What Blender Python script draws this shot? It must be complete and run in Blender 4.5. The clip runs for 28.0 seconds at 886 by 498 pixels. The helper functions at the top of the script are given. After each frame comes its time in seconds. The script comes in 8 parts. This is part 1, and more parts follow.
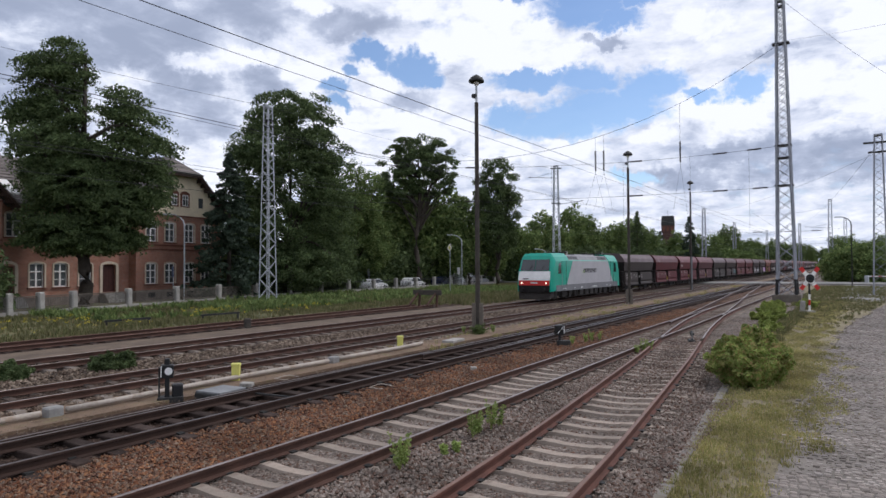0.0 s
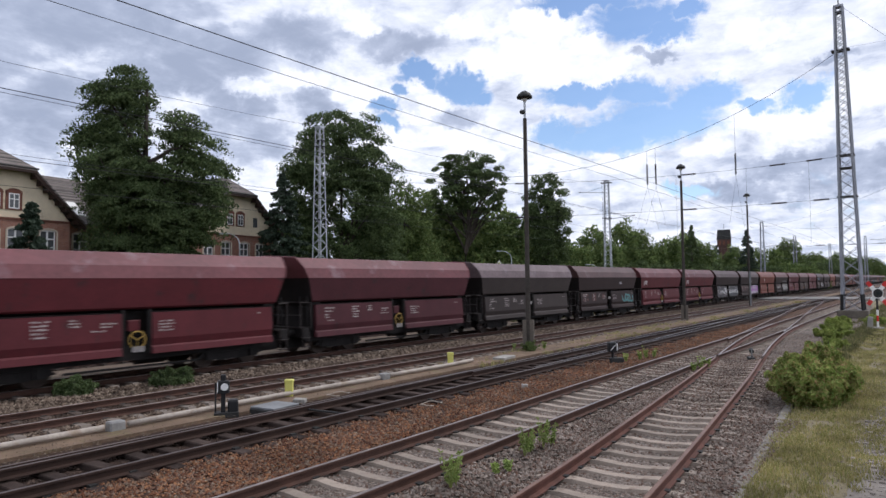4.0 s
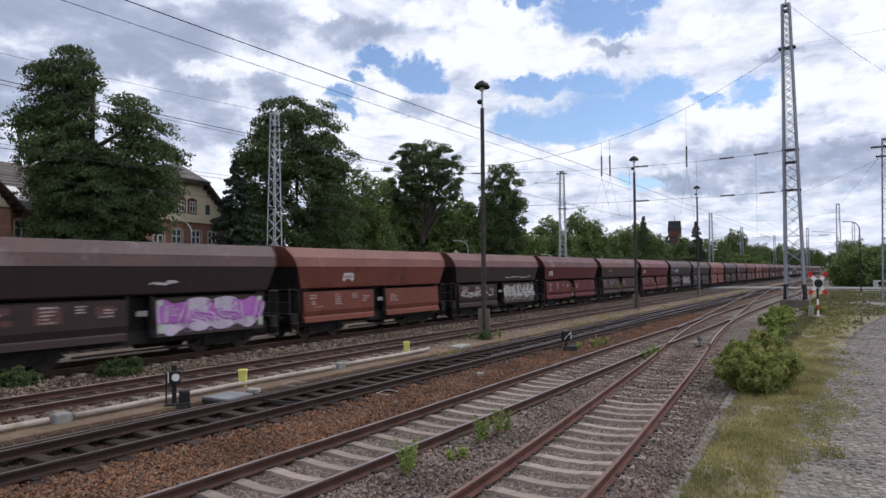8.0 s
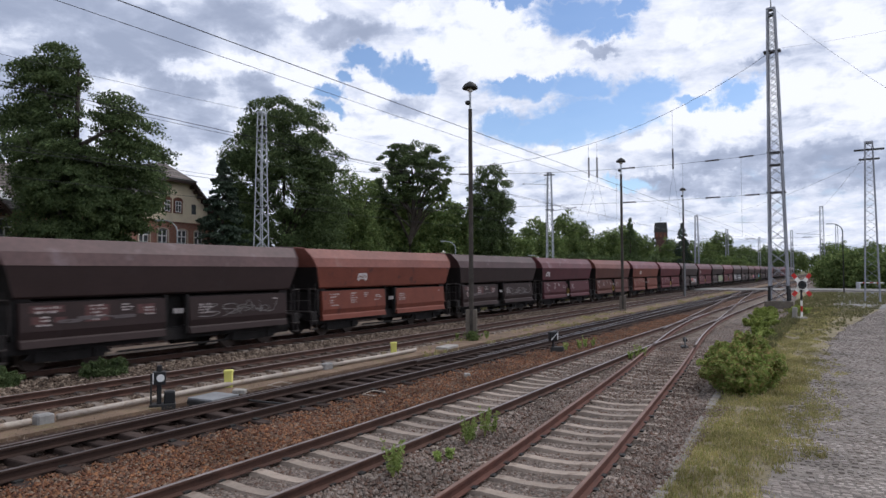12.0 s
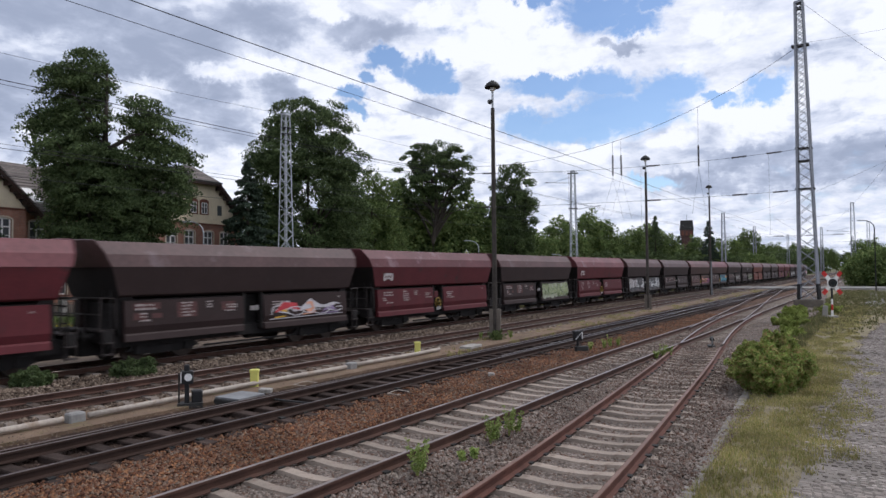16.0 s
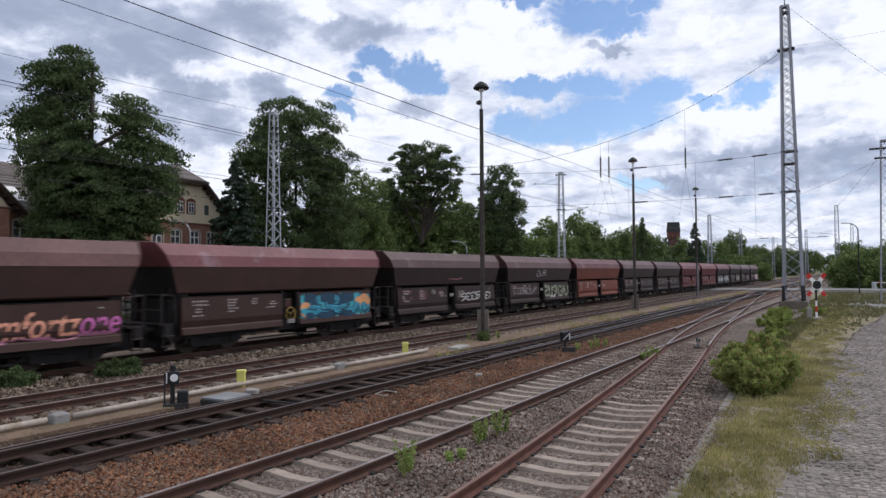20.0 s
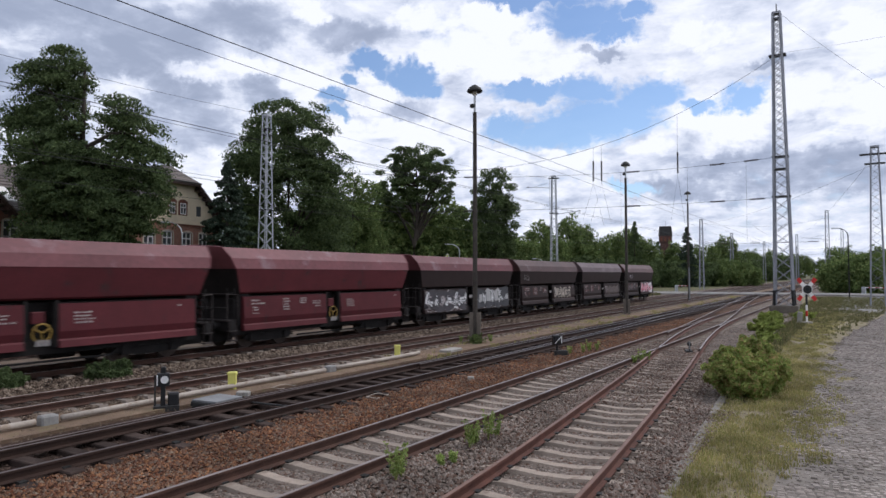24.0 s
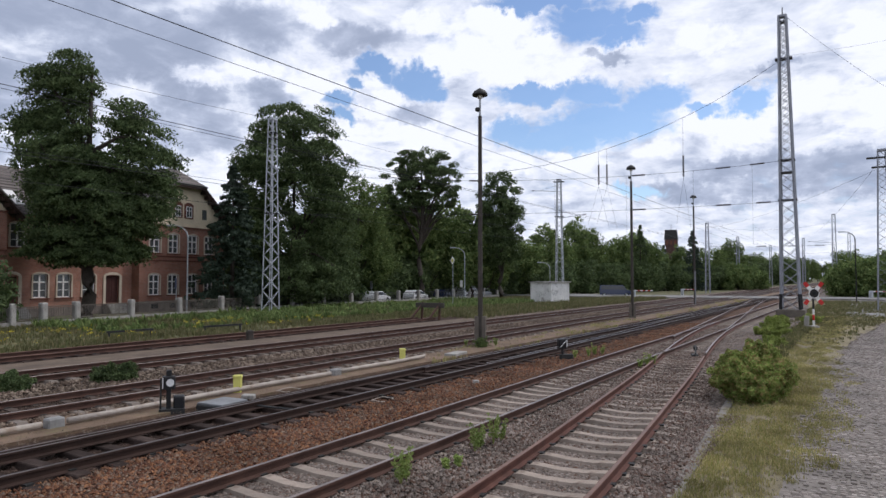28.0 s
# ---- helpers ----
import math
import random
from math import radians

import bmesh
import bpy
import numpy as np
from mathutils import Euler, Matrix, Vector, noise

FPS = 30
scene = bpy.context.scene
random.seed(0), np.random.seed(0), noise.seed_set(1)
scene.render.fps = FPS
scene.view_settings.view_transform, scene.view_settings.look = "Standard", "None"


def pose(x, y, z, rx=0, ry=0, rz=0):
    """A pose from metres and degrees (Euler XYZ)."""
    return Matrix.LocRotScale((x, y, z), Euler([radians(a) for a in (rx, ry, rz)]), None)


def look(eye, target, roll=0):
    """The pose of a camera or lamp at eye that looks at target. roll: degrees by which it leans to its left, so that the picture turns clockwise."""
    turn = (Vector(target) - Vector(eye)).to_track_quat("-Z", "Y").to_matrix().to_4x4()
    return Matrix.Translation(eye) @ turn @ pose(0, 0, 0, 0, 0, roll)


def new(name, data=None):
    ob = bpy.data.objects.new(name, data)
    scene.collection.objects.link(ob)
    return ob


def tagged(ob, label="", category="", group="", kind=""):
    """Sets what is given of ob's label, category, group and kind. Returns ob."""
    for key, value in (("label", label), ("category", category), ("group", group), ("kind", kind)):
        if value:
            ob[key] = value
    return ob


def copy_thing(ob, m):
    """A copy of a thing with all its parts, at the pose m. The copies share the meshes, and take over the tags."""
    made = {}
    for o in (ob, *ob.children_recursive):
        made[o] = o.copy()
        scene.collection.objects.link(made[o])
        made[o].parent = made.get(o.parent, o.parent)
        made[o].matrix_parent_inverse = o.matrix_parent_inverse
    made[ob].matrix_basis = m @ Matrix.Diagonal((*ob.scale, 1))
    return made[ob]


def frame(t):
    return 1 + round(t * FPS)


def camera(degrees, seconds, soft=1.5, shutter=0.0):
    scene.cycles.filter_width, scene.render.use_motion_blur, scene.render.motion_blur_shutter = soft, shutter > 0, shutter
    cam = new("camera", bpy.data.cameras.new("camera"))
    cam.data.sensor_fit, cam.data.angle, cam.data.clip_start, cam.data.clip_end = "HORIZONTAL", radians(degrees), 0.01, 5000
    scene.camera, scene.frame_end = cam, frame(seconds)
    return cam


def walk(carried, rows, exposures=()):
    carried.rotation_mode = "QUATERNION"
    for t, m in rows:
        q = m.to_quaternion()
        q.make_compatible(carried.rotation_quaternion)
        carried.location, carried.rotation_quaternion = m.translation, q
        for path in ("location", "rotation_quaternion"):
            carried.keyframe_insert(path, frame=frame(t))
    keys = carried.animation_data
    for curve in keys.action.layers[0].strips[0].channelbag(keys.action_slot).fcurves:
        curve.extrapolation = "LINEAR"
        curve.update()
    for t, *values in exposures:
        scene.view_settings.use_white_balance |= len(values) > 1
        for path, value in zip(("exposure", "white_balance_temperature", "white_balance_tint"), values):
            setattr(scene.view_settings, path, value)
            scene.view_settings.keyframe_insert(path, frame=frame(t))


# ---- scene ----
cam = camera(66.5, 28.0, 1.5, 0.2)
PATH = [
    (0.0, pose(0.0, 0.0, 2.996, 91.382, 0.293, 31.349)),
    (0.5, pose(0.0, 0.0, 2.996, 91.514, 0.296, 34.265)),
    (1.0, pose(0.0, 0.0, 2.996, 91.589, 0.295, 37.051)),
    (1.5, pose(0.0, 0.0, 2.996, 91.516, 0.372, 37.069)),
    (2.0, pose(0.0, 0.0, 2.996, 91.589, 0.386, 36.741)),
    (2.5, pose(0.0, 0.0, 2.996, 91.651, 0.448, 36.224)),
    (3.0, pose(0.0, 0.0, 2.996, 92.095, 0.524, 36.095)),
    (3.5, pose(0.0, 0.0, 2.996, 92.654, 0.524, 35.997)),
    (5.5, pose(0.0, 0.0, 2.996, 92.548, 0.660, 33.092)),
    (6.0, pose(0.0, 0.0, 2.996, 92.401, 0.530, 32.418)),
    (6.5, pose(0.0, 0.0, 2.996, 92.000, 0.434, 32.138)),
    (7.0, pose(0.0, 0.0, 2.996, 91.879, 0.419, 32.105)),
    (7.5, pose(0.0, 0.0, 2.996, 91.894, 0.369, 32.061)),
    (8.0, pose(0.0, 0.0, 2.996, 91.866, 0.428, 31.876)),
    (8.5, pose(0.0, 0.0, 2.996, 91.877, 0.440, 31.871)),
    (9.0, pose(0.0, 0.0, 2.996, 91.779, 0.503, 31.998)),
    (9.5, pose(0.0, 0.0, 2.996, 91.801, 0.473, 31.955)),
    (10.0, pose(0.0, 0.0, 2.996, 91.879, 0.444, 31.349)),
    (10.5, pose(0.0, 0.0, 2.996, 91.881, 0.302, 30.870)),
    (11.0, pose(0.0, 0.0, 2.996, 91.868, 0.241, 30.792)),
    (11.5, pose(0.0, 0.0, 2.996, 91.916, 0.235, 30.723)),
    (13.5, pose(0.0, 0.0, 2.996, 91.807, 0.542, 31.647)),
    (14.0, pose(0.0, 0.0, 2.996, 91.790, 0.582, 31.885)),
    (14.5, pose(0.0, 0.0, 2.996, 91.819, 0.596, 31.988)),
    (15.0, pose(0.0, 0.0, 2.996, 91.886, 0.573, 32.253)),
    (15.5, pose(0.0, 0.0, 2.996, 91.970, 0.503, 32.588)),
    (16.0, pose(0.0, 0.0, 2.996, 91.887, 0.528, 32.789)),
    (16.5, pose(0.0, 0.0, 2.996, 91.794, 0.537, 32.709)),
    (17.0, pose(0.0, 0.0, 2.996, 91.781, 0.442, 32.778)),
    (17.5, pose(0.0, 0.0, 2.996, 91.854, 0.338, 32.801)),
    (18.0, pose(0.0, 0.0, 2.996, 91.959, 0.275, 32.752)),
    (18.5, pose(0.0, 0.0, 2.996, 91.940, 0.241, 32.410)),
    (19.0, pose(0.0, 0.0, 2.996, 91.888, 0.254, 32.191)),
    (19.5, pose(0.0, 0.0, 2.996, 91.863, 0.301, 31.920)),
    (20.0, pose(0.0, 0.0, 2.996, 91.936, 0.325, 31.778)),
    (20.5, pose(0.0, 0.0, 2.996, 92.022, 0.332, 31.671)),
    (21.0, pose(0.0, 0.0, 2.996, 92.029, 0.292, 31.614)),
    (21.5, pose(0.0, 0.0, 2.996, 92.048, 0.266, 31.614)),
    (23.5, pose(0.0, 0.0, 2.996, 92.113, 0.029, 31.270)),
    (24.0, pose(0.0, 0.0, 2.996, 92.169, 0.027, 31.150)),
    (24.5, pose(0.0, 0.0, 2.996, 92.126, -0.026, 31.123)),
    (25.0, pose(0.0, 0.0, 2.996, 92.088, -0.056, 31.114)),
    (25.5, pose(0.0, 0.0, 2.996, 92.074, -0.039, 31.343)),
    (26.0, pose(0.0, 0.0, 2.996, 92.116, -0.045, 31.440)),
    (26.5, pose(0.0, 0.0, 2.996, 92.140, -0.033, 31.527)),
    (27.0, pose(0.0, 0.0, 2.996, 92.208, -0.042, 31.561)),
    (27.5, pose(0.0, 0.0, 2.996, 92.318, -0.052, 31.540)),
    (28.0, pose(0.0, 0.0, 2.996, 92.463, -0.029, 31.585)),
]
walk(cam, PATH, [(0.0, 0.06, 6000.0, 14.0), (0.5, 0.1, 6000.0, 14.0), (1.0, 0.15, 6000.0, 14.0), (3.5, 0.16, 6000.0, 14.0), (5.5, 0.1, 6000.0, 14.0), (6.5, 0.07, 6000.0, 14.0), (28.0, 0.05, 6000.0, 14.0)])

# ---- light: a bright, broken sky with a veiled sun ahead and to the right ----
SUN_AZ, SUN_EL = -32.0, 52.0
sun = new("sun", bpy.data.lights.new("sun", "SUN"))
sun.data.energy, sun.data.angle, sun.data.color = 1.6, radians(9), (1.0, 0.93, 0.83)
_s = Vector((-math.sin(radians(SUN_AZ)), math.cos(radians(SUN_AZ)), math.tan(radians(SUN_EL))))
sun.matrix_world = look(_s * 100, (0, 0, 0))

# broken cloud: azimuth left of the tracks' line, elevation and the two radii, in degrees
BLUE = [(23.1, 22.3, 5.2, 0.8), (19.3, 20.6, 3.5, 1.4), (16.6, 19.4, 2.3, 0.8), (15.0, 20.8, 1.2, 0.7), (20.8, 11.9, 4.9, 1.6), (26.2, 12.3, 1.9, 1.1), (17.3, 12.8, 3.9, 1.5), (23.4, 15.4, 3.3, 0.9), (18.7, 15.0, 2.8, 1.2), (14.0, 14.5, 2.7, 1.2), (6.8, 14.1, 1.4, 1.0), (10.1, 13.4, 1.7, 0.5), (24.8, 16.1, 1.9, 0.5), (37.6, 17.3, 2.0, 0.7), (34.0, 16.7, 2.2, 1.0), (32.2, 15.7, 1.3, 0.6), (40.9, 14.8, 1.3, 0.6), (39.9, 13.5, 1.3, 0.6), (14.9, 7.0, 1.8, 0.5), (39.0, 16.0, 0.9, 0.5)]
BRIGHT = [(36.1, 15.1, 1.4, 1.1), (37.8, 14.0, 2.1, 0.6), (39.5, 11.5, 2.8, 1.6), (35.4, 12.1, 2.0, 1.2), (32.5, 11.3, 2.4, 1.4), (42.4, 21.1, 1.8, 0.8), (33.7, 20.6, 2.9, 1.0), (27.9, 21.0, 3.1, 1.3), (29.4, 18.7, 4.1, 1.9), (24.8, 18.3, 3.5, 1.7), (21.9, 17.0, 2.8, 1.2), (51.3, 15.7, 2.1, 0.9), (56.3, 14.7, 2.2, 0.9), (47.4, 16.7, 2.2, 0.8), (43.0, 15.6, 2.0, 1.6), (14.0, 10.3, 1.6, 0.8), (9.6, 12.3, 3.1, 1.5), (7.5, 11.3, 2.0, 1.3), (3.1, 13.4, 3.1, 1.8), (0.1, 12.7, 3.0, 2.0), (-0.9, 16.2, 2.1, 2.3), (9.8, 18.7, 2.7, 1.1), (20.8, 9.4, 3.3, 0.9), (26.0, 9.6, 2.4, 1.1), (63.7, 10.4, 2.1, 0.9)]
DARK = [(62.0, 21.0, 8.0, 4.0), (57.0, 17.0, 5.0, 2.5), (66.0, 12.0, 6.0, 3.0), (75.0, 15.0, 8.0, 5.0), (70.0, 19.0, 7.0, 4.0), (62.1, 18.7, 6.1, 2.3), (53.9, 18.6, 5.0, 2.0), (58.3, 16.8, 3.1, 1.6), (47.2, 20.3, 4.1, 1.7), (39.3, 19.4, 3.3, 1.1), (53.5, 14.3, 1.5, 1.4), (50.7, 14.1, 1.6, 1.3), (46.5, 14.7, 1.6, 1.2), (52.3, 12.4, 3.5, 1.0), (51.7, 11.0, 3.0, 1.6), (53.8, 9.6, 2.1, 1.1), (33.8, 14.1, 2.1, 1.1), (64.2, 11.9, 1.7, 1.3), (2.3, 8.5, 5.5, 1.1), (8.1, 8.4, 3.2, 0.8), (-0.8, 6.9, 2.7, 1.1), (11.5, 7.2, 3.4, 0.7), (4.8, 6.9, 3.8, 0.9), (5.2, 16.2, 1.3, 0.4), (17.5, 17.9, 1.8, 0.4)]


def make_world():
    w = bpy.data.worlds.new("sky")
    scene.world = w
    w.use_nodes = True
    nt = w.node_tree
    nt.nodes.clear()
    N = nt.nodes.new
    L = nt.links.new

    def math_(op, a, b=None, c=None):
        n = N("ShaderNodeMath")
        n.operation = op
        for i, v in enumerate((a, b, c)):
            if v is None:
                continue
            if isinstance(v, (int, float)):
                n.inputs[i].default_value = v
            else:
                L(v, n.inputs[i])
        return n.outputs[0]

    def ramp(v, lo, hi, a=0.0, b=1.0):
        n = N("ShaderNodeMapRange")
        n.interpolation_type = "SMOOTHSTEP"
        L(v, n.inputs[0])
        for i, x in enumerate((lo, hi, a, b)):
            n.inputs[1 + i].default_value = x
        return n.outputs[0]

    co = N("ShaderNodeTexCoord").outputs["Generated"]
    sep = N("ShaderNodeSeparateXYZ")
    L(co, sep.inputs[0])
    x, y, z = sep.outputs
    den = math_("ADD", math_("MAXIMUM", z, 0.0), 0.32)
    comb = N("ShaderNodeCombineXYZ")
    L(math_("DIVIDE", x, den), comb.inputs[0])
    L(math_("DIVIDE", y, den), comb.inputs[1])
    L(math_("MULTIPLY", z, 2.0), comb.inputs[2])
    flat = comb.outputs[0]

    def fbm(scale, detail, rough, off, dist=0.0):
        mp = N("ShaderNodeMapping")
        mp.inputs["Location"].default_value = off
        L(flat, mp.inputs[0])
        n = N("ShaderNodeTexNoise")
        n.inputs["Scale"].default_value = scale
        n.inputs["Detail"].default_value = detail
        n.inputs["Roughness"].default_value = rough
        n.inputs["Distortion"].default_value = dist
        L(mp.outputs[0], n.inputs["Vector"])
        return n.outputs["Fac"]

    def curl(scale, detail, amount, base):
        n = N("ShaderNodeTexNoise")
        n.inputs["Scale"].default_value, n.inputs["Detail"].default_value, n.inputs["Roughness"].default_value = scale, detail, 0.62
        L(co, n.inputs["Vector"])
        a = N("ShaderNodeVectorMath")
        a.operation = "SUBTRACT"
        L(n.outputs["Color"], a.inputs[0])
        a.inputs[1].default_value = (0.5, 0.5, 0.5)
        b = N("ShaderNodeVectorMath")
        b.operation = "MULTIPLY_ADD"
        L(a.outputs[0], b.inputs[0])
        b.inputs[1].default_value = (amount, amount, amount)
        L(base, b.inputs[2])
        return b.outputs[0]

    warped = curl(55.0, 5.0, 0.03, curl(17.0, 6.0, 0.05, curl(6.0, 3.0, 0.05, co)))
    ws = N("ShaderNodeSeparateXYZ")
    L(warped, ws.inputs[0])
    wx, wy, wz = ws.outputs
    polar = N("ShaderNodeCombineXYZ")
    L(math_("ARCTAN2", math_("MULTIPLY", wx, -1.0), wy), polar.inputs[0])
    L(math_("ARCSINE", wz), polar.inputs[1])

    def field(rows):
        """Highest nearness to any of the ellipses: 1 in a middle, 0 on its rim, falling below outside."""
        total = None
        for az, el, ra, re in rows:
            d = N("ShaderNodeVectorMath")
            d.operation = "SUBTRACT"
            L(polar.outputs[0], d.inputs[0])
            d.inputs[1].default_value = (radians(az), radians(el), 0)
            k = N("ShaderNodeVectorMath")
            k.operation = "MULTIPLY"
            L(d.outputs[0], k.inputs[0])
            k.inputs[1].default_value = (1 / radians(ra), 1 / radians(re), 0)
            n = N("ShaderNodeVectorMath")
            n.operation = "LENGTH"
            L(k.outputs[0], n.inputs[0])
            m = math_("SUBTRACT", 1.0, n.outputs["Value"])
            total = m if total is None else math_("MAXIMUM", total, m)
        return math_("MAXIMUM", total, -1.5)

    big = fbm(1.6, 9, 0.6, (3.1, 1.7, 0.4), 0.35)
    puff = fbm(7.0, 10, 0.6, (0.3, 5.1, 2.2), 0.3)
    tone = fbm(3.2, 9, 0.62, (7.7, 2.4, 1.1), 0.4)
    wisp = fbm(16.0, 8, 0.65, (1.7, 0.2, 4.0), 0.8)
    # relief: the same billows, looked up a little nearer to the sun
    lit = fbm(7.0, 10, 0.6, (0.3 - 0.03, 5.1 - 0.05, 2.2), 0.3)
    blue, bright, dark = field(BLUE), field(BRIGHT), field(DARK)
    ragged = math_("ADD", math_("MULTIPLY", math_("SUBTRACT", puff, 0.5), 0.9), math_("MULTIPLY", math_("SUBTRACT", wisp, 0.5), 0.8))
    open_ = math_("SUBTRACT", math_("ADD", blue, ragged), math_("MULTIPLY", ramp(bright, -0.1, 0.5), 0.35))
    mask = ramp(open_, -0.45, 0.3, 1.0, 0.03)
    thin = ramp(math_("ADD", math_("MULTIPLY", big, 0.5), math_("MULTIPLY", puff, 0.5)), 0.30, 0.44, 0.55, 1.0)
    mask = math_("MULTIPLY", mask, thin)
    # thin edges glow, thick cores are grey
    t = math_("ADD", math_("MULTIPLY", tone, 0.85), math_("MULTIPLY", puff, 0.4))
    t = math_("ADD", t, math_("MULTIPLY", ramp(math_("ADD", bright, ragged), -0.3, 0.5), 0.29))
    t = math_("SUBTRACT", t, math_("MULTIPLY", ramp(math_("ADD", dark, math_("MULTIPLY", ragged, 0.7)), -0.55, 0.5), 0.41))
    t = math_("ADD", t, math_("MULTIPLY", math_("SUBTRACT", puff, lit), 0.9))
    shade = N("ShaderNodeValToRGB")
    L(ramp(t, -0.02, 1.02), shade.inputs[0])
    e = shade.color_ramp.elements
    e[0].position, e[0].color = 0.0, (0.36, 0.405, 0.50, 1)
    e[1].position, e[1].color = 0.9, (0.95, 0.955, 0.97, 1)
    for pos, col in ((0.3, (0.50, 0.545, 0.64, 1)), (0.55, (0.70, 0.735, 0.80, 1))):
        m_ = e.new(pos)
        m_.color = col
    sky = N("ShaderNodeTexSky")
    sky.sky_type, sky.sun_disc = "NISHITA", False
    sky.dust_density, sky.ozone_density, sky.air_density = 0.3, 2.0, 1.0
    sky.sun_elevation, sky.sun_rotation = radians(SUN_EL), radians(-SUN_AZ)
    sk = N("ShaderNodeMix")
    sk.data_type, sk.blend_type = "RGBA", "MULTIPLY"
    sk.inputs[0].default_value = 1.0
    L(sky.outputs[0], sk.inputs[6])
    sk.inputs[7].default_value = (SKY_STRENGTH, SKY_STRENGTH, SKY_STRENGTH, 1)
    haze = ramp(z, 0.0, 0.12, 0.75, 0.0)
    hz = math_("MAXIMUM", mask, haze)
    mix = N("ShaderNodeMix")
    mix.data_type = "RGBA"
    L(hz, mix.inputs[0])
    L(sk.outputs[2], mix.inputs[6])
    L(shade.outputs[0], mix.inputs[7])
    bg = N("ShaderNodeBackground")
    L(mix.outputs[2], bg.inputs[0])
    bg.inputs[1].default_value = 1.0
    L(bg.outputs[0], N("ShaderNodeOutputWorld").inputs[0])


SKY_STRENGTH = 0.12
make_world()


# ---- small geometry kit ----
class Geo:
    """Collects vertices and faces for one mesh."""

    def __init__(self):
        self.v, self.f = [], []

    def add(self, vs, fs):
        n = len(self.v)
        self.v += [tuple(p) for p in vs]
        self.f += [tuple(i + n for i in f) for f in fs]
        return self

    def box(self, x0, x1, y0, y1, z0, z1, m=None):
        vs = [Vector((x, y, z)) for z in (z0, z1) for y in (y0, y1) for x in (x0, x1)]
        if m is not None:
            vs = [m @ p for p in vs]
        return self.add(vs, [(0, 2, 3, 1), (4, 5, 7, 6), (0, 1, 5, 4), (2, 6, 7, 3), (0, 4, 6, 2), (1, 3, 7, 5)])

    def bevel_box(self, x0, x1, y0, y1, z0, z1, b=0.02):
        """A box whose upright and upper edges are chamfered."""
        def ring(i, z):
            return [(x0 + i, y0 + b, z), (x0 + b, y0 + i, z), (x1 - b, y0 + i, z), (x1 - i, y0 + b, z),
                    (x1 - i, y1 - b, z), (x1 - b, y1 - i, z), (x0 + b, y1 - i, z), (x0 + i, y1 - b, z)]
        return self.loft([ring(0, z0), ring(0, z1 - b), ring(b * 0.8, z1)])

    def loft(self, rings, caps=True):
        n = len(rings[0])
        fs = []
        for k in range(len(rings) - 1):
            for i in range(n):
                j = (i + 1) % n
                fs.append((k * n + i, k * n + j, (k + 1) * n + j, (k + 1) * n + i))
        if caps:
            fs.append(tuple(range(n))[::-1])
            fs.append(tuple((len(rings) - 1) * n + i for i in range(n)))
        return self.add([p for r in rings for p in r], fs)

    def rod(self, a, b, r, r2=None, n=6):
        a, b = Vector(a), Vector(b)
        d = (b - a)
        if d.length < 1e-6:
            return self
        q = d.to_track_quat("Z", "Y")
        r2 = r if r2 is None else r2
        rings = []
        for p, rr in ((a, r), (b, r2)):
            rings.append([p + q @ Vector((rr * math.cos(2 * math.pi * i / n), rr * math.sin(2 * math.pi * i / n), 0)) for i in range(n)])
        return self.loft(rings)

    def bar(self, a, b, w, t):
        """A flat bar from a to b."""
        a, b = Vector(a), Vector(b)
        q = (b - a).to_track_quat("Z", "Y")
        rings = [[p + q @ Vector(c) for c in ((-w / 2, -t / 2, 0), (w / 2, -t / 2, 0), (w / 2, t / 2, 0), (-w / 2, t / 2, 0))] for p in (a, b)]
        return self.loft(rings)

    def tube(self, pts, r, n=5):
        pts = [Vector(p) for p in pts]
        rings = []
        for i, p in enumerate(pts):
            d = (pts[min(i + 1, len(pts) - 1)] - pts[max(i - 1, 0)])
            q = d.to_track_quat("Z", "Y")
            rr = r[i] if isinstance(r, (list, tuple)) else r
            rings.append([p + q @ Vector((rr * math.cos(2 * math.pi * k / n), rr * math.sin(2 * math.pi * k / n), 0)) for k in range(n)])
        return self.loft(rings)

    def turn(self, prof, n=12, at=(0, 0, 0)):
        """A turned shape: profile of (radius, z)."""
        rings = [[(at[0] + r * math.cos(2 * math.pi * i / n), at[1] + r * math.sin(2 * math.pi * i / n), at[2] + z) for i in range(n)] for r, z in prof]
        return self.loft(rings)

    def prism(self, poly, axis, lo, hi):
        """A polygon pushed along an axis. poly in the two other axes, in cyclic order."""
        def at(p, c):
            return {"x": (c, p[0], p[1]), "y": (p[0], c, p[1]), "z": (p[0], p[1], c)}[axis]
        return self.loft([[at(p, lo) for p in poly], [at(p, hi) for p in poly]])

    def mesh(self, name, mat, smooth=False):
        me = bpy.data.meshes.new(name)
        me.from_pydata(self.v, [], self.f)
        if mat is not None:
            me.materials.append(mat)
        bm = bmesh.new()
        bm.from_mesh(me)
        if len(bm.faces) < 4000:
            bmesh.ops.recalc_face_normals(bm, faces=bm.faces)
        if smooth:
            for f in bm.faces:
                f.smooth = True
        bm.to_mesh(me)
        bm.free()
        return me


def part(name, geo, material, parent=None, label="", smooth=False, m=None):
    """Links a Geo (or a ready mesh) as one mesh object under a thing or part."""
    me = geo if isinstance(geo, bpy.types.Mesh) else geo.mesh(name, material, smooth)
    ob = new(name, me)
    if parent is not None:
        ob.parent = parent
    if m is not None:
        ob.matrix_basis = m
    if label:
        ob["label"] = label
    return ob


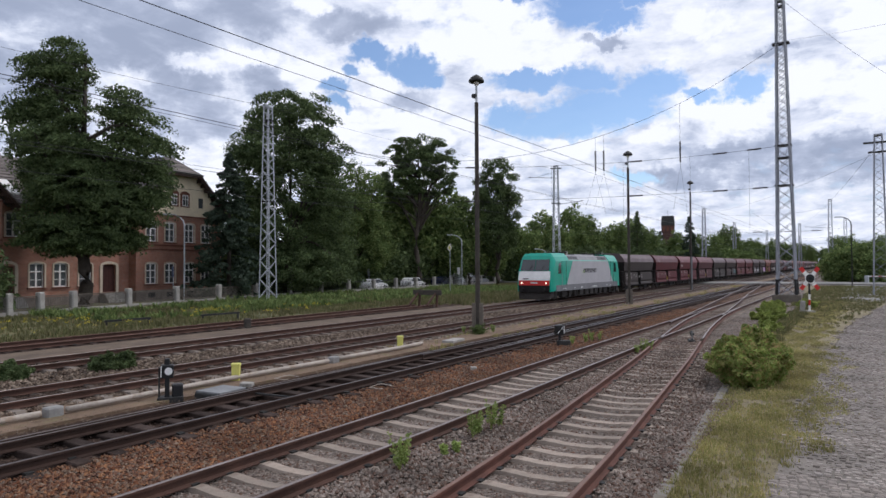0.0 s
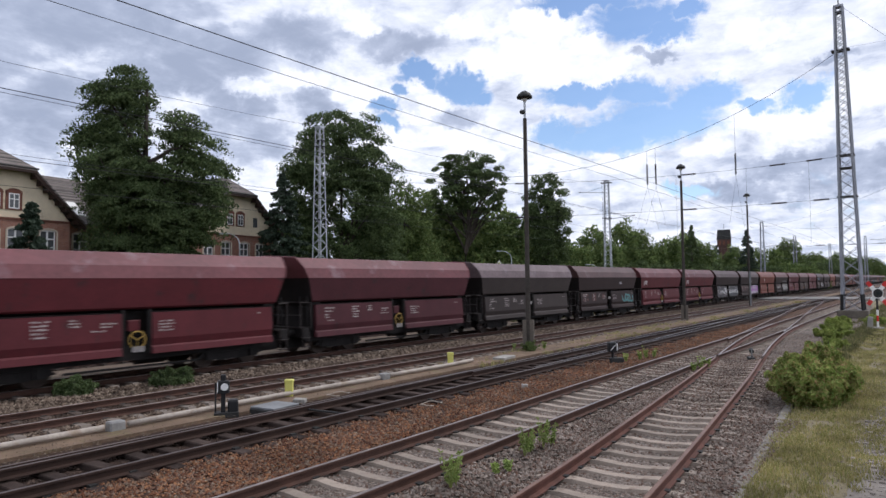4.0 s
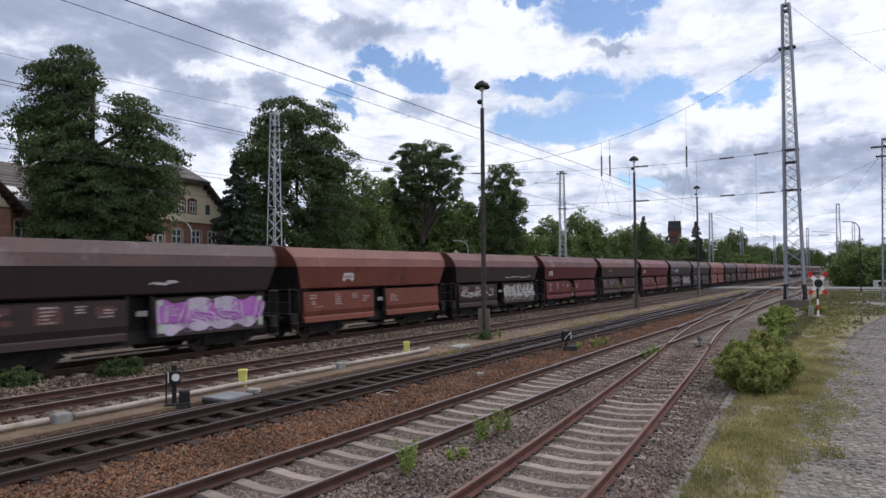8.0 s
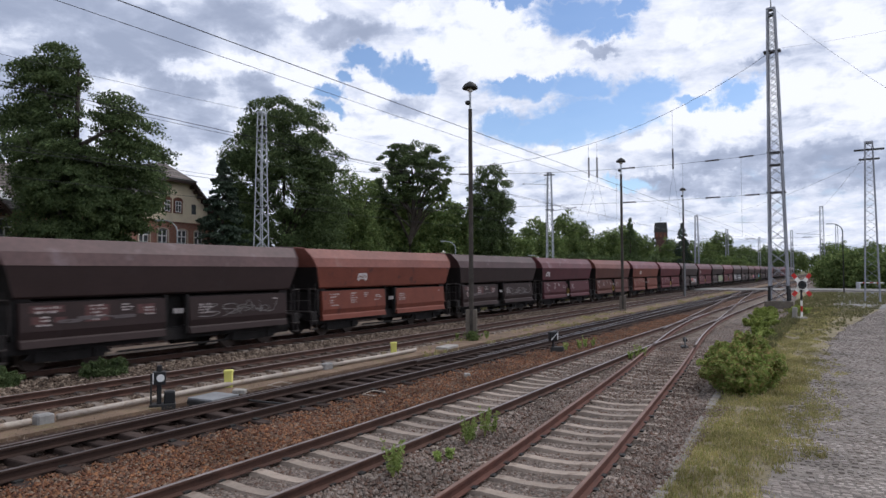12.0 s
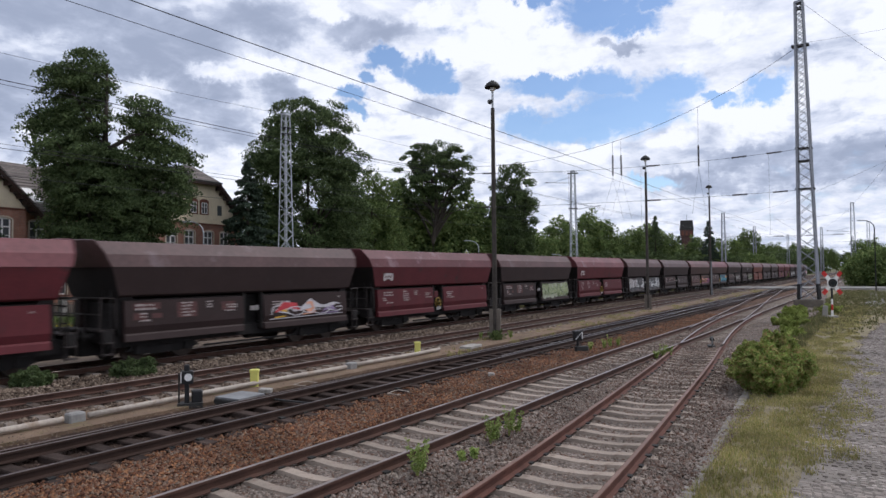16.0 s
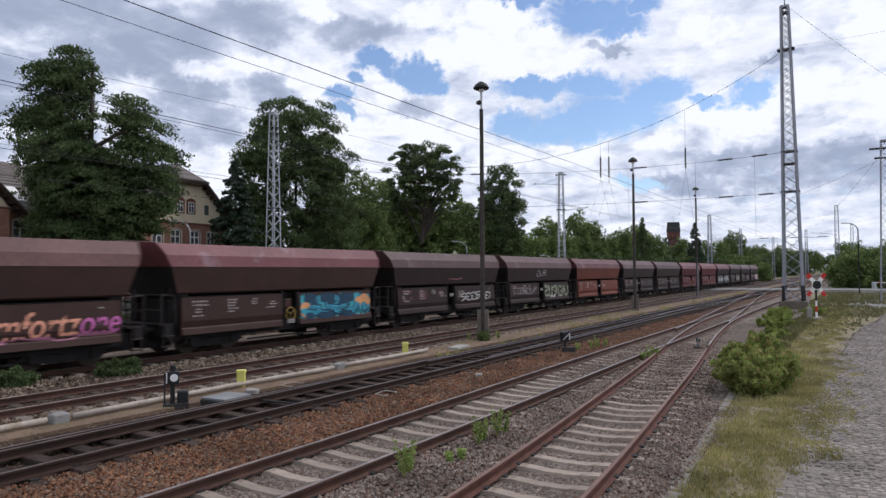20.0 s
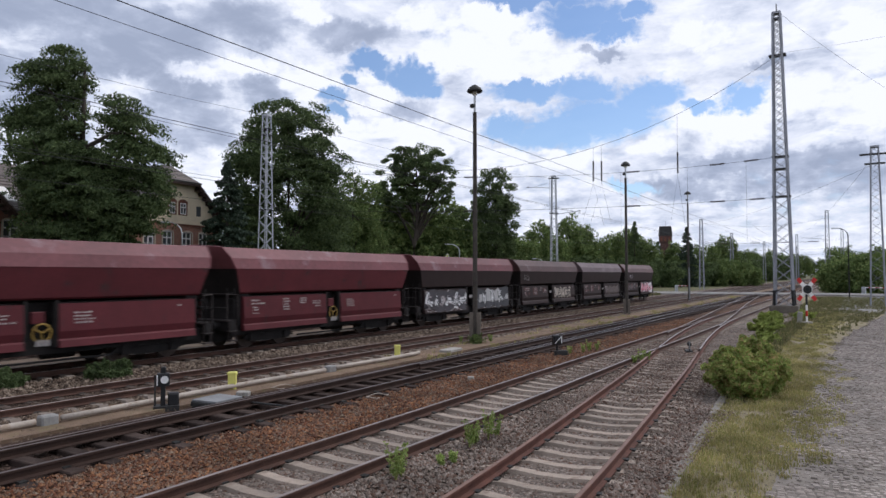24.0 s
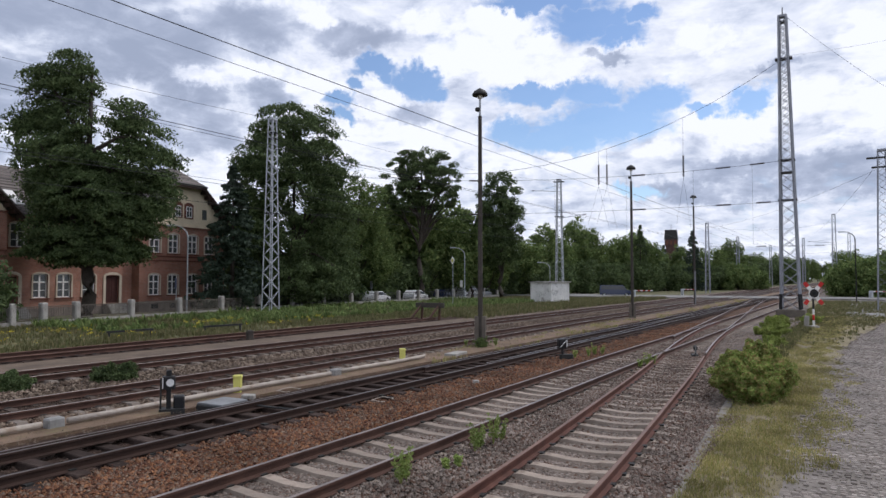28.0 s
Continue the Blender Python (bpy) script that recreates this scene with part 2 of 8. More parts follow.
def thing(name, label, category, m=None, group="", kind=""):
    ob = new(name)
    ob.empty_display_size = 0.2
    if m is not None:
        ob.matrix_basis = m
    return tagged(ob, label, category, group, kind)


# ---- materials ----
def material(name, color, rough=0.7, metal=0.0, var=0.25, scale=3.0, fine=40.0, bump=0.15, stain=None, stain_at=0.58, rand=0.0, coat=0.0, spec=0.32, space="Object", bump_dist=0.01):
    """Two scales of variation, stains, relief and a little difference from piece to piece."""
    mt = bpy.data.materials.new(name)
    mt.use_nodes = True
    nt = mt.node_tree
    N, L = nt.nodes.new, nt.links.new
    b = nt.nodes["Principled BSDF"]
    b.inputs["Roughness"].default_value, b.inputs["Metallic"].default_value = rough, metal
    b.inputs["Coat Weight"].default_value = coat
    b.inputs["Specular IOR Level"].default_value = spec
    co = N("ShaderNodeTexCoord").outputs["Object"] if space == "Object" else N("ShaderNodeNewGeometry").outputs["Position"]

    def noise_(s, d=4.0, r=0.6):
        n = N("ShaderNodeTexNoise")
        n.inputs["Scale"].default_value, n.inputs["Detail"].default_value, n.inputs["Roughness"].default_value = s, d, r
        L(co, n.inputs["Vector"])
        return n.outputs["Fac"]

    def mul(a, lo, hi):
        r = N("ShaderNodeMapRange")
        L(a, r.inputs[0])
        r.inputs[1].default_value, r.inputs[2].default_value, r.inputs[3].default_value, r.inputs[4].default_value = 0.3, 0.7, lo, hi
        return r.outputs[0]

    big, small = noise_(scale), noise_(fine, 3.0)
    k = N("ShaderNodeMath")
    k.operation = "MULTIPLY"
    L(mul(big, 1 - var, 1 + var), k.inputs[0])
    L(mul(small, 1 - var * 0.7, 1 + var * 0.7), k.inputs[1])
    fac = k.outputs[0]
    if rand:
        oi = N("ShaderNodeObjectInfo").outputs["Random"]
        rr = N("ShaderNodeMapRange")
        L(oi, rr.inputs[0])
        rr.inputs[3].default_value, rr.inputs[4].default_value = 1 - rand, 1 + rand
        k2 = N("ShaderNodeMath")
        k2.operation = "MULTIPLY"
        L(fac, k2.inputs[0]), L(rr.outputs[0], k2.inputs[1])
        fac = k2.outputs[0]
    sc = N("ShaderNodeVectorMath")
    sc.operation = "SCALE"
    sc.inputs[0].default_value = color[:3]
    L(fac, sc.inputs["Scale"])
    out = sc.outputs[0]
    if stain:
        mx = N("ShaderNodeMix")
        mx.data_type = "RGBA"
        s = N("ShaderNodeMapRange")
        s.interpolation_type = "SMOOTHSTEP"
        L(noise_(scale * 1.7, 6.0, 0.65), s.inputs[0])
        s.inputs[1].default_value, s.inputs[2].default_value, s.inputs[4].default_value = stain_at - 0.06, stain_at + 0.08, 0.85
        L(s.outputs[0], mx.inputs[0])
        L(out, mx.inputs[6])
        mx.inputs[7].default_value = (*stain, 1)
        out = mx.outputs[2]
    L(out, b.inputs["Base Color"])
    if bump:
        bp = N("ShaderNodeBump")
        bp.inputs["Strength"].default_value, bp.inputs["Distance"].default_value = bump, bump_dist
        L(small, bp.inputs["Height"])
        L(bp.outputs[0], b.inputs["Normal"])
    return mt


def stones_material(name, colors, scale=18.0, rough=0.9, big_scale=0.6, bump=0.8):
    """A bed of stones: cells of several colours with dark joints, in patches."""
    mt = bpy.data.materials.new(name)
    mt.use_nodes = True
    nt = mt.node_tree
    N, L = nt.nodes.new, nt.links.new
    b = nt.nodes["Principled BSDF"]
    b.inputs["Roughness"].default_value = rough
    b.inputs["Specular IOR Level"].default_value = 0.2
    co = N("ShaderNodeNewGeometry").outputs["Position"]
    vo = N("ShaderNodeTexVoronoi")
    vo.inputs["Scale"].default_value = scale
    L(co, vo.inputs["Vector"])
    sx = N("ShaderNodeSeparateXYZ")
    L(vo.outputs["Color"], sx.inputs[0])
    cr = N("ShaderNodeValToRGB")
    L(sx.outputs[0], cr.inputs[0])
    el = cr.color_ramp.elements
    el[0].color, el[1].color = (*colors[0], 1), (*colors[-1], 1)
    for i, c in enumerate(colors[1:-1]):
        el.new((i + 1) / (len(colors) - 1)).color = (*c, 1)
    nz = N("ShaderNodeTexNoise")
    nz.inputs["Scale"].default_value, nz.inputs["Detail"].default_value = big_scale, 5.0
    L(co, nz.inputs["Vector"])
    mr = N("ShaderNodeMapRange")
    L(nz.outputs["Fac"], mr.inputs[0])
    mr.inputs[1].default_value, mr.inputs[2].default_value, mr.inputs[3].default_value, mr.inputs[4].default_value = 0.3, 0.7, 0.6, 1.3
    gap = N("ShaderNodeMapRange")
    L(vo.outputs["Distance"], gap.inputs[0])
    gap.inputs[1].default_value, gap.inputs[2].default_value, gap.inputs[3].default_value, gap.inputs[4].default_value = 0.25, 0.75, 1.0, 0.45
    k = N("ShaderNodeMath")
    k.operation = "MULTIPLY"
    L(mr.outputs[0], k.inputs[0]), L(gap.outputs[0], k.inputs[1])
    sc = N("ShaderNodeVectorMath")
    sc.operation = "SCALE"
    L(cr.outputs[0], sc.inputs[0]), L(k.outputs[0], sc.inputs["Scale"])
    L(sc.outputs[0], b.inputs["Base Color"])
    bp = N("ShaderNodeBump")
    bp.invert = True
    bp.inputs["Strength"].default_value, bp.inputs["Distance"].default_value = bump, 0.04
    L(vo.outputs["Distance"], bp.inputs["Height"])
    L(bp.outputs[0], b.inputs["Normal"])
    return mt


def island_material(name, colors, rough=0.85, translucent=0.0, fine=30.0, spec=0.3):
    """Each loose piece of the mesh takes its own tone between the colours."""
    mt = bpy.data.materials.new(name)
    mt.use_nodes = True
    nt = mt.node_tree
    N, L = nt.nodes.new, nt.links.new
    b = nt.nodes["Principled BSDF"]
    b.inputs["Roughness"].default_value = rough
    b.inputs["Specular IOR Level"].default_value = spec
    g = N("ShaderNodeNewGeometry")
    cr = N("ShaderNodeValToRGB")
    L(g.outputs["Random Per Island"], cr.inputs[0])
    el = cr.color_ramp.elements
    el[0].color, el[1].color = (*colors[0], 1), (*colors[-1], 1)
    for i, c in enumerate(colors[1:-1]):
        el.new((i + 1) / (len(colors) - 1)).color = (*c, 1)
    nz = N("ShaderNodeTexNoise")
    nz.inputs["Scale"].default_value = 0.7
    L(g.outputs["Position"], nz.inputs["Vector"])
    mr = N("ShaderNodeMapRange")
    L(nz.outputs["Fac"], mr.inputs[0])
    mr.inputs[1].default_value, mr.inputs[2].default_value, mr.inputs[3].default_value, mr.inputs[4].default_value = 0.3, 0.7, 0.7, 1.3
    sc = N("ShaderNodeVectorMath")
    sc.operation = "SCALE"
    L(cr.outputs[0], sc.inputs[0]), L(mr.outputs[0], sc.inputs["Scale"])
    L(sc.outputs[0], b.inputs["Base Color"])
    if translucent:
        tr = N("ShaderNodeBsdfTranslucent")
        L(sc.outputs[0], tr.inputs[0])
        ms = N("ShaderNodeMixShader")
        ms.inputs[0].default_value = translucent
        out = nt.nodes["Material Output"]
        L(b.outputs[0], ms.inputs[1]), L(tr.outputs[0], ms.inputs[2]), L(ms.outputs[0], out.inputs[0])
    return mt


def glass_material(name, color=(0.02, 0.025, 0.03), rough=0.06):
    mt = bpy.data.materials.new(name)
    mt.use_nodes = True
    b = mt.node_tree.nodes["Principled BSDF"]
    b.inputs["Base Color"].default_value = (*color, 1)
    b.inputs["Roughness"].default_value = rough
    b.inputs["Specular IOR Level"].default_value = 0.7
    return mt


M_STONE_GREY = stones_material("grey ballast", [(0.112, 0.087, 0.071), (0.19, 0.154, 0.13), (0.275, 0.232, 0.2), (0.15, 0.105, 0.084)])
M_STONE_BROWN = stones_material("rust-brown ballast", [(0.058, 0.028, 0.019), (0.145, 0.063, 0.034), (0.115, 0.085, 0.066), (0.205, 0.106, 0.056), (0.082, 0.041, 0.028)])
M_STONE_DARK = stones_material("dark brown ballast", [(0.042, 0.029, 0.022), (0.075, 0.053, 0.04), (0.115, 0.083, 0.063), (0.055, 0.039, 0.03)])
M_SAND = material("trodden sand and grit", (0.15, 0.102, 0.068), 0.95, var=0.3, scale=0.9, fine=35, bump=0.5, stain=(0.15, 0.13, 0.06), stain_at=0.6, space="World", bump_dist=0.03)
M_RAIL_OILY = material("black oily rail steel", (0.036, 0.021, 0.016), 0.72, 0.0, spec=0.2, var=0.3, scale=2, fine=60, bump=0.2)
M_PATH = material("trodden grey-brown path", (0.115, 0.085, 0.062), 0.95, var=0.3, scale=0.9, fine=35, bump=0.5, space="World", bump_dist=0.03)
M_DIRT = material("dark oily grit", (0.048, 0.031, 0.024), 0.95, spec=0.12, var=0.35, scale=1.1, fine=30, bump=0.7, space="World", bump_dist=0.03)
M_GROUND = material("rough grass ground", (0.085, 0.085, 0.036), 0.95, var=0.4, scale=0.25, fine=9, bump=0.6, stain=(0.17, 0.14, 0.07), stain_at=0.56, space="World", bump_dist=0.06)
M_VERGE = material("worn verge of grass and grit", (0.19, 0.16, 0.095), 0.95, var=0.35, scale=0.7, fine=20, bump=0.6, stain=(0.185, 0.155, 0.105), stain_at=0.6, space="World", bump_dist=0.04)
M_RAIL_SIDE = material("brown rusty rail steel", (0.07, 0.036, 0.026), 0.75, 0.2, var=0.3, scale=2, fine=60, bump=0.2)
M_RAIL_RED = material("red rusty rail steel", (0.10, 0.042, 0.03), 0.8, 0.1, var=0.3, scale=2, fine=60, bump=0.2)
M_RAIL_TOP = material("worn rail head", (0.24, 0.20, 0.185), 0.38, 0.7, var=0.3, scale=1.2, fine=50, bump=0.05)
M_RAIL_TOP_DULL = material("dull rusted rail head", (0.17, 0.10, 0.075), 0.55, 0.35, var=0.3, scale=1.2, fine=50, bump=0.05)
M_RAIL_TOP_DARK = material("dark greasy rail head", (0.12, 0.10, 0.095), 0.32, 0.6, var=0.3, scale=1.2, fine=50, bump=0.05)
M_SLEEPER = material("weathered concrete sleeper", (0.265, 0.218, 0.178), 0.9, var=0.2, scale=2.5, fine=45, bump=0.25, stain=(0.18, 0.13, 0.10), stain_at=0.6, rand=0.18)
M_WOOD = material("tarred wooden sleeper", (0.046, 0.033, 0.028), 0.95, spec=0.12, var=0.4, scale=3, fine=30, bump=0.5, rand=0.3)


def dusted_sleeper():
    """Concrete that brake dust has browned between the rails; the ends past the rails stay pale."""
    mt = material("brake-dusted sleeper with pale ends", (0.07, 0.052, 0.041), 0.9, var=0.3, scale=2.5, fine=40, bump=0.3, rand=0.25)
    nt = mt.node_tree
    N, L = nt.nodes.new, nt.links.new
    b = nt.nodes["Principled BSDF"]
    old = b.inputs["Base Color"].links[0].from_socket
    sp = N("ShaderNodeSeparateXYZ")
    L(N("ShaderNodeTexCoord").outputs["Object"], sp.inputs[0])
    ab = N("ShaderNodeMath")
    ab.operation = "ABSOLUTE"
    L(sp.outputs[0], ab.inputs[0])
    mr = N("ShaderNodeMapRange")
    L(ab.outputs[0], mr.inputs[0])
    mr.inputs[1].default_value, mr.inputs[2].default_value, mr.inputs[4].default_value = 0.84, 1.0, 0.9
    mx = N("ShaderNodeMix")
    mx.data_type = "RGBA"
    L(mr.outputs[0], mx.inputs[0]), L(old, mx.inputs[6])
    mx.inputs[7].default_value = (0.18, 0.15, 0.126, 1)
    L(mx.outputs[2], b.inputs["Base Color"])
    return mt


M_SLEEPER_DARK = dusted_sleeper()
M_CONCRETE = material("grey weathered concrete", (0.30, 0.285, 0.26), 0.9, var=0.22, scale=1.5, fine=30, bump=0.25, stain=(0.16, 0.15, 0.12), stain_at=0.6, rand=0.1)
M_ASPHALT = material("old asphalt", (0.19, 0.182, 0.172), 0.9, var=0.2, scale=0.5, fine=25, bump=0.3, space="World")
M_JUNCTION = material("pale grey junction box", (0.24, 0.235, 0.225), 0.75, var=0.2, scale=3, fine=20, bump=0.1)
M_BOX = material("dull grey cabinet paint", (0.185, 0.19, 0.195), 0.8, var=0.2, scale=2, fine=20, bump=0.1)
M_SOCKET = material("dirty brown-grey concrete", (0.125, 0.107, 0.088), 0.9, var=0.25, scale=2, fine=25, bump=0.3)
M_GALV = material("galvanised steel", (0.42, 0.44, 0.46), 0.5, 0.6, var=0.18, scale=2, fine=30, bump=0.05)
M_MAST = material("grey painted mast steel", (0.29, 0.30, 0.335), 0.6, 0.3, var=0.2, scale=1, fine=20, bump=0.05)
M_DARKSTEEL = material("dark painted steel", (0.035, 0.035, 0.034), 0.6, 0.3, var=0.3, scale=2, fine=25, bump=0.1)
M_POST = material("dark weathered post", (0.055, 0.047, 0.040), 0.85, var=0.35, scale=2.5, fine=22, bump=0.3)
M_BLACK = material("black paint", (0.015, 0.015, 0.016), 0.5, var=0.2)
M_WHITE = material("white paint", (0.75, 0.74, 0.72), 0.55, var=0.08, bump=0.03)
M_RED = material("red paint", (0.5, 0.03, 0.025), 0.5, var=0.12, bump=0.03)
M_YELLOW = material("yellow plastic", (0.60, 0.57, 0.15), 0.55, var=0.08, bump=0.05)
M_PIPE = material("pale grey cable duct", (0.36, 0.315, 0.27), 0.75, var=0.2, scale=1.6, fine=22, bump=0.1, stain=(0.25, 0.19, 0.14), stain_at=0.6)
M_WIRE = material("dark overhead wire", (0.03, 0.03, 0.033), 0.55, 0.4, var=0.1)
M_INSUL = material("brown glazed insulator", (0.035, 0.025, 0.022), 0.3, var=0.1)
M_GLASS = glass_material("dark window glass")


# ---- ground and beds ----
def sheet(name, poly, z, mat, label, category, thick=0.0, cut=None):
    g = Geo()
    if thick:
        g.prism(poly, "z", z - thick, z)
    else:
        g.add([(x, y, z) for x, y in poly], [tuple(range(len(poly)))])
    ob = part(name, g, mat)
    return tagged(ob, label, category, kind="structure")


def strip(name, x0, x1, z, mat, label, y0=-640.0, y1=660.0, category="ground"):
    return sheet(name, [(x0, y0), (x1, y0), (x1, y1), (x0, y1)], z, mat, label, category, 0.25)


sheet("ground", [(-1500, -600), (1500, -600), (1500, 2500), (-1500, 2500)], -0.10, M_GROUND, "rough green and yellow grass ground beside the railway", "ground")
strip("siding_bed", -7.95, -2.05, -0.045, M_STONE_GREY, "grey-brown ballast bed of the two sidings")
strip("brown_ballast_bed", -10.2, -7.95, -0.05, M_STONE_BROWN, "rust-brown ballast between the tracks")
strip("points_track_bed", -13.3, -10.2, -0.09, M_DIRT, "dark oily ballast under the points track")
strip("sand_strip", -14.95, -13.3, -0.02, M_SAND, "sandy walkway with a cable duct between tracks")
strip("near_main_bed", -18.4, -14.95, -0.02, M_STONE_DARK, "dark brown ballast bed of the main track")
strip("far_main_bed", -23.2, -18.4, -0.05, M_STONE_DARK, "dark brown ballast bed of the train's track")
strip("sand_path", -25.4, -23.2, -0.02, M_PATH, "pale sandy path beside the track")
strip("old_siding_bed", -28.4, -25.4, -0.04, M_DIRT, "dark overgrown bed of the old siding", y0=-60.0, y1=46)

# ---- tracks ----
RAIL = [(-0.075, 0.0), (0.075, 0.0), (0.075, 0.012), (0.012, 0.035), (0.012, 0.115), (0.036, 0.125), (0.036, 0.158), (-0.036, 0.158), (-0.036, 0.125), (-0.012, 0.115), (-0.012, 0.035), (-0.075, 0.012)]


def along(path, step):
    """Points and headings at even steps of a path of (x, y)."""
    out, carry = [], 0.0
    for (x0, y0), (x1, y1) in zip(path, path[1:]):
        d = math.hypot(x1 - x0, y1 - y0)
        s = carry
        while s < d:
            out.append((x0 + (x1 - x0) * s / d, y0 + (y1 - y0) * s / d, math.atan2(-(x1 - x0), y1 - y0)))
            s += step
        carry = s - d
    return out


def offset(path, o):
    out = []
    for i, (x, y) in enumerate(path):
        a, b = path[max(i - 1, 0)], path[min(i + 1, len(path) - 1)]
        d = math.hypot(b[0] - a[0], b[1] - a[1])
        out.append((x + o * (b[1] - a[1]) / d, y - o * (b[0] - a[0]) / d))
    return out


def rail(name, path, parent, mat=None, top=None, lift=0.012):
    g, t = Geo(), Geo()
    rings, tops = [], []
    for i, (x, y) in enumerate(path):
        a, b = path[max(i - 1, 0)], path[min(i + 1, len(path) - 1)]
        d = math.hypot(b[0] - a[0], b[1] - a[1])
        nx, ny = (b[1] - a[1]) / d, -(b[0] - a[0]) / d
        rings.append([(x + nx * u, y + ny * u, w + lift) for u, w in RAIL])
        tops.append([(x + nx * u, y + ny * u, w + lift) for u, w in ((-0.03, 0.157), (0.03, 0.157), (0.026, 0.164), (-0.026, 0.164))])
    r = part(name, g.loft(rings), mat or M_RAIL_SIDE, parent)
    part("rail_head", t.loft(tops), top or M_RAIL_TOP, r, "worn running surface")
    return r


def sleeper_mesh(kind):
    g = Geo()
    if kind == "wood":
        g.bevel_box(-1.14, 1.14, -0.125, 0.125, -0.14, 0.0, 0.018)
        return g.mesh("sleeper", M_WOOD)
    st = [(-1.28, -0.05), (-1.22, -0.02), (-0.55, 0.01), (-0.2, -0.02), (0.2, -0.02), (0.55, 0.01), (1.22, -0.02), (1.28, -0.05)]
    g.loft([[(x, -0.15, -0.16), (x, 0.15, -0.16), (x, 0.095, z), (x, -0.095, z)] for x, z in st])
    if kind == "dusty":
        st = [(-1.3, -0.02), (-1.25, 0.03), (-0.55, 0.01), (-0.2, -0.02), (0.2, -0.02), (0.55, 0.01), (1.25, 0.03), (1.3, -0.02)]
        g = Geo().loft([[(x, -0.15, -0.16), (x, 0.15, -0.16), (x, 0.105, z), (x, -0.105, z)] for x, z in st])
    return g.mesh("sleeper", M_SLEEPER if kind == "concrete" else M_SLEEPER_DARK)


def track(name, path, kind, label, step=0.63, y_near=140.0, mat=None, top=None, sleepers=True):
    t = thing(name, label, "railway track", kind="structure")
    for o in (-0.7525, 0.7525):
        rail("rail", offset(path, o), t, mat, top)
    if sleepers:
        me = sleeper_mesh(kind)
        clip = Geo().box(-0.11, 0.11, -0.06, 0.06, 0.0, 0.03).mesh("fastening", M_DARKSTEEL)
        for x, y, a in along(path, step):
            if y < -2 or y > y_near:
                continue
            rough = 3.0 if kind == "wood" else 1.0
            s = part("sleeper", me, None, t, m=pose(x + random.uniform(-0.03, 0.03) * rough, y + random.uniform(-0.02, 0.02) * rough, 0.006 + random.uniform(-0.012, 0.006) * rough, 0, 0, math.degrees(a) + random.uniform(-0.8, 0.8) * rough))
            if y < 24:
                for o in (-0.7525, 0.7525):
                    part("fastening", clip, None, s, m=pose(o, 0, 0.0))
    return t


def curve_x(y):
    """Centre of the curving siding: it swings over to join its neighbour."""
    if y < 8:
        return -3.72 - 0.05 * (y - 8) * 0.9
    pts = [(8, -3.75), (12, -4.1), (16, -4.52), (20, -4.9), (23, -5.24), (28.5, -5.92), (34, -6.5), (41, -7.02), (48, -7.2), (90, -7.2)]
    for (a, xa), (b, xb) in zip(pts, pts[1:]):
        if y <= b:
            k = (y - a) / (b - a)
            return xa + (xb - xa) * k
    return -7.2


def smooth_path(fn, y0, y1, step):
    n = int((y1 - y0) / step)
    ys = [y0 + i * (y1 - y0) / n for i in range(n + 1)]
    return [(sum(fn(y + d) for d in (-3, -2, -1, 0, 1, 2, 3)) / 7, y) for y in ys]


track("siding_track", [(-7.05, -60), (-7.05, 10), (-7.12, 16), (-7.2, 24), (-7.2, 120), (-7.3, 180), (-7.3, 420)], "concrete", "siding with pale concrete sleepers and brown rails")
track("curved_siding_track", smooth_path(curve_x, -8, 27, 1.0), "concrete", "curving siding with red rusty rails on concrete sleepers", mat=M_RAIL_RED, top=M_RAIL_TOP_DULL, y_near=27)
track("points_track", [(-11.2, -60), (-11.2, 660)], "wood", "dark track with points on tarred wooden sleepers", step=0.66, mat=M_RAIL_OILY, top=M_RAIL_TOP_DARK)
track("near_main_track", [(-15.95, -60), (-15.95, 660)], "dusty", "main track with brown rails on buried sleepers")
track("far_main_track", [(-21.0, -640), (-21.0, 660)], "dusty", "main track of the train on dusty brown sleepers")
track("old_siding", [(-26.6, -60), (-26.6, 41)], "wood", "old siding ending at a buffer stop", mat=M_RAIL_SIDE, top=M_RAIL_TOP_DULL)
_tc = thing("curved_siding_end", "far end of the curved siding with worn bright rails", "railway track", kind="structure")
for _o in (-0.7525, 0.7525):
    rail("rail", offset(smooth_path(curve_x, 26, 48, 1.0), _o), _tc, M_RAIL_RED, M_RAIL_TOP)


# ---- the train ----
def paint(name, c, dirt=(0.035, 0.024, 0.024)):
    return material(name, c, 0.62, 0.0, var=0.16, scale=0.8, fine=14, bump=0.06, stain=dirt, stain_at=0.63, rand=0.08, spec=0.22)


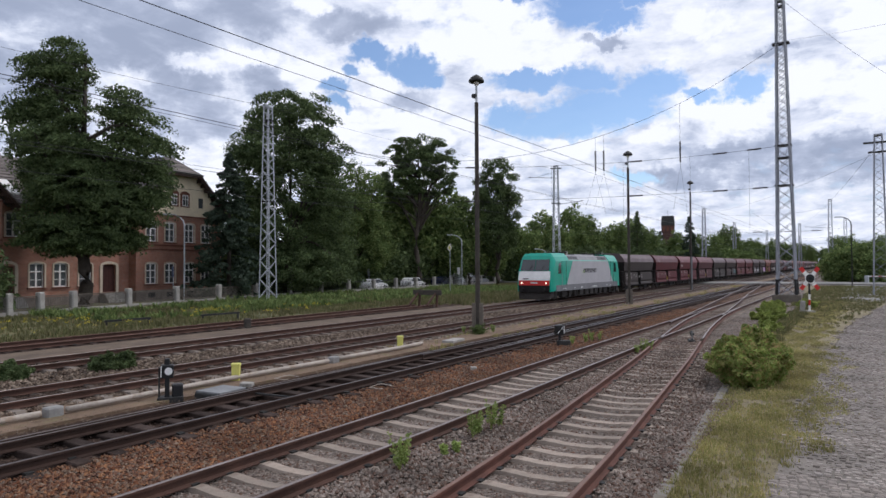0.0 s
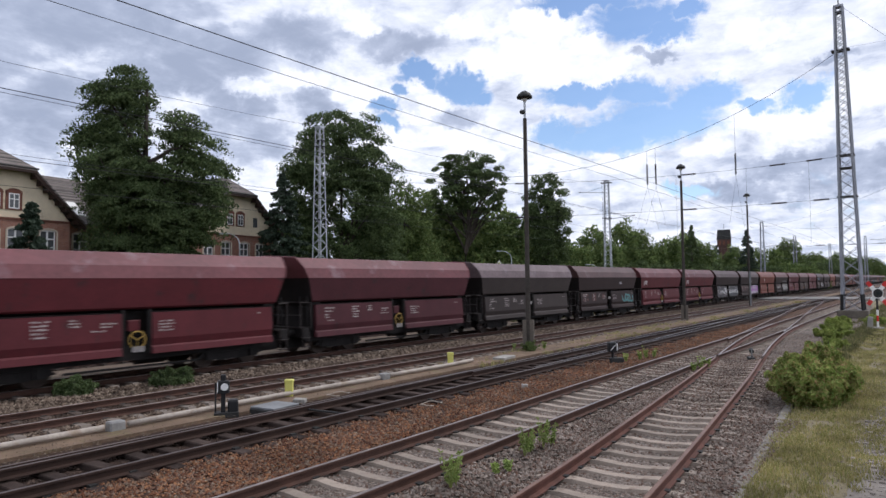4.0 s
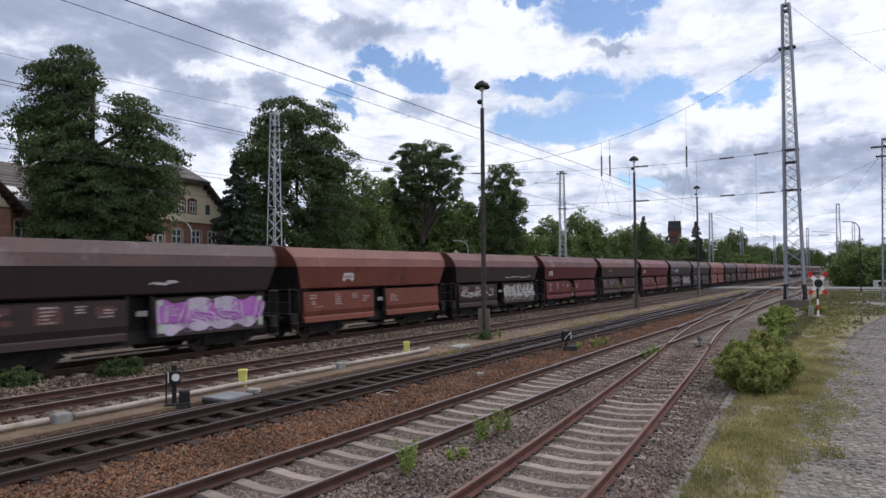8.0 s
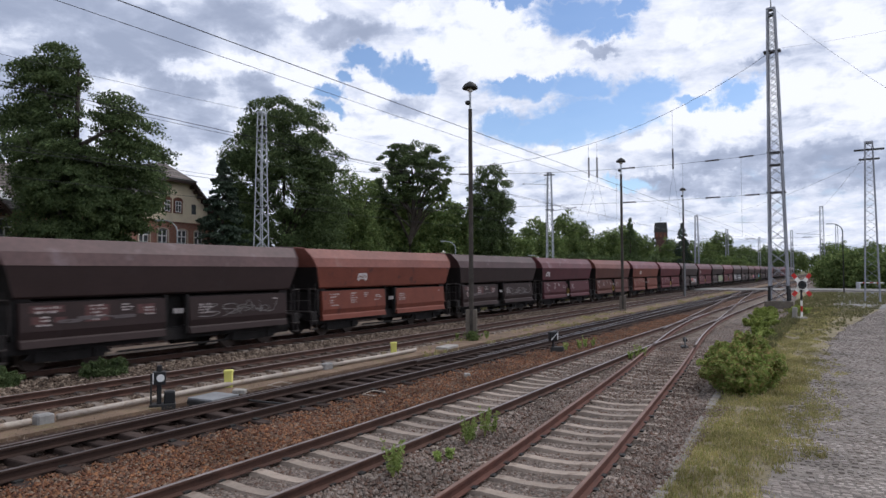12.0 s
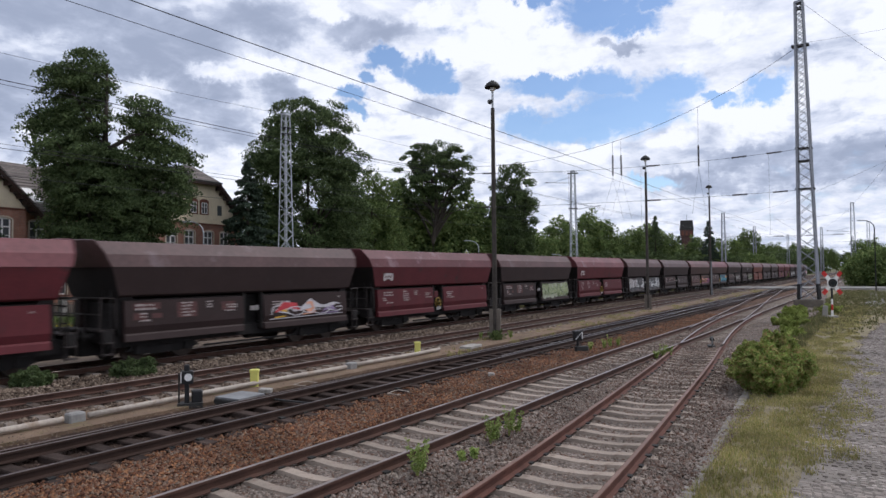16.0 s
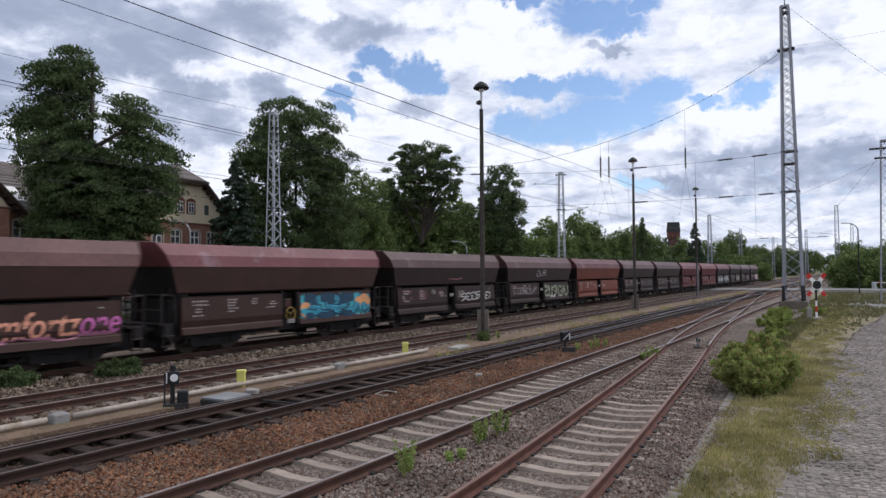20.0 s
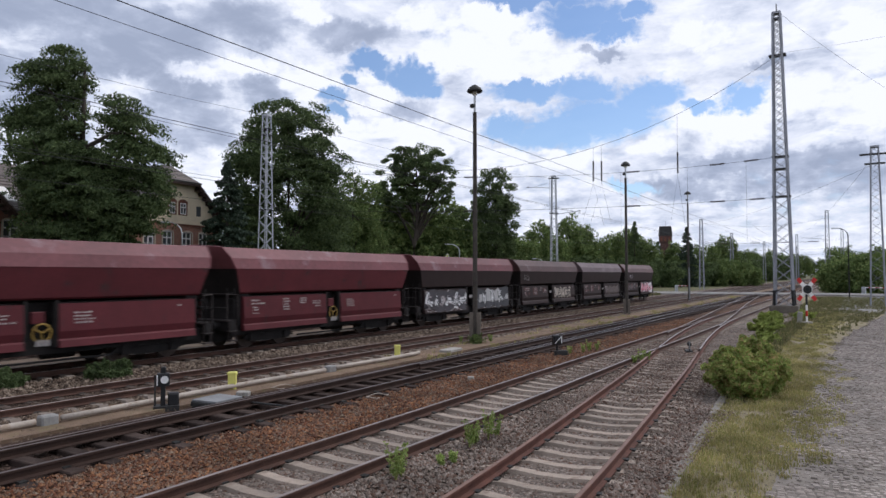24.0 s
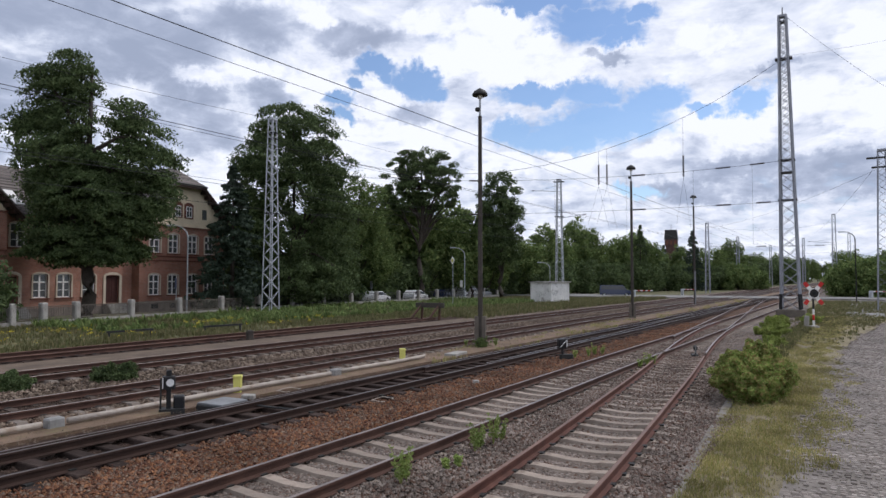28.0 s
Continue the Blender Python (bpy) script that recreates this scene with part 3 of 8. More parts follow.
PAINTS = {
    "red": paint("wine-red wagon paint", (0.088, 0.0165, 0.0205)),
    "dark": paint("sooty brown-black wagon paint", (0.0305, 0.0185, 0.0175)),
    "orange": paint("faded orange-red wagon paint", (0.142, 0.042, 0.027)),
    "brown": paint("dull red-brown wagon paint", (0.05, 0.026, 0.0215)),
    "grey": paint("dusty grey-brown wagon paint", (0.042, 0.0325, 0.030)),
    "rust": paint("faded rust-brown wagon paint", (0.088, 0.033, 0.025)),
    "plum": paint("plum-brown wagon paint", (0.072, 0.021, 0.026)),
}
# roof stains paint in patches of sky glare as well as dust
ROOFS = {
    "red": material("dusty wine-red roof sheet with painted glare", (0.115, 0.036, 0.041), 0.52, var=0.22, scale=0.35, fine=6, bump=0.05, stain=(0.22, 0.145, 0.16), stain_at=0.6, rand=0.2, spec=0.3),
    "dark": material("dusty purple-brown roof sheet with painted glare", (0.073, 0.038, 0.037), 0.52, var=0.26, scale=0.35, fine=6, bump=0.05, stain=(0.14, 0.103, 0.11), stain_at=0.61, rand=0.3, spec=0.3),
    "orange": material("dusty orange-red roof sheet with painted glare", (0.16, 0.056, 0.042), 0.55, var=0.22, scale=0.35, fine=6, bump=0.05, stain=(0.21, 0.13, 0.11), stain_at=0.64, rand=0.12, spec=0.3),
}
# the lavender-grey puts the roof's sheen into its colour
ROOFS["grey"] = material("dusty roof sheet with lavender-grey painted sheen", (0.125, 0.092, 0.098), 0.6, var=0.25, scale=0.45, fine=6, bump=0.05, stain=(0.19, 0.155, 0.17), stain_at=0.62, rand=0.15, spec=0.3)
ROOFS["rusty"] = material("dusty red-brown roof sheet with painted glare", (0.098, 0.043, 0.040), 0.54, var=0.26, scale=0.35, fine=6, bump=0.05, stain=(0.15, 0.07, 0.062), stain_at=0.58, rand=0.2, spec=0.3)
ROOFS["brown"], ROOFS["plum"], ROOFS["rust"] = ROOFS["dark"], ROOFS["red"], ROOFS["orange"]
# near-black: coal dust, plus the shade of the wagon ends put into the colour
M_END = material("end plates black with coal dust and painted shade", (0.013, 0.0095, 0.009), 0.8, var=0.35, scale=1.5, fine=20, bump=0.1)
M_UNDER = material("black brake dust on steel", (0.013, 0.011, 0.0105), 0.85, var=0.4, scale=4, fine=30, bump=0.2)
M_RAILING = material("worn grey-brown railing steel", (0.045, 0.036, 0.034), 0.6, 0.2, var=0.35, scale=3, fine=25, bump=0.05)
M_WHEEL = material("wheel steel", (0.06, 0.045, 0.038), 0.6, 0.5, var=0.3, scale=5, fine=30, bump=0.1)
M_LETTER = material("faded white lettering", (0.33, 0.29, 0.28), 0.7, var=0.25, scale=8, bump=0)
M_FADED = material("dull red faded field", (0.075, 0.032, 0.03), 0.7, var=0.3, scale=5, bump=0)
M_EMBLEM = material("faded white emblem paint", (0.5, 0.47, 0.46), 0.65, var=0.2, scale=6, bump=0)
M_PLACARD = material("dirty white placard", (0.27, 0.25, 0.245), 0.7, var=0.25, scale=5, bump=0)
M_HANDWHEEL = material("yellow handwheel paint", (0.34, 0.22, 0.05), 0.6, var=0.2)


UPPER = [(1.30, 2.28), (1.38, 2.34), (1.50, 3.22)]
ROOF = [(1.51, 3.22), (1.385, 3.61), (1.03, 4.015), (0.45, 4.05), (0.0, 4.06)]
MESHES = {}


def end_y(z):
    return 5.36 + 0.34 * (z - 2.36)


def wagon_meshes(col, top=""):
    if (col, top) in MESHES:
        return MESHES[col, top]
    p, r = PAINTS[col], ROOFS[top or col]
    out = {}
    ring = [(x, z) for x, z in UPPER] + [(-x, z) for x, z in UPPER[::-1]]
    out["hopper"] = Geo().loft([[(x, s * end_y(z), z) for x, z in ring] for s in (-1, 1)], caps=False).mesh("hopper", p)
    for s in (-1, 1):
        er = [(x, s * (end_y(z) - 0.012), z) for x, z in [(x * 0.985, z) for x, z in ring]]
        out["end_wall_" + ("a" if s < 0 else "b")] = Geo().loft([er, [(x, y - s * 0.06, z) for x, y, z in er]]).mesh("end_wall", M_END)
    rr = ROOF + [(-x, z) for x, z in ROOF[:-1][::-1]]
    g = Geo().loft([[(x, s * (end_y(z) + 0.03), z) for x, z in rr] for s in (-1, 1)])
    for s in (-1, 1):
        g.tube([(x, s * (end_y(z) + 0.02), z + 0.012) for x, z in rr], 0.028, 4)
    out["roof"] = g.mesh("roof", r)
    for s, (a, b) in (("front", (-5.2, -0.56)), ("rear", (0.42, 5.12))):
        for sx in (1, -1):
            g = Geo()
            poly = [(sx * 1.25, 2.16), (sx * 1.40, 2.16), (sx * 1.46, 1.36), (sx * 1.405, 1.14), (sx * 1.455, 1.09), (sx * 1.495, 0.90), (sx * 1.30, 0.90)]
            g.prism(poly if sx > 0 else poly[::-1], "y", a, b)
            out["side_flap_" + s + ("" if sx > 0 else "_off")] = g.mesh("side_flap", p)
    for sx in (1, -1):
        g = Geo()
        g.box(sx * 0.92 - 0.04, sx * 0.92 + 0.04, -0.62, 0.5, 0.95, 2.2)
        for y in (-0.5, 0.36):
            g.box(sx * 1.33 - 0.07, sx * 1.33 + 0.07, y - 0.045, y + 0.045, 0.9, 2.26)
        out["door_post" + ("" if sx > 0 else "_off")] = g.mesh("door_post", M_UNDER)
    # the same near-black paints shade into the gap below the hopper and the recess
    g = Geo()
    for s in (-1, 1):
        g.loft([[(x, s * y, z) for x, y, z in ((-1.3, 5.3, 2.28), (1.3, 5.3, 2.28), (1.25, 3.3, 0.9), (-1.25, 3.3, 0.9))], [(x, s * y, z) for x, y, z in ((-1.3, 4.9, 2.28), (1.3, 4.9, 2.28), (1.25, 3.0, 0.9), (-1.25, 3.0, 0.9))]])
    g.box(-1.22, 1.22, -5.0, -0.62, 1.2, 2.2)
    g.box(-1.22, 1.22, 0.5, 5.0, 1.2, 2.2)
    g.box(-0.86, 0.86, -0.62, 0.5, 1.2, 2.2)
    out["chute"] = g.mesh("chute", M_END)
    g = Geo()
    g.box(-1.1, 1.1, -5.85, 5.85, 0.98, 1.14)
    g.box(-0.95, 0.95, -2.3, 2.3, 0.82, 1.0)
    g.rod((0.3, 0.5, 0.66), (0.3, 1.5, 0.66), 0.19, n=10)
    g.rod((-0.5, -1.6, 0.68), (-0.5, -0.9, 0.68), 0.16, n=10)
    g.rod((0.1, -2.4, 0.62), (0.1, 2.4, 0.62), 0.03, n=5)
    for sx in (-1, 1):
        g.box(sx * 1.12 - 0.06, sx * 1.12 + 0.06, -5.6, 5.6, 0.72, 1.1)
        g.box(sx * 1.3 - 0.03, sx * 1.3 + 0.03, -2.2, 2.2, 0.5, 0.56)
    for s in (-1, 1):
        g.box(-1.42, 1.42, s * 5.72 - 0.12, s * 5.72 + 0.12, 0.92, 1.28)
        g.box(-0.6, 0.6, s * 5.55 - 0.55, s * 5.55 + 0.55, 0.5, 1.0)
        g.box(-0.12, 0.12, s * 6.0 - 0.28, s * 6.0 + 0.28, 0.85, 1.1)
        for sx in (-1, 1):
            g.box(sx * 1.2 - 0.06, sx * 1.2 + 0.06, s * 5.25 - 0.06, s * 5.25 + 0.06, 1.1, 2.3)
    out["underframe"] = g.mesh("underframe", M_UNDER)
    g = Geo()
    for x in (0.95, 1.35):
        g.rod((x, 5.62, 1.25), (x, 5.62, 2.5), 0.022)
    for i in range(5):
        g.rod((0.95, 5.62, 1.35 + i * 0.24), (1.35, 5.62, 1.35 + i * 0.24), 0.018)
    g.tube([(1.36, 5.6, 1.28), (1.4, 5.66, 2.0), (1.2, 5.66, 2.1), (0.2, 5.66, 2.1)], 0.02)
    out["ladder"] = g.mesh("ladder", M_UNDER)
    for s in (-1, 1):
        g = Geo()
        y = s * 5.93
        g.box(-1.3, 1.3, min(y, y - s * 0.5), max(y, y - s * 0.5), 1.26, 1.31)
        out["end_platform_" + ("a" if s < 0 else "b")] = g.mesh("end_platform", M_RAILING)
        g = Geo()
        for x in (-1.34, -0.5, 0.5, 1.34):
            g.rod((x, y, 1.28), (x, y, 2.28), 0.024, n=6)
        for z in (1.78, 2.28):
            g.rod((-1.34, y, z), (1.34, y, z), 0.024, n=6)
        for sx in (-1, 1):
            g.tube([(sx * 1.34, y, 2.28), (sx * 1.38, y - s * 0.45, 2.26), (sx * 1.38, y - s * 0.5, 1.3)], 0.022, 5)
            for z in (0.55, 0.9):
                g.box(sx * 1.36 - 0.12, sx * 1.36 + 0.12, min(y - s * 0.05, y - s * 0.4), max(y - s * 0.05, y - s * 0.4), z, z + 0.035)
            g.rod((sx * 1.38, y - s * 0.06, 0.5), (sx * 1.38, y - s * 0.06, 1.3), 0.02, n=5)
            g.rod((sx * 1.38, y - s * 0.38, 0.5), (sx * 1.38, y - s * 0.38, 1.3), 0.02, n=5)
        out["end_railing_" + ("a" if s < 0 else "b")] = g.mesh("end_railing", M_RAILING)
    out["buffer"] = Geo().turn([(0.10, 0.0), (0.10, 0.32), (0.07, 0.33), (0.07, 0.46), (0.22, 0.47), (0.22, 0.51), (0.12, 0.53)], 10).mesh("buffer", M_UNDER)
    g = Geo()
    for sx in (-1, 1):
        g.prism([(-1.35, 0.55), (-1.1, 0.78), (-0.35, 0.7), (0.35, 0.7), (1.1, 0.78), (1.35, 0.55), (0.5, 0.42), (-0.5, 0.42)], "x", sx * 1.05 - 0.06, sx * 1.05 + 0.06)
        for y in (-0.9, 0.9):
            g.box(sx * 1.12 - 0.08, sx * 1.12 + 0.08, y - 0.16, y + 0.16, 0.46, 0.76)
    g.box(-1.05, 1.05, -0.25, 0.25, 0.55, 0.9)
    out["bogie"] = g.mesh("bogie", M_UNDER)
    g = Geo()
    for sx in (-1, 1):
        rings = [[(sx * (0.69 + w), r * math.cos(a), r * math.sin(a)) for a in [2 * math.pi * i / 18 for i in range(18)]] for r, w in ((0.12, 0.12), (0.42, 0.12), (0.46, 0.12), (0.46, 0.02), (0.49, 0.0), (0.40, -0.01), (0.12, 0.02))]
        g.loft(rings)
    g.rod((-0.8, 0, 0), (0.8, 0, 0), 0.085, n=8)
    out["wheelset"] = g.mesh("wheelset", M_WHEEL)
    g = Geo()
    pts = [(1.42, 0.26 * math.cos(a), 0.26 * math.sin(a)) for a in [2 * math.pi * i / 14 for i in range(15)]]
    g.tube(pts, 0.022, 5)
    for a in (0.5, 2.6, 4.7):
        g.rod((1.42, 0, 0), (1.42, 0.26 * math.cos(a), 0.26 * math.sin(a)), 0.018, n=4)
    out["handwheel"] = g.mesh("handwheel", M_HANDWHEEL)
    g = Geo()
    for y in (-0.22, -0.12, -0.02, 0.08):
        g.box(1.405, 1.42, y, y + 0.085, 0.0, 0.17)
    out["placard"] = g.mesh("placard", M_PLACARD)
    out["valve_box"] = Geo().bevel_box(1.22, 1.34, -0.32, 0.06, 1.62, 1.95, 0.03).mesh("valve_box", p)
    MESHES[col, top] = out
    return out


def side_x(z):
    """Outer face of the side flap and hopper on the camera's side."""
    if z > 2.3:
        return 1.38 + 0.12 * (z - 2.34) / 0.88
    if z > 1.36:
        return 1.46 - 0.06 * (z - 1.36) / 0.80
    if z > 1.14:
        return 1.405 + 0.055 * (z - 1.14) / 0.22
    return min(1.405 + (1.14 - z), 1.455 + 0.21 * (1.09 - z)) if z < 1.14 else 1.405


def plate(g, y0, y1, z0, z1, lift=0.006):
    """A thin painted field that lies on the wagon's side."""
    g.add([(side_x(z) + lift, y, z) for y, z in ((y0, z0), (y1, z0), (y1, z1), (y0, z1))], [(0, 1, 2, 3)])


def rounded(pts, k=5):
    """A smooth line through the points."""
    p = [pts[0]] + list(pts) + [pts[-1]]
    out = []
    for a, b, c, d in zip(p, p[1:], p[2:], p[3:]):
        for i in range(k):
            t = i / k
            out.append(tuple(0.5 * (2 * b[q] + (c[q] - a[q]) * t + (2 * a[q] - 5 * b[q] + 4 * c[q] - d[q]) * t * t + (3 * b[q] - a[q] - 3 * c[q] + d[q]) * t ** 3) for q in (0, 1)))
    return out + [pts[-1]]


def stroke(g, pts, w, lift):
    """A flat sprayed stroke of some width along points (y, z) on the side."""
    pts = rounded(pts)
    n = len(pts)
    vs = []
    for i, (y, z) in enumerate(pts):
        a, b = pts[max(i - 1, 0)], pts[min(i + 1, n - 1)]
        d = math.hypot(b[0] - a[0], b[1] - a[1]) or 1
        ww = w * (0.8 + 0.2 * math.sin(i * 0.9))
        ny, nz = -(b[1] - a[1]) / d * ww / 2, (b[0] - a[0]) / d * ww / 2
        for s in (1, -1):
            vs.append((max(side_x(z + s * nz), side_x(z)) + lift, y + s * ny, z + s * nz))
    g.add(vs, [(2 * i, 2 * i + 1, 2 * i + 3, 2 * i + 2) for i in range(n - 1)])


def letters(rng, y0, y1, z0, z1, n):
    """Loose looping letter-like strokes that fill a field."""
    out, w = [], (y1 - y0) / n
    for i in range(n):
        cy, lean = y0 + (i + 0.5) * w, rng.uniform(-0.15, 0.15)
        kind = rng.randrange(5)
        h = (z1 - z0) / 2
        mid = (z0 + z1) / 2 + rng.uniform(-0.05, 0.05)
        if kind == 0:
            p = [(-0.4, -1), (-0.1, 0.2), (0.05, 1), (0.2, 0.1), (0.42, -0.95)]
        elif kind == 1:
            p = [(-0.35, 0.9), (0.3, 0.95), (-0.1, 0.1), (0.35, -0.3), (0.1, -0.95), (-0.4, -0.75)]
        elif kind == 2:
            p = [(0.4, 0.75), (0.0, 1.0), (-0.38, 0.4), (-0.36, -0.5), (0.0, -1), (0.4, -0.6), (0.38, 0.0), (0.05, 0.0)]
        elif kind == 3:
            p = [(-0.38, -0.95), (-0.3, 0.95), (0.25, 0.8), (0.3, 0.2), (-0.25, -0.05), (0.4, -1)]
        else:
            p = [(-0.4, 0.95), (-0.3, -0.7), (0.05, -1), (0.32, -0.6), (0.4, 0.95)]
        k = rng.choice((-1, 1)) * rng.uniform(1.1, 1.8)
        out.append([(cy + a * w * k + lean * b * 0.6 + rng.uniform(-0.05, 0.05) * w, mid + b * h * rng.uniform(0.82, 1.02)) for a, b in p])
    return out


SPRAY = {}


def spray(c):
    if c not in SPRAY:
        SPRAY[c] = material("spray paint", c, 0.55, var=0.18, scale=2.5, fine=20, bump=0)
    return SPRAY[c]


def graffiti(parent, seed, y0, y1, z0, z1, fill, line, n=5, back=None, w=0.13):
    rng = random.Random(seed)
    if back:
        g = Geo()
        k = 22
        f1, f2 = rng.uniform(0.5, 1.2), rng.uniform(1.5, 3.0)
        vs = []
        for i in range(k + 1):
            y = y0 + (y1 - y0) * i / k
            hi = z1 - 0.09 + 0.07 * math.sin(i * f1) + 0.05 * math.sin(i * f2)
            lo = z0 + 0.07 + 0.06 * math.sin(i * f2 + 1)
            for q in (hi, max(lo, min(hi, 1.36)), max(lo, min(hi, 1.14)), lo):
                vs.append((side_x(q) + 0.005, y, q))
        g.add(vs, [(4 * i + q, 4 * i + q + 1, 4 * i + q + 5, 4 * i + q + 4) for i in range(k) for q in range(3)])
        part("sprayed_ground", g, spray(back), parent, "sprayed colour field")
    g, o, d = Geo(), Geo(), Geo()
    for i, s in enumerate(letters(rng, y0 + 0.1, y1 - 0.1, z0 + 0.14, z1 - 0.14, n)):
        up = i % 2 * 0.003
        if line:
            stroke(o, s, w * 1.6, 0.007 + up)
            stroke(d, [(y + w * 0.12, z - w * 0.1) for y, z in s], w * 0.16, 0.016)
        stroke(g, s, w, 0.009 + up)
    if line:
        part("sprayed_outline", o, spray(line), parent, "sprayed outline of the lettering")
        part("sprayed_inline", d, spray(line), parent, "thin sprayed inner lines")
    part("sprayed_lettering", g, spray(fill), parent, "looping sprayed graffiti, not readable")


def marks(parent, seed, col, logo):
    """Stencilled data fields, too small to read, as rows of small bars; an emblem plate where the wagon has one."""
    rng = random.Random(seed)
    g = Geo()
    for y, z, rows, w, hgt in ((-4.75, 1.98, 2, 0.75, 0.07), (-4.72, 1.72, 2, 0.34, 0.055), (-4.7, 1.5, 1, 0.55, 0.05), (-3.2, 2.0, 5, 0.5, 0.06), (-2.2, 2.0, 3, 0.42, 0.05), (-1.3, 1.86, 2, 0.5, 0.05), (-1.35, 1.66, 1, 0.6, 0.045), (0.75, 1.86, 4, 0.72, 0.055), (4.45, 1.95, 1, 0.25, 0.05)):
        y += rng.uniform(-0.12, 0.12)
        for r in range(rows):
            a, e, zz = y, y + w * rng.uniform(0.55, 1.0), z - r * hgt * 1.75
            while a < e:
                c = rng.choice((0.03, 0.045, 0.06, 0.09))
                plate(g, a, min(a + c, e), zz, zz + hgt * rng.choice((0.7, 0.9, 0.9, 1.0)))
                a += c + rng.choice((0.015, 0.015, 0.05))
    if col == "dark":
        for y, z, w, h in ((-4.9, 1.88, 0.95, 0.2), (-4.85, 1.55, 0.4, 0.22), (-4.2, 1.58, 0.3, 0.16), (-3.3, 1.55, 0.75, 0.5), (-1.5, 1.7, 0.55, 0.3)):
            f = Geo()
            plate(f, y + rng.uniform(-0.1, 0.1), y + w, z, z + h, 0.0035)
            part("faded_field", f, M_FADED, parent, "dull red faded field")
    tagged(part("stencilling", g, M_LETTER, parent, "small faded white stencilled fields"), kind="stuff")
    if logo:
        y, z = (-2.75, 2.62) if col == "orange" else (-4.75, 2.60)
        g, o = Geo(), Geo()
        for a, b, c, d in ((0.0, 0.72, 0.05, 0.25), (0.03, 0.69, 0.25, 0.30), (0.08, 0.64, 0.30, 0.325), (-0.02, 0.2, 0.0, 0.05), (0.52, 0.74, 0.0, 0.05), (0.06, 0.14, -0.05, 0.0), (0.58, 0.66, -0.05, 0.0)):
            plate(g, y + a, y + b, z + c, z + d)
        part("emblem", g, M_EMBLEM, parent, "white wagon-shaped emblem")
        for i in range(5):
            stroke(o, [(y + 0.10 + i * 0.11, z + 0.1), (y + 0.13 + i * 0.11, z + 0.22), (y + 0.17 + i * 0.11, z + 0.1)], 0.03, 0.009)
        part("emblem_bars", o, PAINTS[col], parent, "dark strokes on the emblem")


# from the last wagon to the first: paint, emblem, graffiti fields
CONSIST = [
    ("dark", 0, "pink"), ("dark", 0, "grime"), ("dark", 0, "sand2"), ("dark", 0, "white_both"), ("red", 0, ""), ("red", 0, ""),
    ("dark", 0, "faint"), ("dark", 0, "faint"), ("orange", 0, ""), ("dark", 0, "lime"), ("dark", 0, "tag"), ("brown", 0, "aqua"),
    ("brown", 0, "word"), ("dark", 0, "faint"), ("dark", 0, "white_both"), ("red", 1, ""), ("dark", 0, "green"), ("red", 1, ""),
    ("dark", 0, "flame"), ("red", 0, ""), ("orange", 1, ""), ("rust", 0, ""), ("plum", 1, ""), ("dark", 0, "faint"),
    ("orange", 1, ""), ("dark", 0, "faint"), ("dark", 0, "white_rear"), ("red", 1, ""), ("brown", 0, "small"), ("red", 1, ""),
    ("dark", 0, "white_rear2"), ("orange", 1, ""), ("dark", 0, "violet"), ("dark", 0, "white_both"), ("red", 1, ""), ("red", 1, ""),
    ("dark", 0, "teal"), ("grey", 0, ""), ("plum", 0, ""), ("red", 1, ""), ("red", 0, ""), ("grey", 0, ""),
]
PITCH = 12.54
# wagons whose roof has another colour than their sides
ROOF_OF = {28: "rusty", 3: "red", 11: "red", 1: "grey", 30: "rusty", 12: "rusty", 20: "red", 8: "red"}
COLOR_WORDS = {"red": "wine-red", "dark": "sooty brown-black", "orange": "faded orange-red", "brown": "dull red-brown", "plum": "plum-brown", "grey": "dusty grey-brown", "rust": "faded rust-brown"}
WAGONS = []


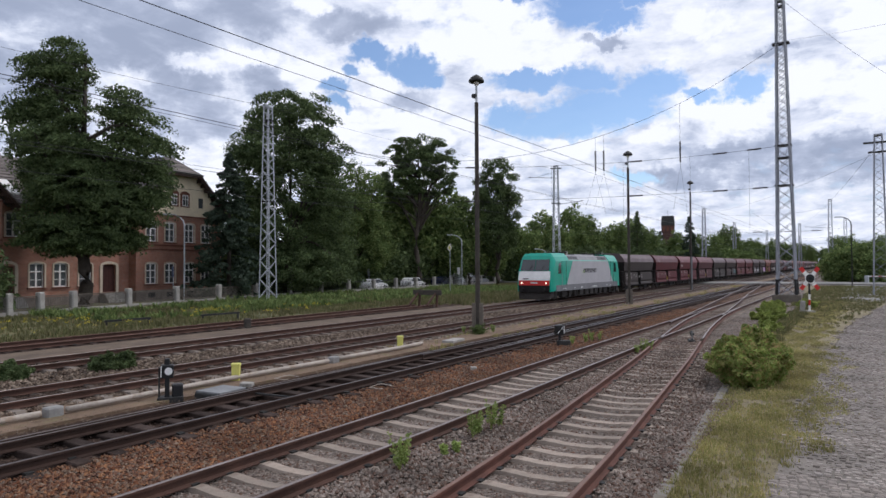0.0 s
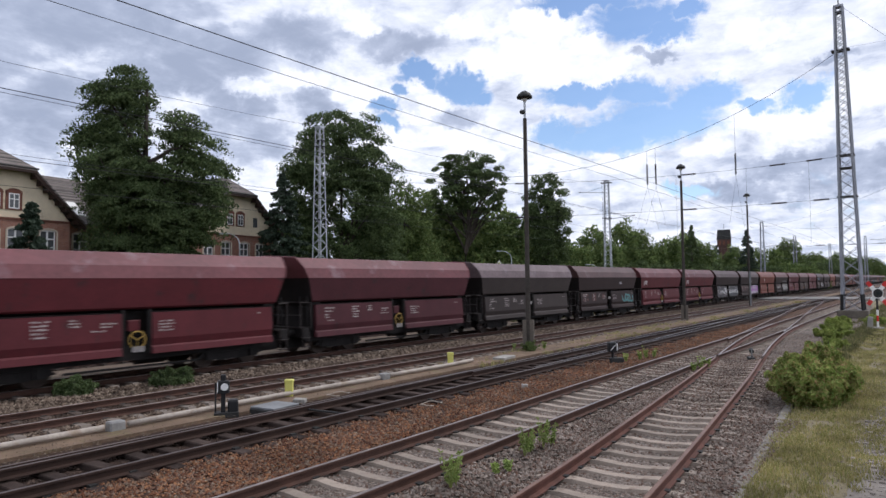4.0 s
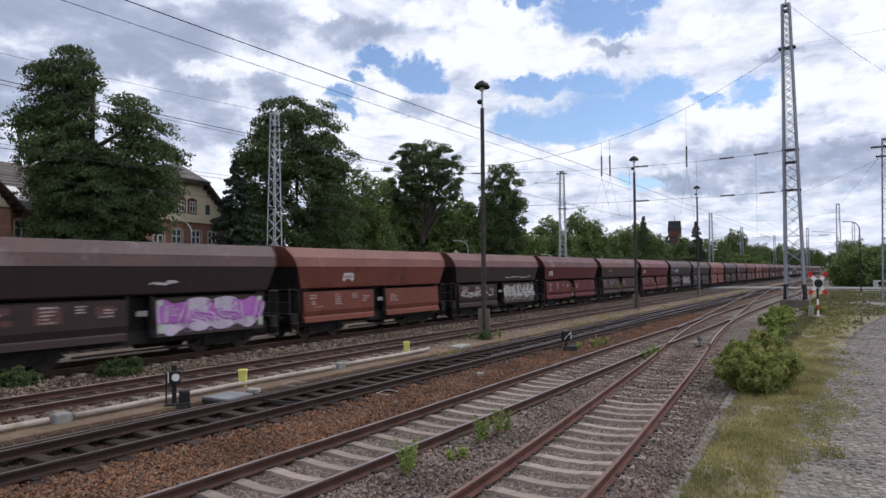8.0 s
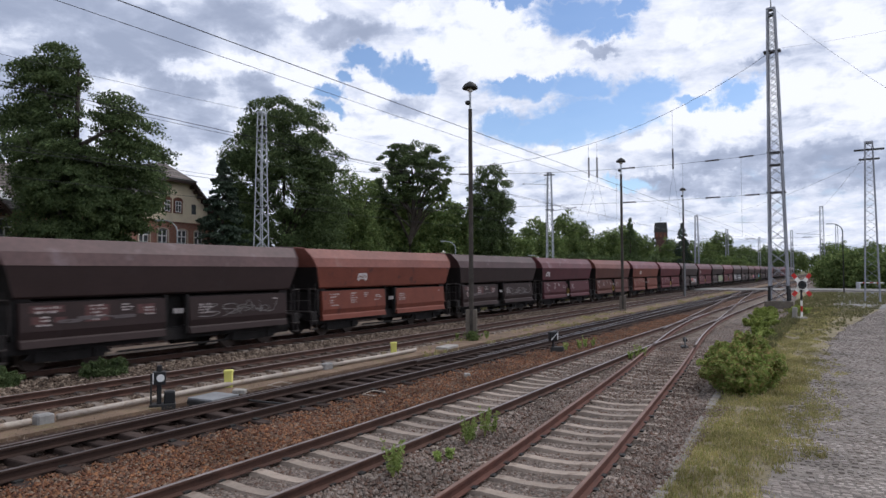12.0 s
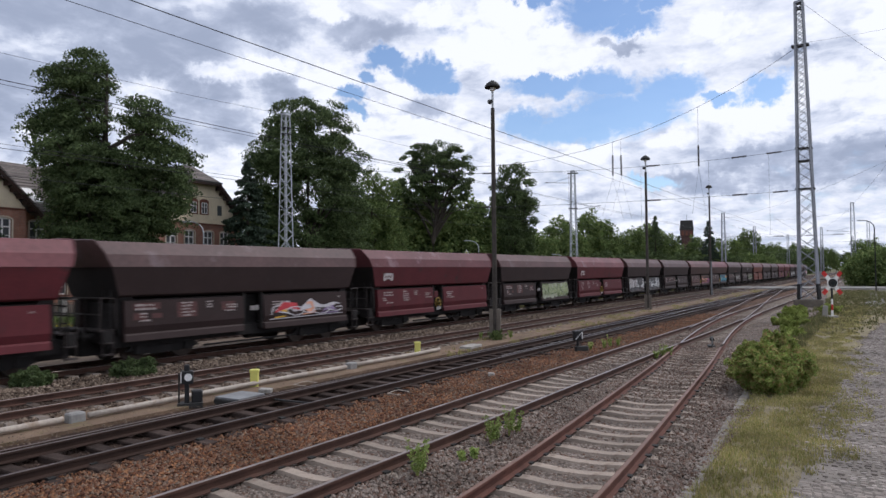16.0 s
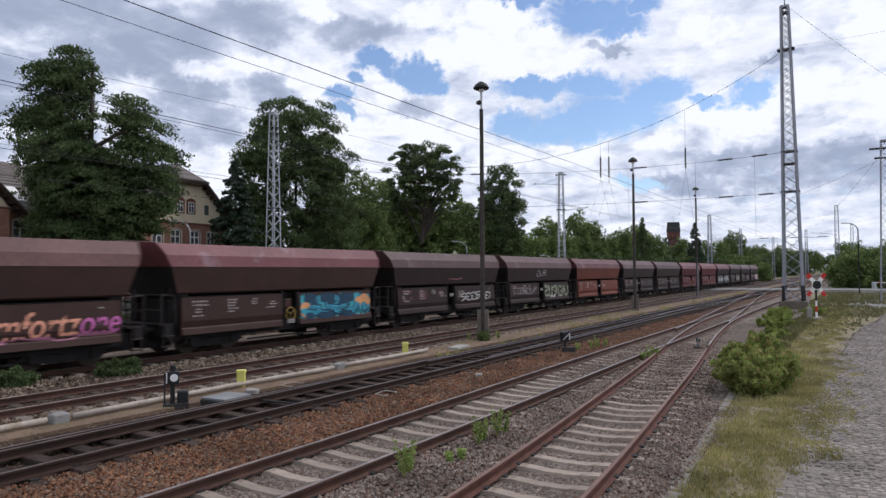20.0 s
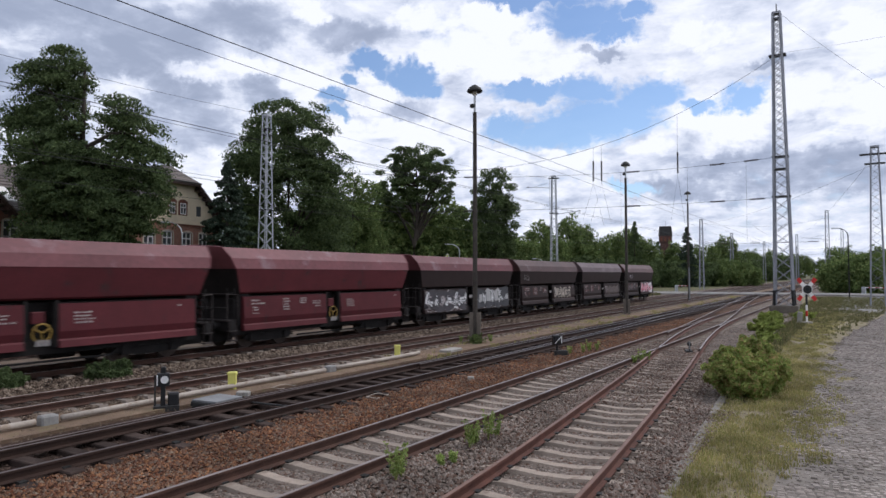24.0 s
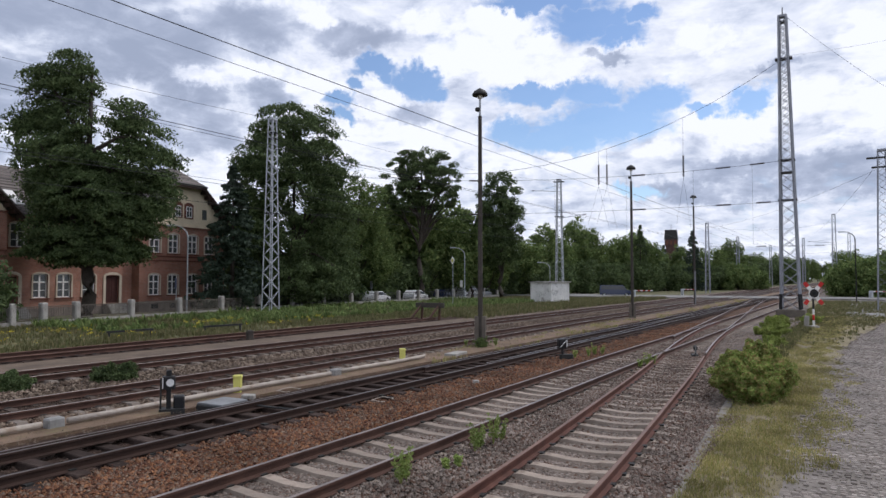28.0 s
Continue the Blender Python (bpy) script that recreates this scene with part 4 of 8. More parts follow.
def decorate(body, k, what):
    F, R = (-5.05, -0.7), (0.5, 5.0)
    W, K = (0.44, 0.44, 0.43), (0.03, 0.03, 0.035)
    if what == "pink":
        graffiti(body, k, *R, 1.0, 2.12, (0.58, 0.05, 0.13), (0.6, 0.57, 0.58), 4, (0.20, 0.05, 0.07), 0.3)
        graffiti(body, k + 1, -3.9, -2.6, 2.5, 3.1, (0.4, 0.36, 0.38), None, 4, None, 0.05)
        graffiti(body, k + 2, -4.4, -1.4, 1.3, 2.0, (0.16, 0.14, 0.15), None, 6, None, 0.06)
    elif what == "grime":
        graffiti(body, k, 0.7, 4.7, 1.1, 2.0, (0.13, 0.10, 0.09), None, 6, (0.09, 0.07, 0.065), 0.1)
    elif what == "sand2":
        graffiti(body, k, 0.7, 4.2, 1.15, 2.05, (0.035, 0.03, 0.03), None, 5, (0.36, 0.31, 0.26), 0.12)
        graffiti(body, k + 5, -5.0, -4.0, 2.5, 3.1, (0.3, 0.28, 0.27), None, 2, None, 0.06)
    elif what == "white_both":
        graffiti(body, k, *F, 0.92, 2.14, (0.60, 0.60, 0.60), (0.05, 0.045, 0.05), 4, (0.31, 0.28, 0.28), 0.3)
        graffiti(body, k + 1, *R, 0.92, 2.14, (0.60, 0.60, 0.60), (0.045, 0.045, 0.05), 4, (0.36, 0.355, 0.355), 0.3)
    elif what == "faint":
        graffiti(body, k, -4.2, -1.6, 1.45, 1.8, (0.085, 0.07, 0.07), None, 4, None, 0.06)
        graffiti(body, k + 1, 0.7, 4.7, 1.3, 2.05, (0.17, 0.155, 0.15), None, 4, None, 0.028)
        graffiti(body, k + 2, 2.0, 4.2, 1.4, 1.9, (0.12, 0.11, 0.105), None, 5, None, 0.028)
    elif what == "lime":
        graffiti(body, k, *R, 1.0, 2.1, (0.10, 0.15, 0.05), (0.34, 0.35, 0.28), 7, None, 0.13)
        graffiti(body, k + 1, -1.0, 0.8, 2.5, 3.2, (0.34, 0.32, 0.33), None, 3, None, 0.06)
        graffiti(body, k + 2, -4.2, -1.2, 1.3, 2.0, (0.24, 0.23, 0.24), None, 6, None, 0.06)
    elif what == "tag":
        graffiti(body, k, 0.9, 4.6, 1.2, 1.95, (0.50, 0.49, 0.47), None, 6, None, 0.07)
        graffiti(body, k + 1, -0.4, 1.2, 2.45, 2.75, (0.30, 0.12, 0.12), None, 4, None, 0.05)
    elif what == "aqua":
        graffiti(body, k, *R, 1.05, 2.12, (0.05, 0.30, 0.42), (0.015, 0.05, 0.09), 4, (0.05, 0.30, 0.36), 0.26)
        g = Geo()
        for y, r in ((0.75, 0.32), (1.15, 0.2), (4.6, 0.38), (4.2, 0.28), (4.85, 0.2)):
            pts = [(side_x(1.6) + 0.011, y + r * math.cos(a), 1.55 + (y - 2.5) * 0.05 + r * math.sin(a)) for a in [2 * math.pi * i / 12 for i in range(12)]]
            g.add(pts, [tuple(range(12))])
        part("sprayed_patch", g, spray((0.62, 0.30, 0.13)), body, "orange sprayed patches")
    elif what == "word":
        cu = bpy.data.curves.new("word", "FONT")
        cu.body, cu.size, cu.shear, cu.offset = "Komfortzone", 0.98, 0.3, 0.006
        cu.align_x = "CENTER"
        ob = bpy.data.objects.new("word", cu)
        me = bpy.data.meshes.new_from_object(ob)
        bpy.data.objects.remove(ob)
        me.materials.append(spray((0.66, 0.30, 0.20)))
        me.materials.append(spray((0.50, 0.13, 0.36)))
        edge = max(v.co.x for v in me.vertices) * 0.44
        for f in me.polygons:
            f.material_index = 1 if f.center.x > edge else 0
        o = part("sprayed_word", me, None, body, "pink sprayed word across the rear flap")
        wide = max(v.co.x for v in me.vertices) - min(v.co.x for v in me.vertices)
        k_ = 4.6 / wide
        for v in me.vertices:
            x, y = v.co.x * k_, v.co.y
            z = 1.22 + y * 1.05
            v.co = (side_x(z) + 0.012, 2.75 + x, z)
        graffiti(body, k, -4.6, -1.0, 1.2, 1.9, (0.20, 0.10, 0.10), None, 6, None, 0.07)
        graffiti(body, k + 3, *R, 1.0, 1.35, (0.30, 0.12, 0.18), None, 7, None, 0.05)
    elif what == "green":
        graffiti(body, k, *R, 1.02, 2.1, (0.22, 0.27, 0.11), (0.33, 0.35, 0.26), 7, (0.10, 0.135, 0.05), 0.2)
    elif what == "flame":
        for hue, shape in (((0.46, 0.44, 0.46), ((0.7, 1.2), (4.9, 1.25), (4.3, 1.75), (3.6, 1.62), (2.9, 1.95), (2.2, 1.5), (1.7, 1.9), (1.3, 1.85))), ((0.42, 0.04, 0.05), ((0.9, 1.45), (1.4, 1.85), (2.1, 1.8), (2.3, 1.5), (1.7, 1.62))), ((0.62, 0.38, 0.05), ((0.95, 1.25), (1.5, 1.28), (1.6, 1.6), (1.2, 1.68))), ((0.60, 0.30, 0.20), ((2.4, 1.3), (3.2, 1.35), (3.0, 1.85), (2.7, 1.8))), ((0.24, 0.18, 0.30), ((3.5, 1.3), (4.6, 1.3), (4.2, 1.62), (3.7, 1.5)))):
            g = Geo()
            lift = 0.008 if hue[0] == 0.46 else 0.012
            g.add([(side_x(z) + lift, y, z) for y, z in shape], [tuple(range(len(shape)))])
            part("sprayed_patch", g, spray(hue), body, "sprayed coloured patch")
        graffiti(body, k, 0.8, 4.8, 1.2, 1.85, (0.50, 0.48, 0.50), None, 5, None, 0.05)
    elif what == "violet":
        graffiti(body, k, *R, 0.98, 2.12, (0.26, 0.06, 0.30), (0.40, 0.34, 0.42), 4, (0.30, 0.10, 0.34), 0.26)
        g = Geo()
        for y in (0.52, 4.82):
            plate(g, y, y + 0.22, 1.02, 2.1, 0.008)
        part("sprayed_edge", g, spray((0.33, 0.40, 0.30)), body, "pale green sprayed edge")
        graffiti(body, k + 1, 0.2, 1.3, 2.5, 2.85, (0.42, 0.40, 0.40), None, 4, None, 0.05)
    elif what == "white_rear":
        graffiti(body, k, 0.9, 4.8, 1.1, 2.05, (0.40, 0.40, 0.41), (0.10, 0.10, 0.10), 6, None, 0.22)
        graffiti(body, k + 1, -3.7, -1.6, 2.5, 3.1, (0.08, 0.16, 0.30), (0.36, 0.42, 0.5), 4, None, 0.1)
        graffiti(body, k + 2, -4.6, -1.0, 1.3, 1.95, (0.25, 0.20, 0.20), None, 5, None, 0.07)
        graffiti(body, k + 4, -5.2, -4.7, 2.7, 3.1, (0.4, 0.38, 0.38), None, 1, None, 0.12)
    elif what == "white_rear2":
        graffiti(body, k, *R, 1.02, 2.1, W, (0.11, 0.10, 0.09), 7, (0.30, 0.28, 0.25), 0.22)
        graffiti(body, k + 1, -4.9, -1.0, 1.35, 1.9, (0.34, 0.32, 0.31), None, 6, None, 0.07)
        graffiti(body, k + 2, 0.6, 4.6, 2.45, 2.7, (0.34, 0.33, 0.33), None, 7, None, 0.05)
    elif what == "small":
        graffiti(body, k, -3.7, -2.5, 2.75, 3.0, (0.34, 0.16, 0.10), None, 4, None, 0.05)
    elif what == "teal":
        graffiti(body, k, 2.6, 4.9, 1.2, 2.0, (0.06, 0.24, 0.25), (0.10, 0.14, 0.14), 4, None, 0.14)
        graffiti(body, k + 2, 2.0, 2.6, 2.6, 3.0, (0.42, 0.42, 0.42), None, 1, None, 0.06)


def wagon(k):
    col, logo, what = CONSIST[k]
    ms = wagon_meshes(col, ROOF_OF.get(k, ""))
    note = "with sprayed graffiti on its flaps" if what else "with small white stencilled marks"
    w = thing("hopper_wagon", f"{COLOR_WORDS[col]} steel hopper wagon {note}", "freight wagon", group="hopper wagons of the coal train")
    hopper = part("hopper", ms["hopper"], None, w, "upper hopper body")
    part("roof", ms["roof"], None, w, "dusty rounded swing roof with painted glare patches")
    f = part("side_flap", ms["side_flap_front"], None, w)
    for q in ("rear", "rear_off", "front_off"):
        part("side_flap", ms["side_flap_" + q], None, w)
    marks(f, k, col, logo)
    decorate(hopper, 31 * k + 7, what)
    part("door_post", ms["door_post"], None, w)
    part("door_post", ms["door_post_off"], None, w)
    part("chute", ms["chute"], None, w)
    part("end_wall", ms["end_wall_a"], None, w, "end wall, coal dust and shade in its black")
    part("end_wall", ms["end_wall_b"], None, w, "end wall, coal dust and shade in its black")
    for q in ("a", "b"):
        part("end_platform", ms["end_platform_" + q], None, w)
        part("end_railing", ms["end_railing_" + q], None, w, "worn steel railing and steps")
    part("underframe", ms["underframe"], None, w)
    part("ladder", ms["ladder"], None, w)
    part("ladder", ms["ladder"], None, w, m=pose(0, -11.24, 0))
    if col in ("red", "plum", "brown", "rust"):
        part("handwheel", ms["handwheel"], None, w, "round handwheel", m=pose(-0.02, -0.05, 1.35))
        part("valve_box", ms["valve_box"], None, w, "red valve box in the recess")
    part("placard", ms["placard"], None, w, "small dirty white placard", m=pose(0, 0, 0.98 if col in ("red", "plum", "brown") else 1.62))
    for y in (-6.27 + 0.53, 6.27 - 0.53):
        for x in (-0.87, 0.87):
            part("buffer", ms["buffer"], None, w, m=pose(x, y, 1.12, -90 if y > 0 else 90, 0, 0))
    for y in (-3.6, 3.6):
        bg = part("bogie", ms["bogie"], None, w, m=pose(0, y, 0))
        for d in (-0.9, 0.9):
            part("wheelset", ms["wheelset"], None, bg, m=pose(0, d, 0.635))
    WAGONS.append((w, k))
    return w


for _k in range(len(CONSIST)):
    wagon(_k)

# ---- the locomotive ----
M_TEAL = material("glossy turquoise paint", (0.0, 0.31, 0.215), 0.35, var=0.08, scale=1, fine=10, bump=0.02, coat=0.3)
M_SILVER = material("dusty grey paint", (0.40, 0.39, 0.41), 0.5, var=0.08, scale=0.8, fine=12, bump=0.02, stain=(0.30, 0.29, 0.30), stain_at=0.66)
M_SKIRT = material("grey sill paint", (0.17, 0.17, 0.18), 0.6, var=0.15, scale=2, fine=15, bump=0.04)
M_ROOFGREY = material("dusty grey roof sheet", (0.22, 0.215, 0.225), 0.55, var=0.2, scale=1, fine=15, bump=0.05)
M_HEADLIGHT = bpy.data.materials.new("lit headlamp")
M_HEADLIGHT.use_nodes = True
M_HEADLIGHT.node_tree.nodes["Principled BSDF"].inputs["Emission Color"].default_value = (1, 0.85, 0.6, 1)
M_HEADLIGHT.node_tree.nodes["Principled BSDF"].inputs["Emission Strength"].default_value = 1.6


M_HATCH = material("mid grey hatch paint", (0.24, 0.235, 0.25), 0.6, var=0.12, scale=1, fine=12, bump=0.03)
M_DULLBLACK = material("dull black lettering paint", (0.012, 0.012, 0.014), 0.9, var=0.1, bump=0, spec=0.1)


M_LOCO_UNDER = material("dusty dark running gear", (0.034, 0.029, 0.026), 0.75, var=0.4, scale=3, fine=25, bump=0.2)
M_SURROUND_PALE = material("pale weathered porcelain", (0.42, 0.40, 0.36), 0.5, var=0.15, bump=0.03)
M_GRILLE = material("dark roof grille", (0.055, 0.056, 0.062), 0.6, var=0.2, scale=2, fine=30, bump=0.1)
M_LIME = material("lime-green dots", (0.30, 0.50, 0.05), 0.5)


def locomotive():
    w = thing("electric_locomotive", "turquoise and grey electric locomotive with white and red front", "locomotive")
    H = 8.68

    def cab(s):
        """One end: stations from the tip inwards, each a ring of the body's outline."""
        rings = []
        for y, hx, z0, zs, zt, tx in ((H, 1.33, 0.95, 1.25, 1.60, 1.29), (H - 0.05, 1.38, 0.95, 1.6, 1.98, 1.31), (H - 0.38, 1.44, 0.95, 2.5, 3.02, 1.24), (H - 0.66, 1.46, 1.0, 3.0, 3.66, 1.18), (H - 0.84, 1.46, 1.0, 3.25, 3.86, 1.08), (H - 3.6, 1.46, 1.0, 3.34, 3.90, 1.02)):
            half = [(hx, z0), (hx, zs), (hx * 0.6 + tx * 0.4, zs + (zt - zs) * 0.55), (tx, zt), (tx * 0.5, zt + 0.04)]
            rings.append([(x, s * y, z) for x, z in half] + [(-x, s * y, z) for x, z in half[::-1]])
        c = part("cab", Geo().loft(rings), M_TEAL, w, "turquoise driver's cab")
        # white brow below the windscreen, red band with the lamps
        g = Geo()
        g.loft([[(x, s * (y + 0.012), z) for x, y, z in r] for r in (
            ((-1.3, H + 0.02, 1.80), (1.3, H + 0.02, 1.80), (1.3, H - 0.01, 2.0), (1.25, H - 0.14, 2.50), (-1.25, H - 0.14, 2.50), (-1.3, H - 0.01, 2.0)),
            ((-1.3, H - 0.15, 1.80), (1.3, H - 0.15, 1.80), (1.3, H - 0.16, 2.0), (1.25, H - 0.38, 2.50), (-1.25, H - 0.38, 2.50), (-1.3, H - 0.16, 2.0)))])
        part("front_panel", g, M_WHITE, c, "white front panel")
        part("lamp_band", Geo().bevel_box(-1.28, 1.28, min(s * (H - 0.1), s * (H + 0.02)), max(s * (H - 0.1), s * (H + 0.02)), 1.42, 1.80, 0.03), M_RED, c, "red band round the lamps")
        part("buffer_beam", Geo().box(-1.29, 1.29, min(s * (H - 0.1), s * (H + 0.015)), max(s * (H - 0.1), s * (H + 0.015)), 0.93, 1.42), M_UNDER, c, "dark buffer beam")
        for x in (-1.0, 1.0):
            part("headlight", Geo().rod((x, s * (H + 0.0), 1.61), (x, s * (H + 0.05), 1.61), 0.062, n=12), M_HEADLIGHT if s < 0 else M_GLASS, c, "lit round headlamp" if s < 0 else "dark lamp")
        for x0, x1, z0, z1 in ((-0.28, 0.3, 1.56, 1.68),):
            part("number_bars", Geo().box(x0, x1, min(s * (H + 0.02), s * (H + 0.026)), max(s * (H + 0.02), s * (H + 0.026)), z0, z1), M_EMBLEM, c, "pale bar in place of a number")
        part("front_mark", Geo().box(-0.9, -0.45, min(s * (H + 0.03), s * (H + 0.036)), max(s * (H + 0.03), s * (H + 0.036)), 1.88, 1.95), M_DULLBLACK, c, "small dark bar on the white panel")
        ws = Geo()
        a, b = (H - 0.22, 2.55), (H - 0.55, 3.40)
        for x0, x1 in ((-1.16, -0.03), (0.03, 1.16)):
            ws.loft([[(x0, s * (a[0] + o), a[1]), (x1, s * (a[0] + o), a[1]), (x1 * 0.96, s * (b[0] + o), b[1]), (x0 * 0.96, s * (b[0] + o), b[1])] for o in (-0.08, 0.09)])
        part("windscreen", ws, M_GLASS, c, "dark split windscreen")
        for x in (-0.5, 0.5):
            part("wiper", Geo().rod((x, s * (H - 0.07), 2.5), (x + 0.3, s * (H - 0.26), 3.0), 0.014, n=4), M_BLACK, c)
        for sx in (-1, 1):
            sw = Geo().prism([(s * (H - 1.95), 2.30), (s * (H - 1.30), 2.30), (s * (H - 1.42), 3.0), (s * (H - 1.62), 3.16), (s * (H - 1.95), 3.16)], "x", sx * 1.462, sx * 1.468)
            part("side_window", sw, M_GLASS, c)
            d = Geo()
            for y in (H - 2.12, H - 3.0):
                d.box(sx * 1.465 - 0.012, sx * 1.465 + 0.012, s * y - 0.012, s * y + 0.012, 1.2, 3.3)
            part("door_frame", d, M_DARKSTEEL, c, "thin dark door joints")
            part("grab_rail", Geo().rod((sx * 1.50, s * (H - 2.05), 1.35), (sx * 1.50, s * (H - 2.05), 2.3), 0.016, n=5), M_GALV, c)
        return c

    cab(-1), cab(1)
    g = Geo()
    half = [(1.45, 0.98), (1.45, 3.30), (1.40, 3.36)]
    ring = half + [(-x, z) for x, z in half[::-1]]
    g.loft([[(x, y, z) for x, z in ring] for y in (-H + 3.5, H - 3.5)])
    part("body", g, M_TEAL, w)
    for sx in (-1, 1):
        a, b = sx * 1.452, sx * 1.466
        sp = [(-H + 3.35, 1.42), (H - 3.35, 1.42), (H - 4.9 + 0.9, 3.30), (-H + 4.9 + 0.25, 3.30)] if sx < 0 else [(-H + 3.15, 1.42), (H - 2.35, 1.42), (H - 3.75, 3.30), (-H + 4.5, 3.30)]
        part("side_panel", Geo().prism(sp, "x", min(a, b), max(a, b)), M_SILVER, w, "dusty grey side wall with dark lettering shapes")
        part("sill", Geo().box(min(sx * 1.42, sx * 1.475), max(sx * 1.42, sx * 1.475), -H + 0.9, H - 0.9, 0.94, 1.42), M_SKIRT, w, "grey lower sill")
    for i in range(9):
        y0 = -H + 3.75 + i * 1.23
        part("roof_panel", Geo().prism([(1.40, 3.36), (1.2, 3.68), (1.06, 3.76), (-1.06, 3.76), (-1.2, 3.68), (-1.40, 3.36)], "y", y0, y0 + 1.2), M_ROOFGREY, w)
    for y0, y1 in ((-4.85, -3.85), (-3.75, -2.75), (2.45, 3.45), (3.55, 4.75)):
        for sx in (-1, 1):
            q = [(sx * 1.372, 3.44), (sx * 1.228, 3.67), (sx * 1.20, 3.65), (sx * 1.345, 3.42)]
            part("roof_grille", Geo().prism(q if sx > 0 else q[::-1], "y", y0, y1), M_GRILLE, w, "dark grille in the roof slope")
    part("roof_hatch", Geo().prism([(1.30, 3.5), (1.0, 3.86), (-1.0, 3.86), (-1.30, 3.5)], "y", -2.6, 2.2), M_HATCH, w, "raised grey roof hatch")
    for y in (-4.6, 4.6):
        p = Geo()
        for x in (-0.55, 0.55):
            p.rod((x, y - 0.9, 3.82), (x * 0.8, y + 0.9, 3.98), 0.03)
            p.turn([(0.06, 0.0), (0.09, 0.05), (0.06, 0.1), (0.09, 0.15), (0.05, 0.22)], 8, (x, y - 0.8, 3.72))
        for d in (-0.25, 0.25):
            p.rod((-0.75, y + 0.9 + d, 4.02), (0.75, y + 0.9 + d, 4.02), 0.025)
        for q in (-0.5, 0.1, 0.6):
            p.rod((0.7, y + q, 3.74), (0.7, y + q, 4.1), 0.07, 0.04, 7)
            p.rod((-0.7, y + q, 3.74), (-0.7, y + q, 4.1), 0.07, 0.04, 7)
        p.tube([(0.7, y - 0.9, 4.08), (0.5, y - 0.2, 4.2), (0.7, y + 0.6, 4.1), (0.6, y + 1.4, 4.02)], 0.03)
        p.box(-0.5, 0.5, y - 1.2, y - 0.8, 3.74, 3.98)
        for x in (-0.6, 0.6):
            part("insulator", Geo().turn([(0.05, 0.0), (0.09, 0.04), (0.05, 0.08), (0.09, 0.12), (0.05, 0.16), (0.09, 0.2), (0.04, 0.26)], 8, (x, y + 1.3, 3.76)), M_SURROUND_PALE, w, "pale ribbed insulator")
            part("horn", Geo().tube([(x, y + 0.65, 4.02), (x * 1.25, y + 0.75, 4.1), (x * 1.45, y + 0.9, 4.04)], 0.025, 5), M_SURROUND_PALE, w, "pale contact horn")
        part("pantograph", p, M_DARKSTEEL, w, "folded dark pantograph")
    # plain dark slanted shapes stand for the name on the side
    g = Geo()
    y = -1.75
    for wd in (0.38, 0.42, 0.36, 0.36, 0.38, 0.42, 0.12, 0.42):
        for a, b, z0, z1 in ((0.0, wd, 2.58, 2.66), (0.0, 0.09, 2.30, 2.58), (wd - 0.09, wd, 2.30, 2.58)) if wd > 0.2 else ((0.0, wd, 2.30, 2.66),):
            g.prism([(y + a + (z0 - 2.3) * 0.3, z0), (y + b + (z0 - 2.3) * 0.3, z0), (y + b + (z1 - 2.3) * 0.3, z1), (y + a + (z1 - 2.3) * 0.3, z1)], "x", 1.467, 1.472)
        y += wd + 0.06
    part("name_plate_shape", g, M_DULLBLACK, w, "dark slanted bars in place of a name")
    g = Geo()
    rng = random.Random(4)
    for i in range(7):
        a = 2.0 + i * 0.65
        cy, cz, r = -1.75 + 0.3 * math.cos(a), 2.58 + 0.3 * math.sin(a), rng.uniform(0.035, 0.07)
        part("emblem_dot", Geo().rod((1.467, cy, cz), (1.471, cy, cz), r, n=10), M_LIME, w, "lime-green emblem dot")
    g = Geo()
    for yy in (-6.3, -5.9, -3.9, -2.3, -2.15, -2.0, 0.4, 0.6, 0.8, 1.0, 1.2, 1.4, 1.6, 4.5, 5.6):
        g.box(1.476, 1.480, yy, yy + 0.12, 1.08, 1.16)
    part("stencilling", g, M_WHITE, w, "small white marks on the sill")
    g = Geo()
    for s in (-1, 1):
        g.box(-1.3, 1.3, s * (H - 0.5) - 0.35, s * (H - 0.5) + 0.35, 0.5, 1.0)
        g.prism([(-1.25, 0.35), (1.25, 0.35), (1.3, 0.75), (-1.3, 0.75)], "y", s * (H - 0.1) - 0.06, s * (H - 0.1) + 0.06)
        for i in range(3):
            g.box(1.2, 1.5, s * (H - 2.55) - 0.28, s * (H - 2.55) + 0.28, 0.45 + i * 0.27, 0.49 + i * 0.27)
    g.box(-1.2, 1.2, -2.6, 2.6, 0.42, 0.98)
    g.box(-0.95, 0.95, -8.2, 8.2, 0.62, 0.98)
    for yy in (-7.4, -5.9, -4.4, -3.2, 3.2, 4.4, 5.9, 7.4):
        g.box(1.0, 1.28, yy - 0.22, yy + 0.22, 0.42, 0.96)
    for yy in (-1.9, -0.6, 0.7, 1.9):
        g.box(1.15, 1.36, yy - 0.4, yy + 0.4, 0.5, 0.95)
    part("underframe", g, M_LOCO_UNDER, w)
    ms = wagon_meshes("dark")
    for y in (-5.2, 5.2):
        b = Geo()
        for sx in (-1, 1):
            b.prism([(-2.0, 0.62), (-1.6, 0.9), (1.6, 0.9), (2.0, 0.62), (1.0, 0.5), (-1.0, 0.5)], "x", sx * 1.08 - 0.08, sx * 1.08 + 0.08)
            for d in (-1.3, 1.3):
                b.rod((sx * 1.17, d - 0.3, 0.6), (sx * 1.17, d - 0.3, 0.95), 0.09, n=8)
                b.rod((sx * 1.17, d + 0.3, 0.6), (sx * 1.17, d + 0.3, 0.95), 0.09, n=8)
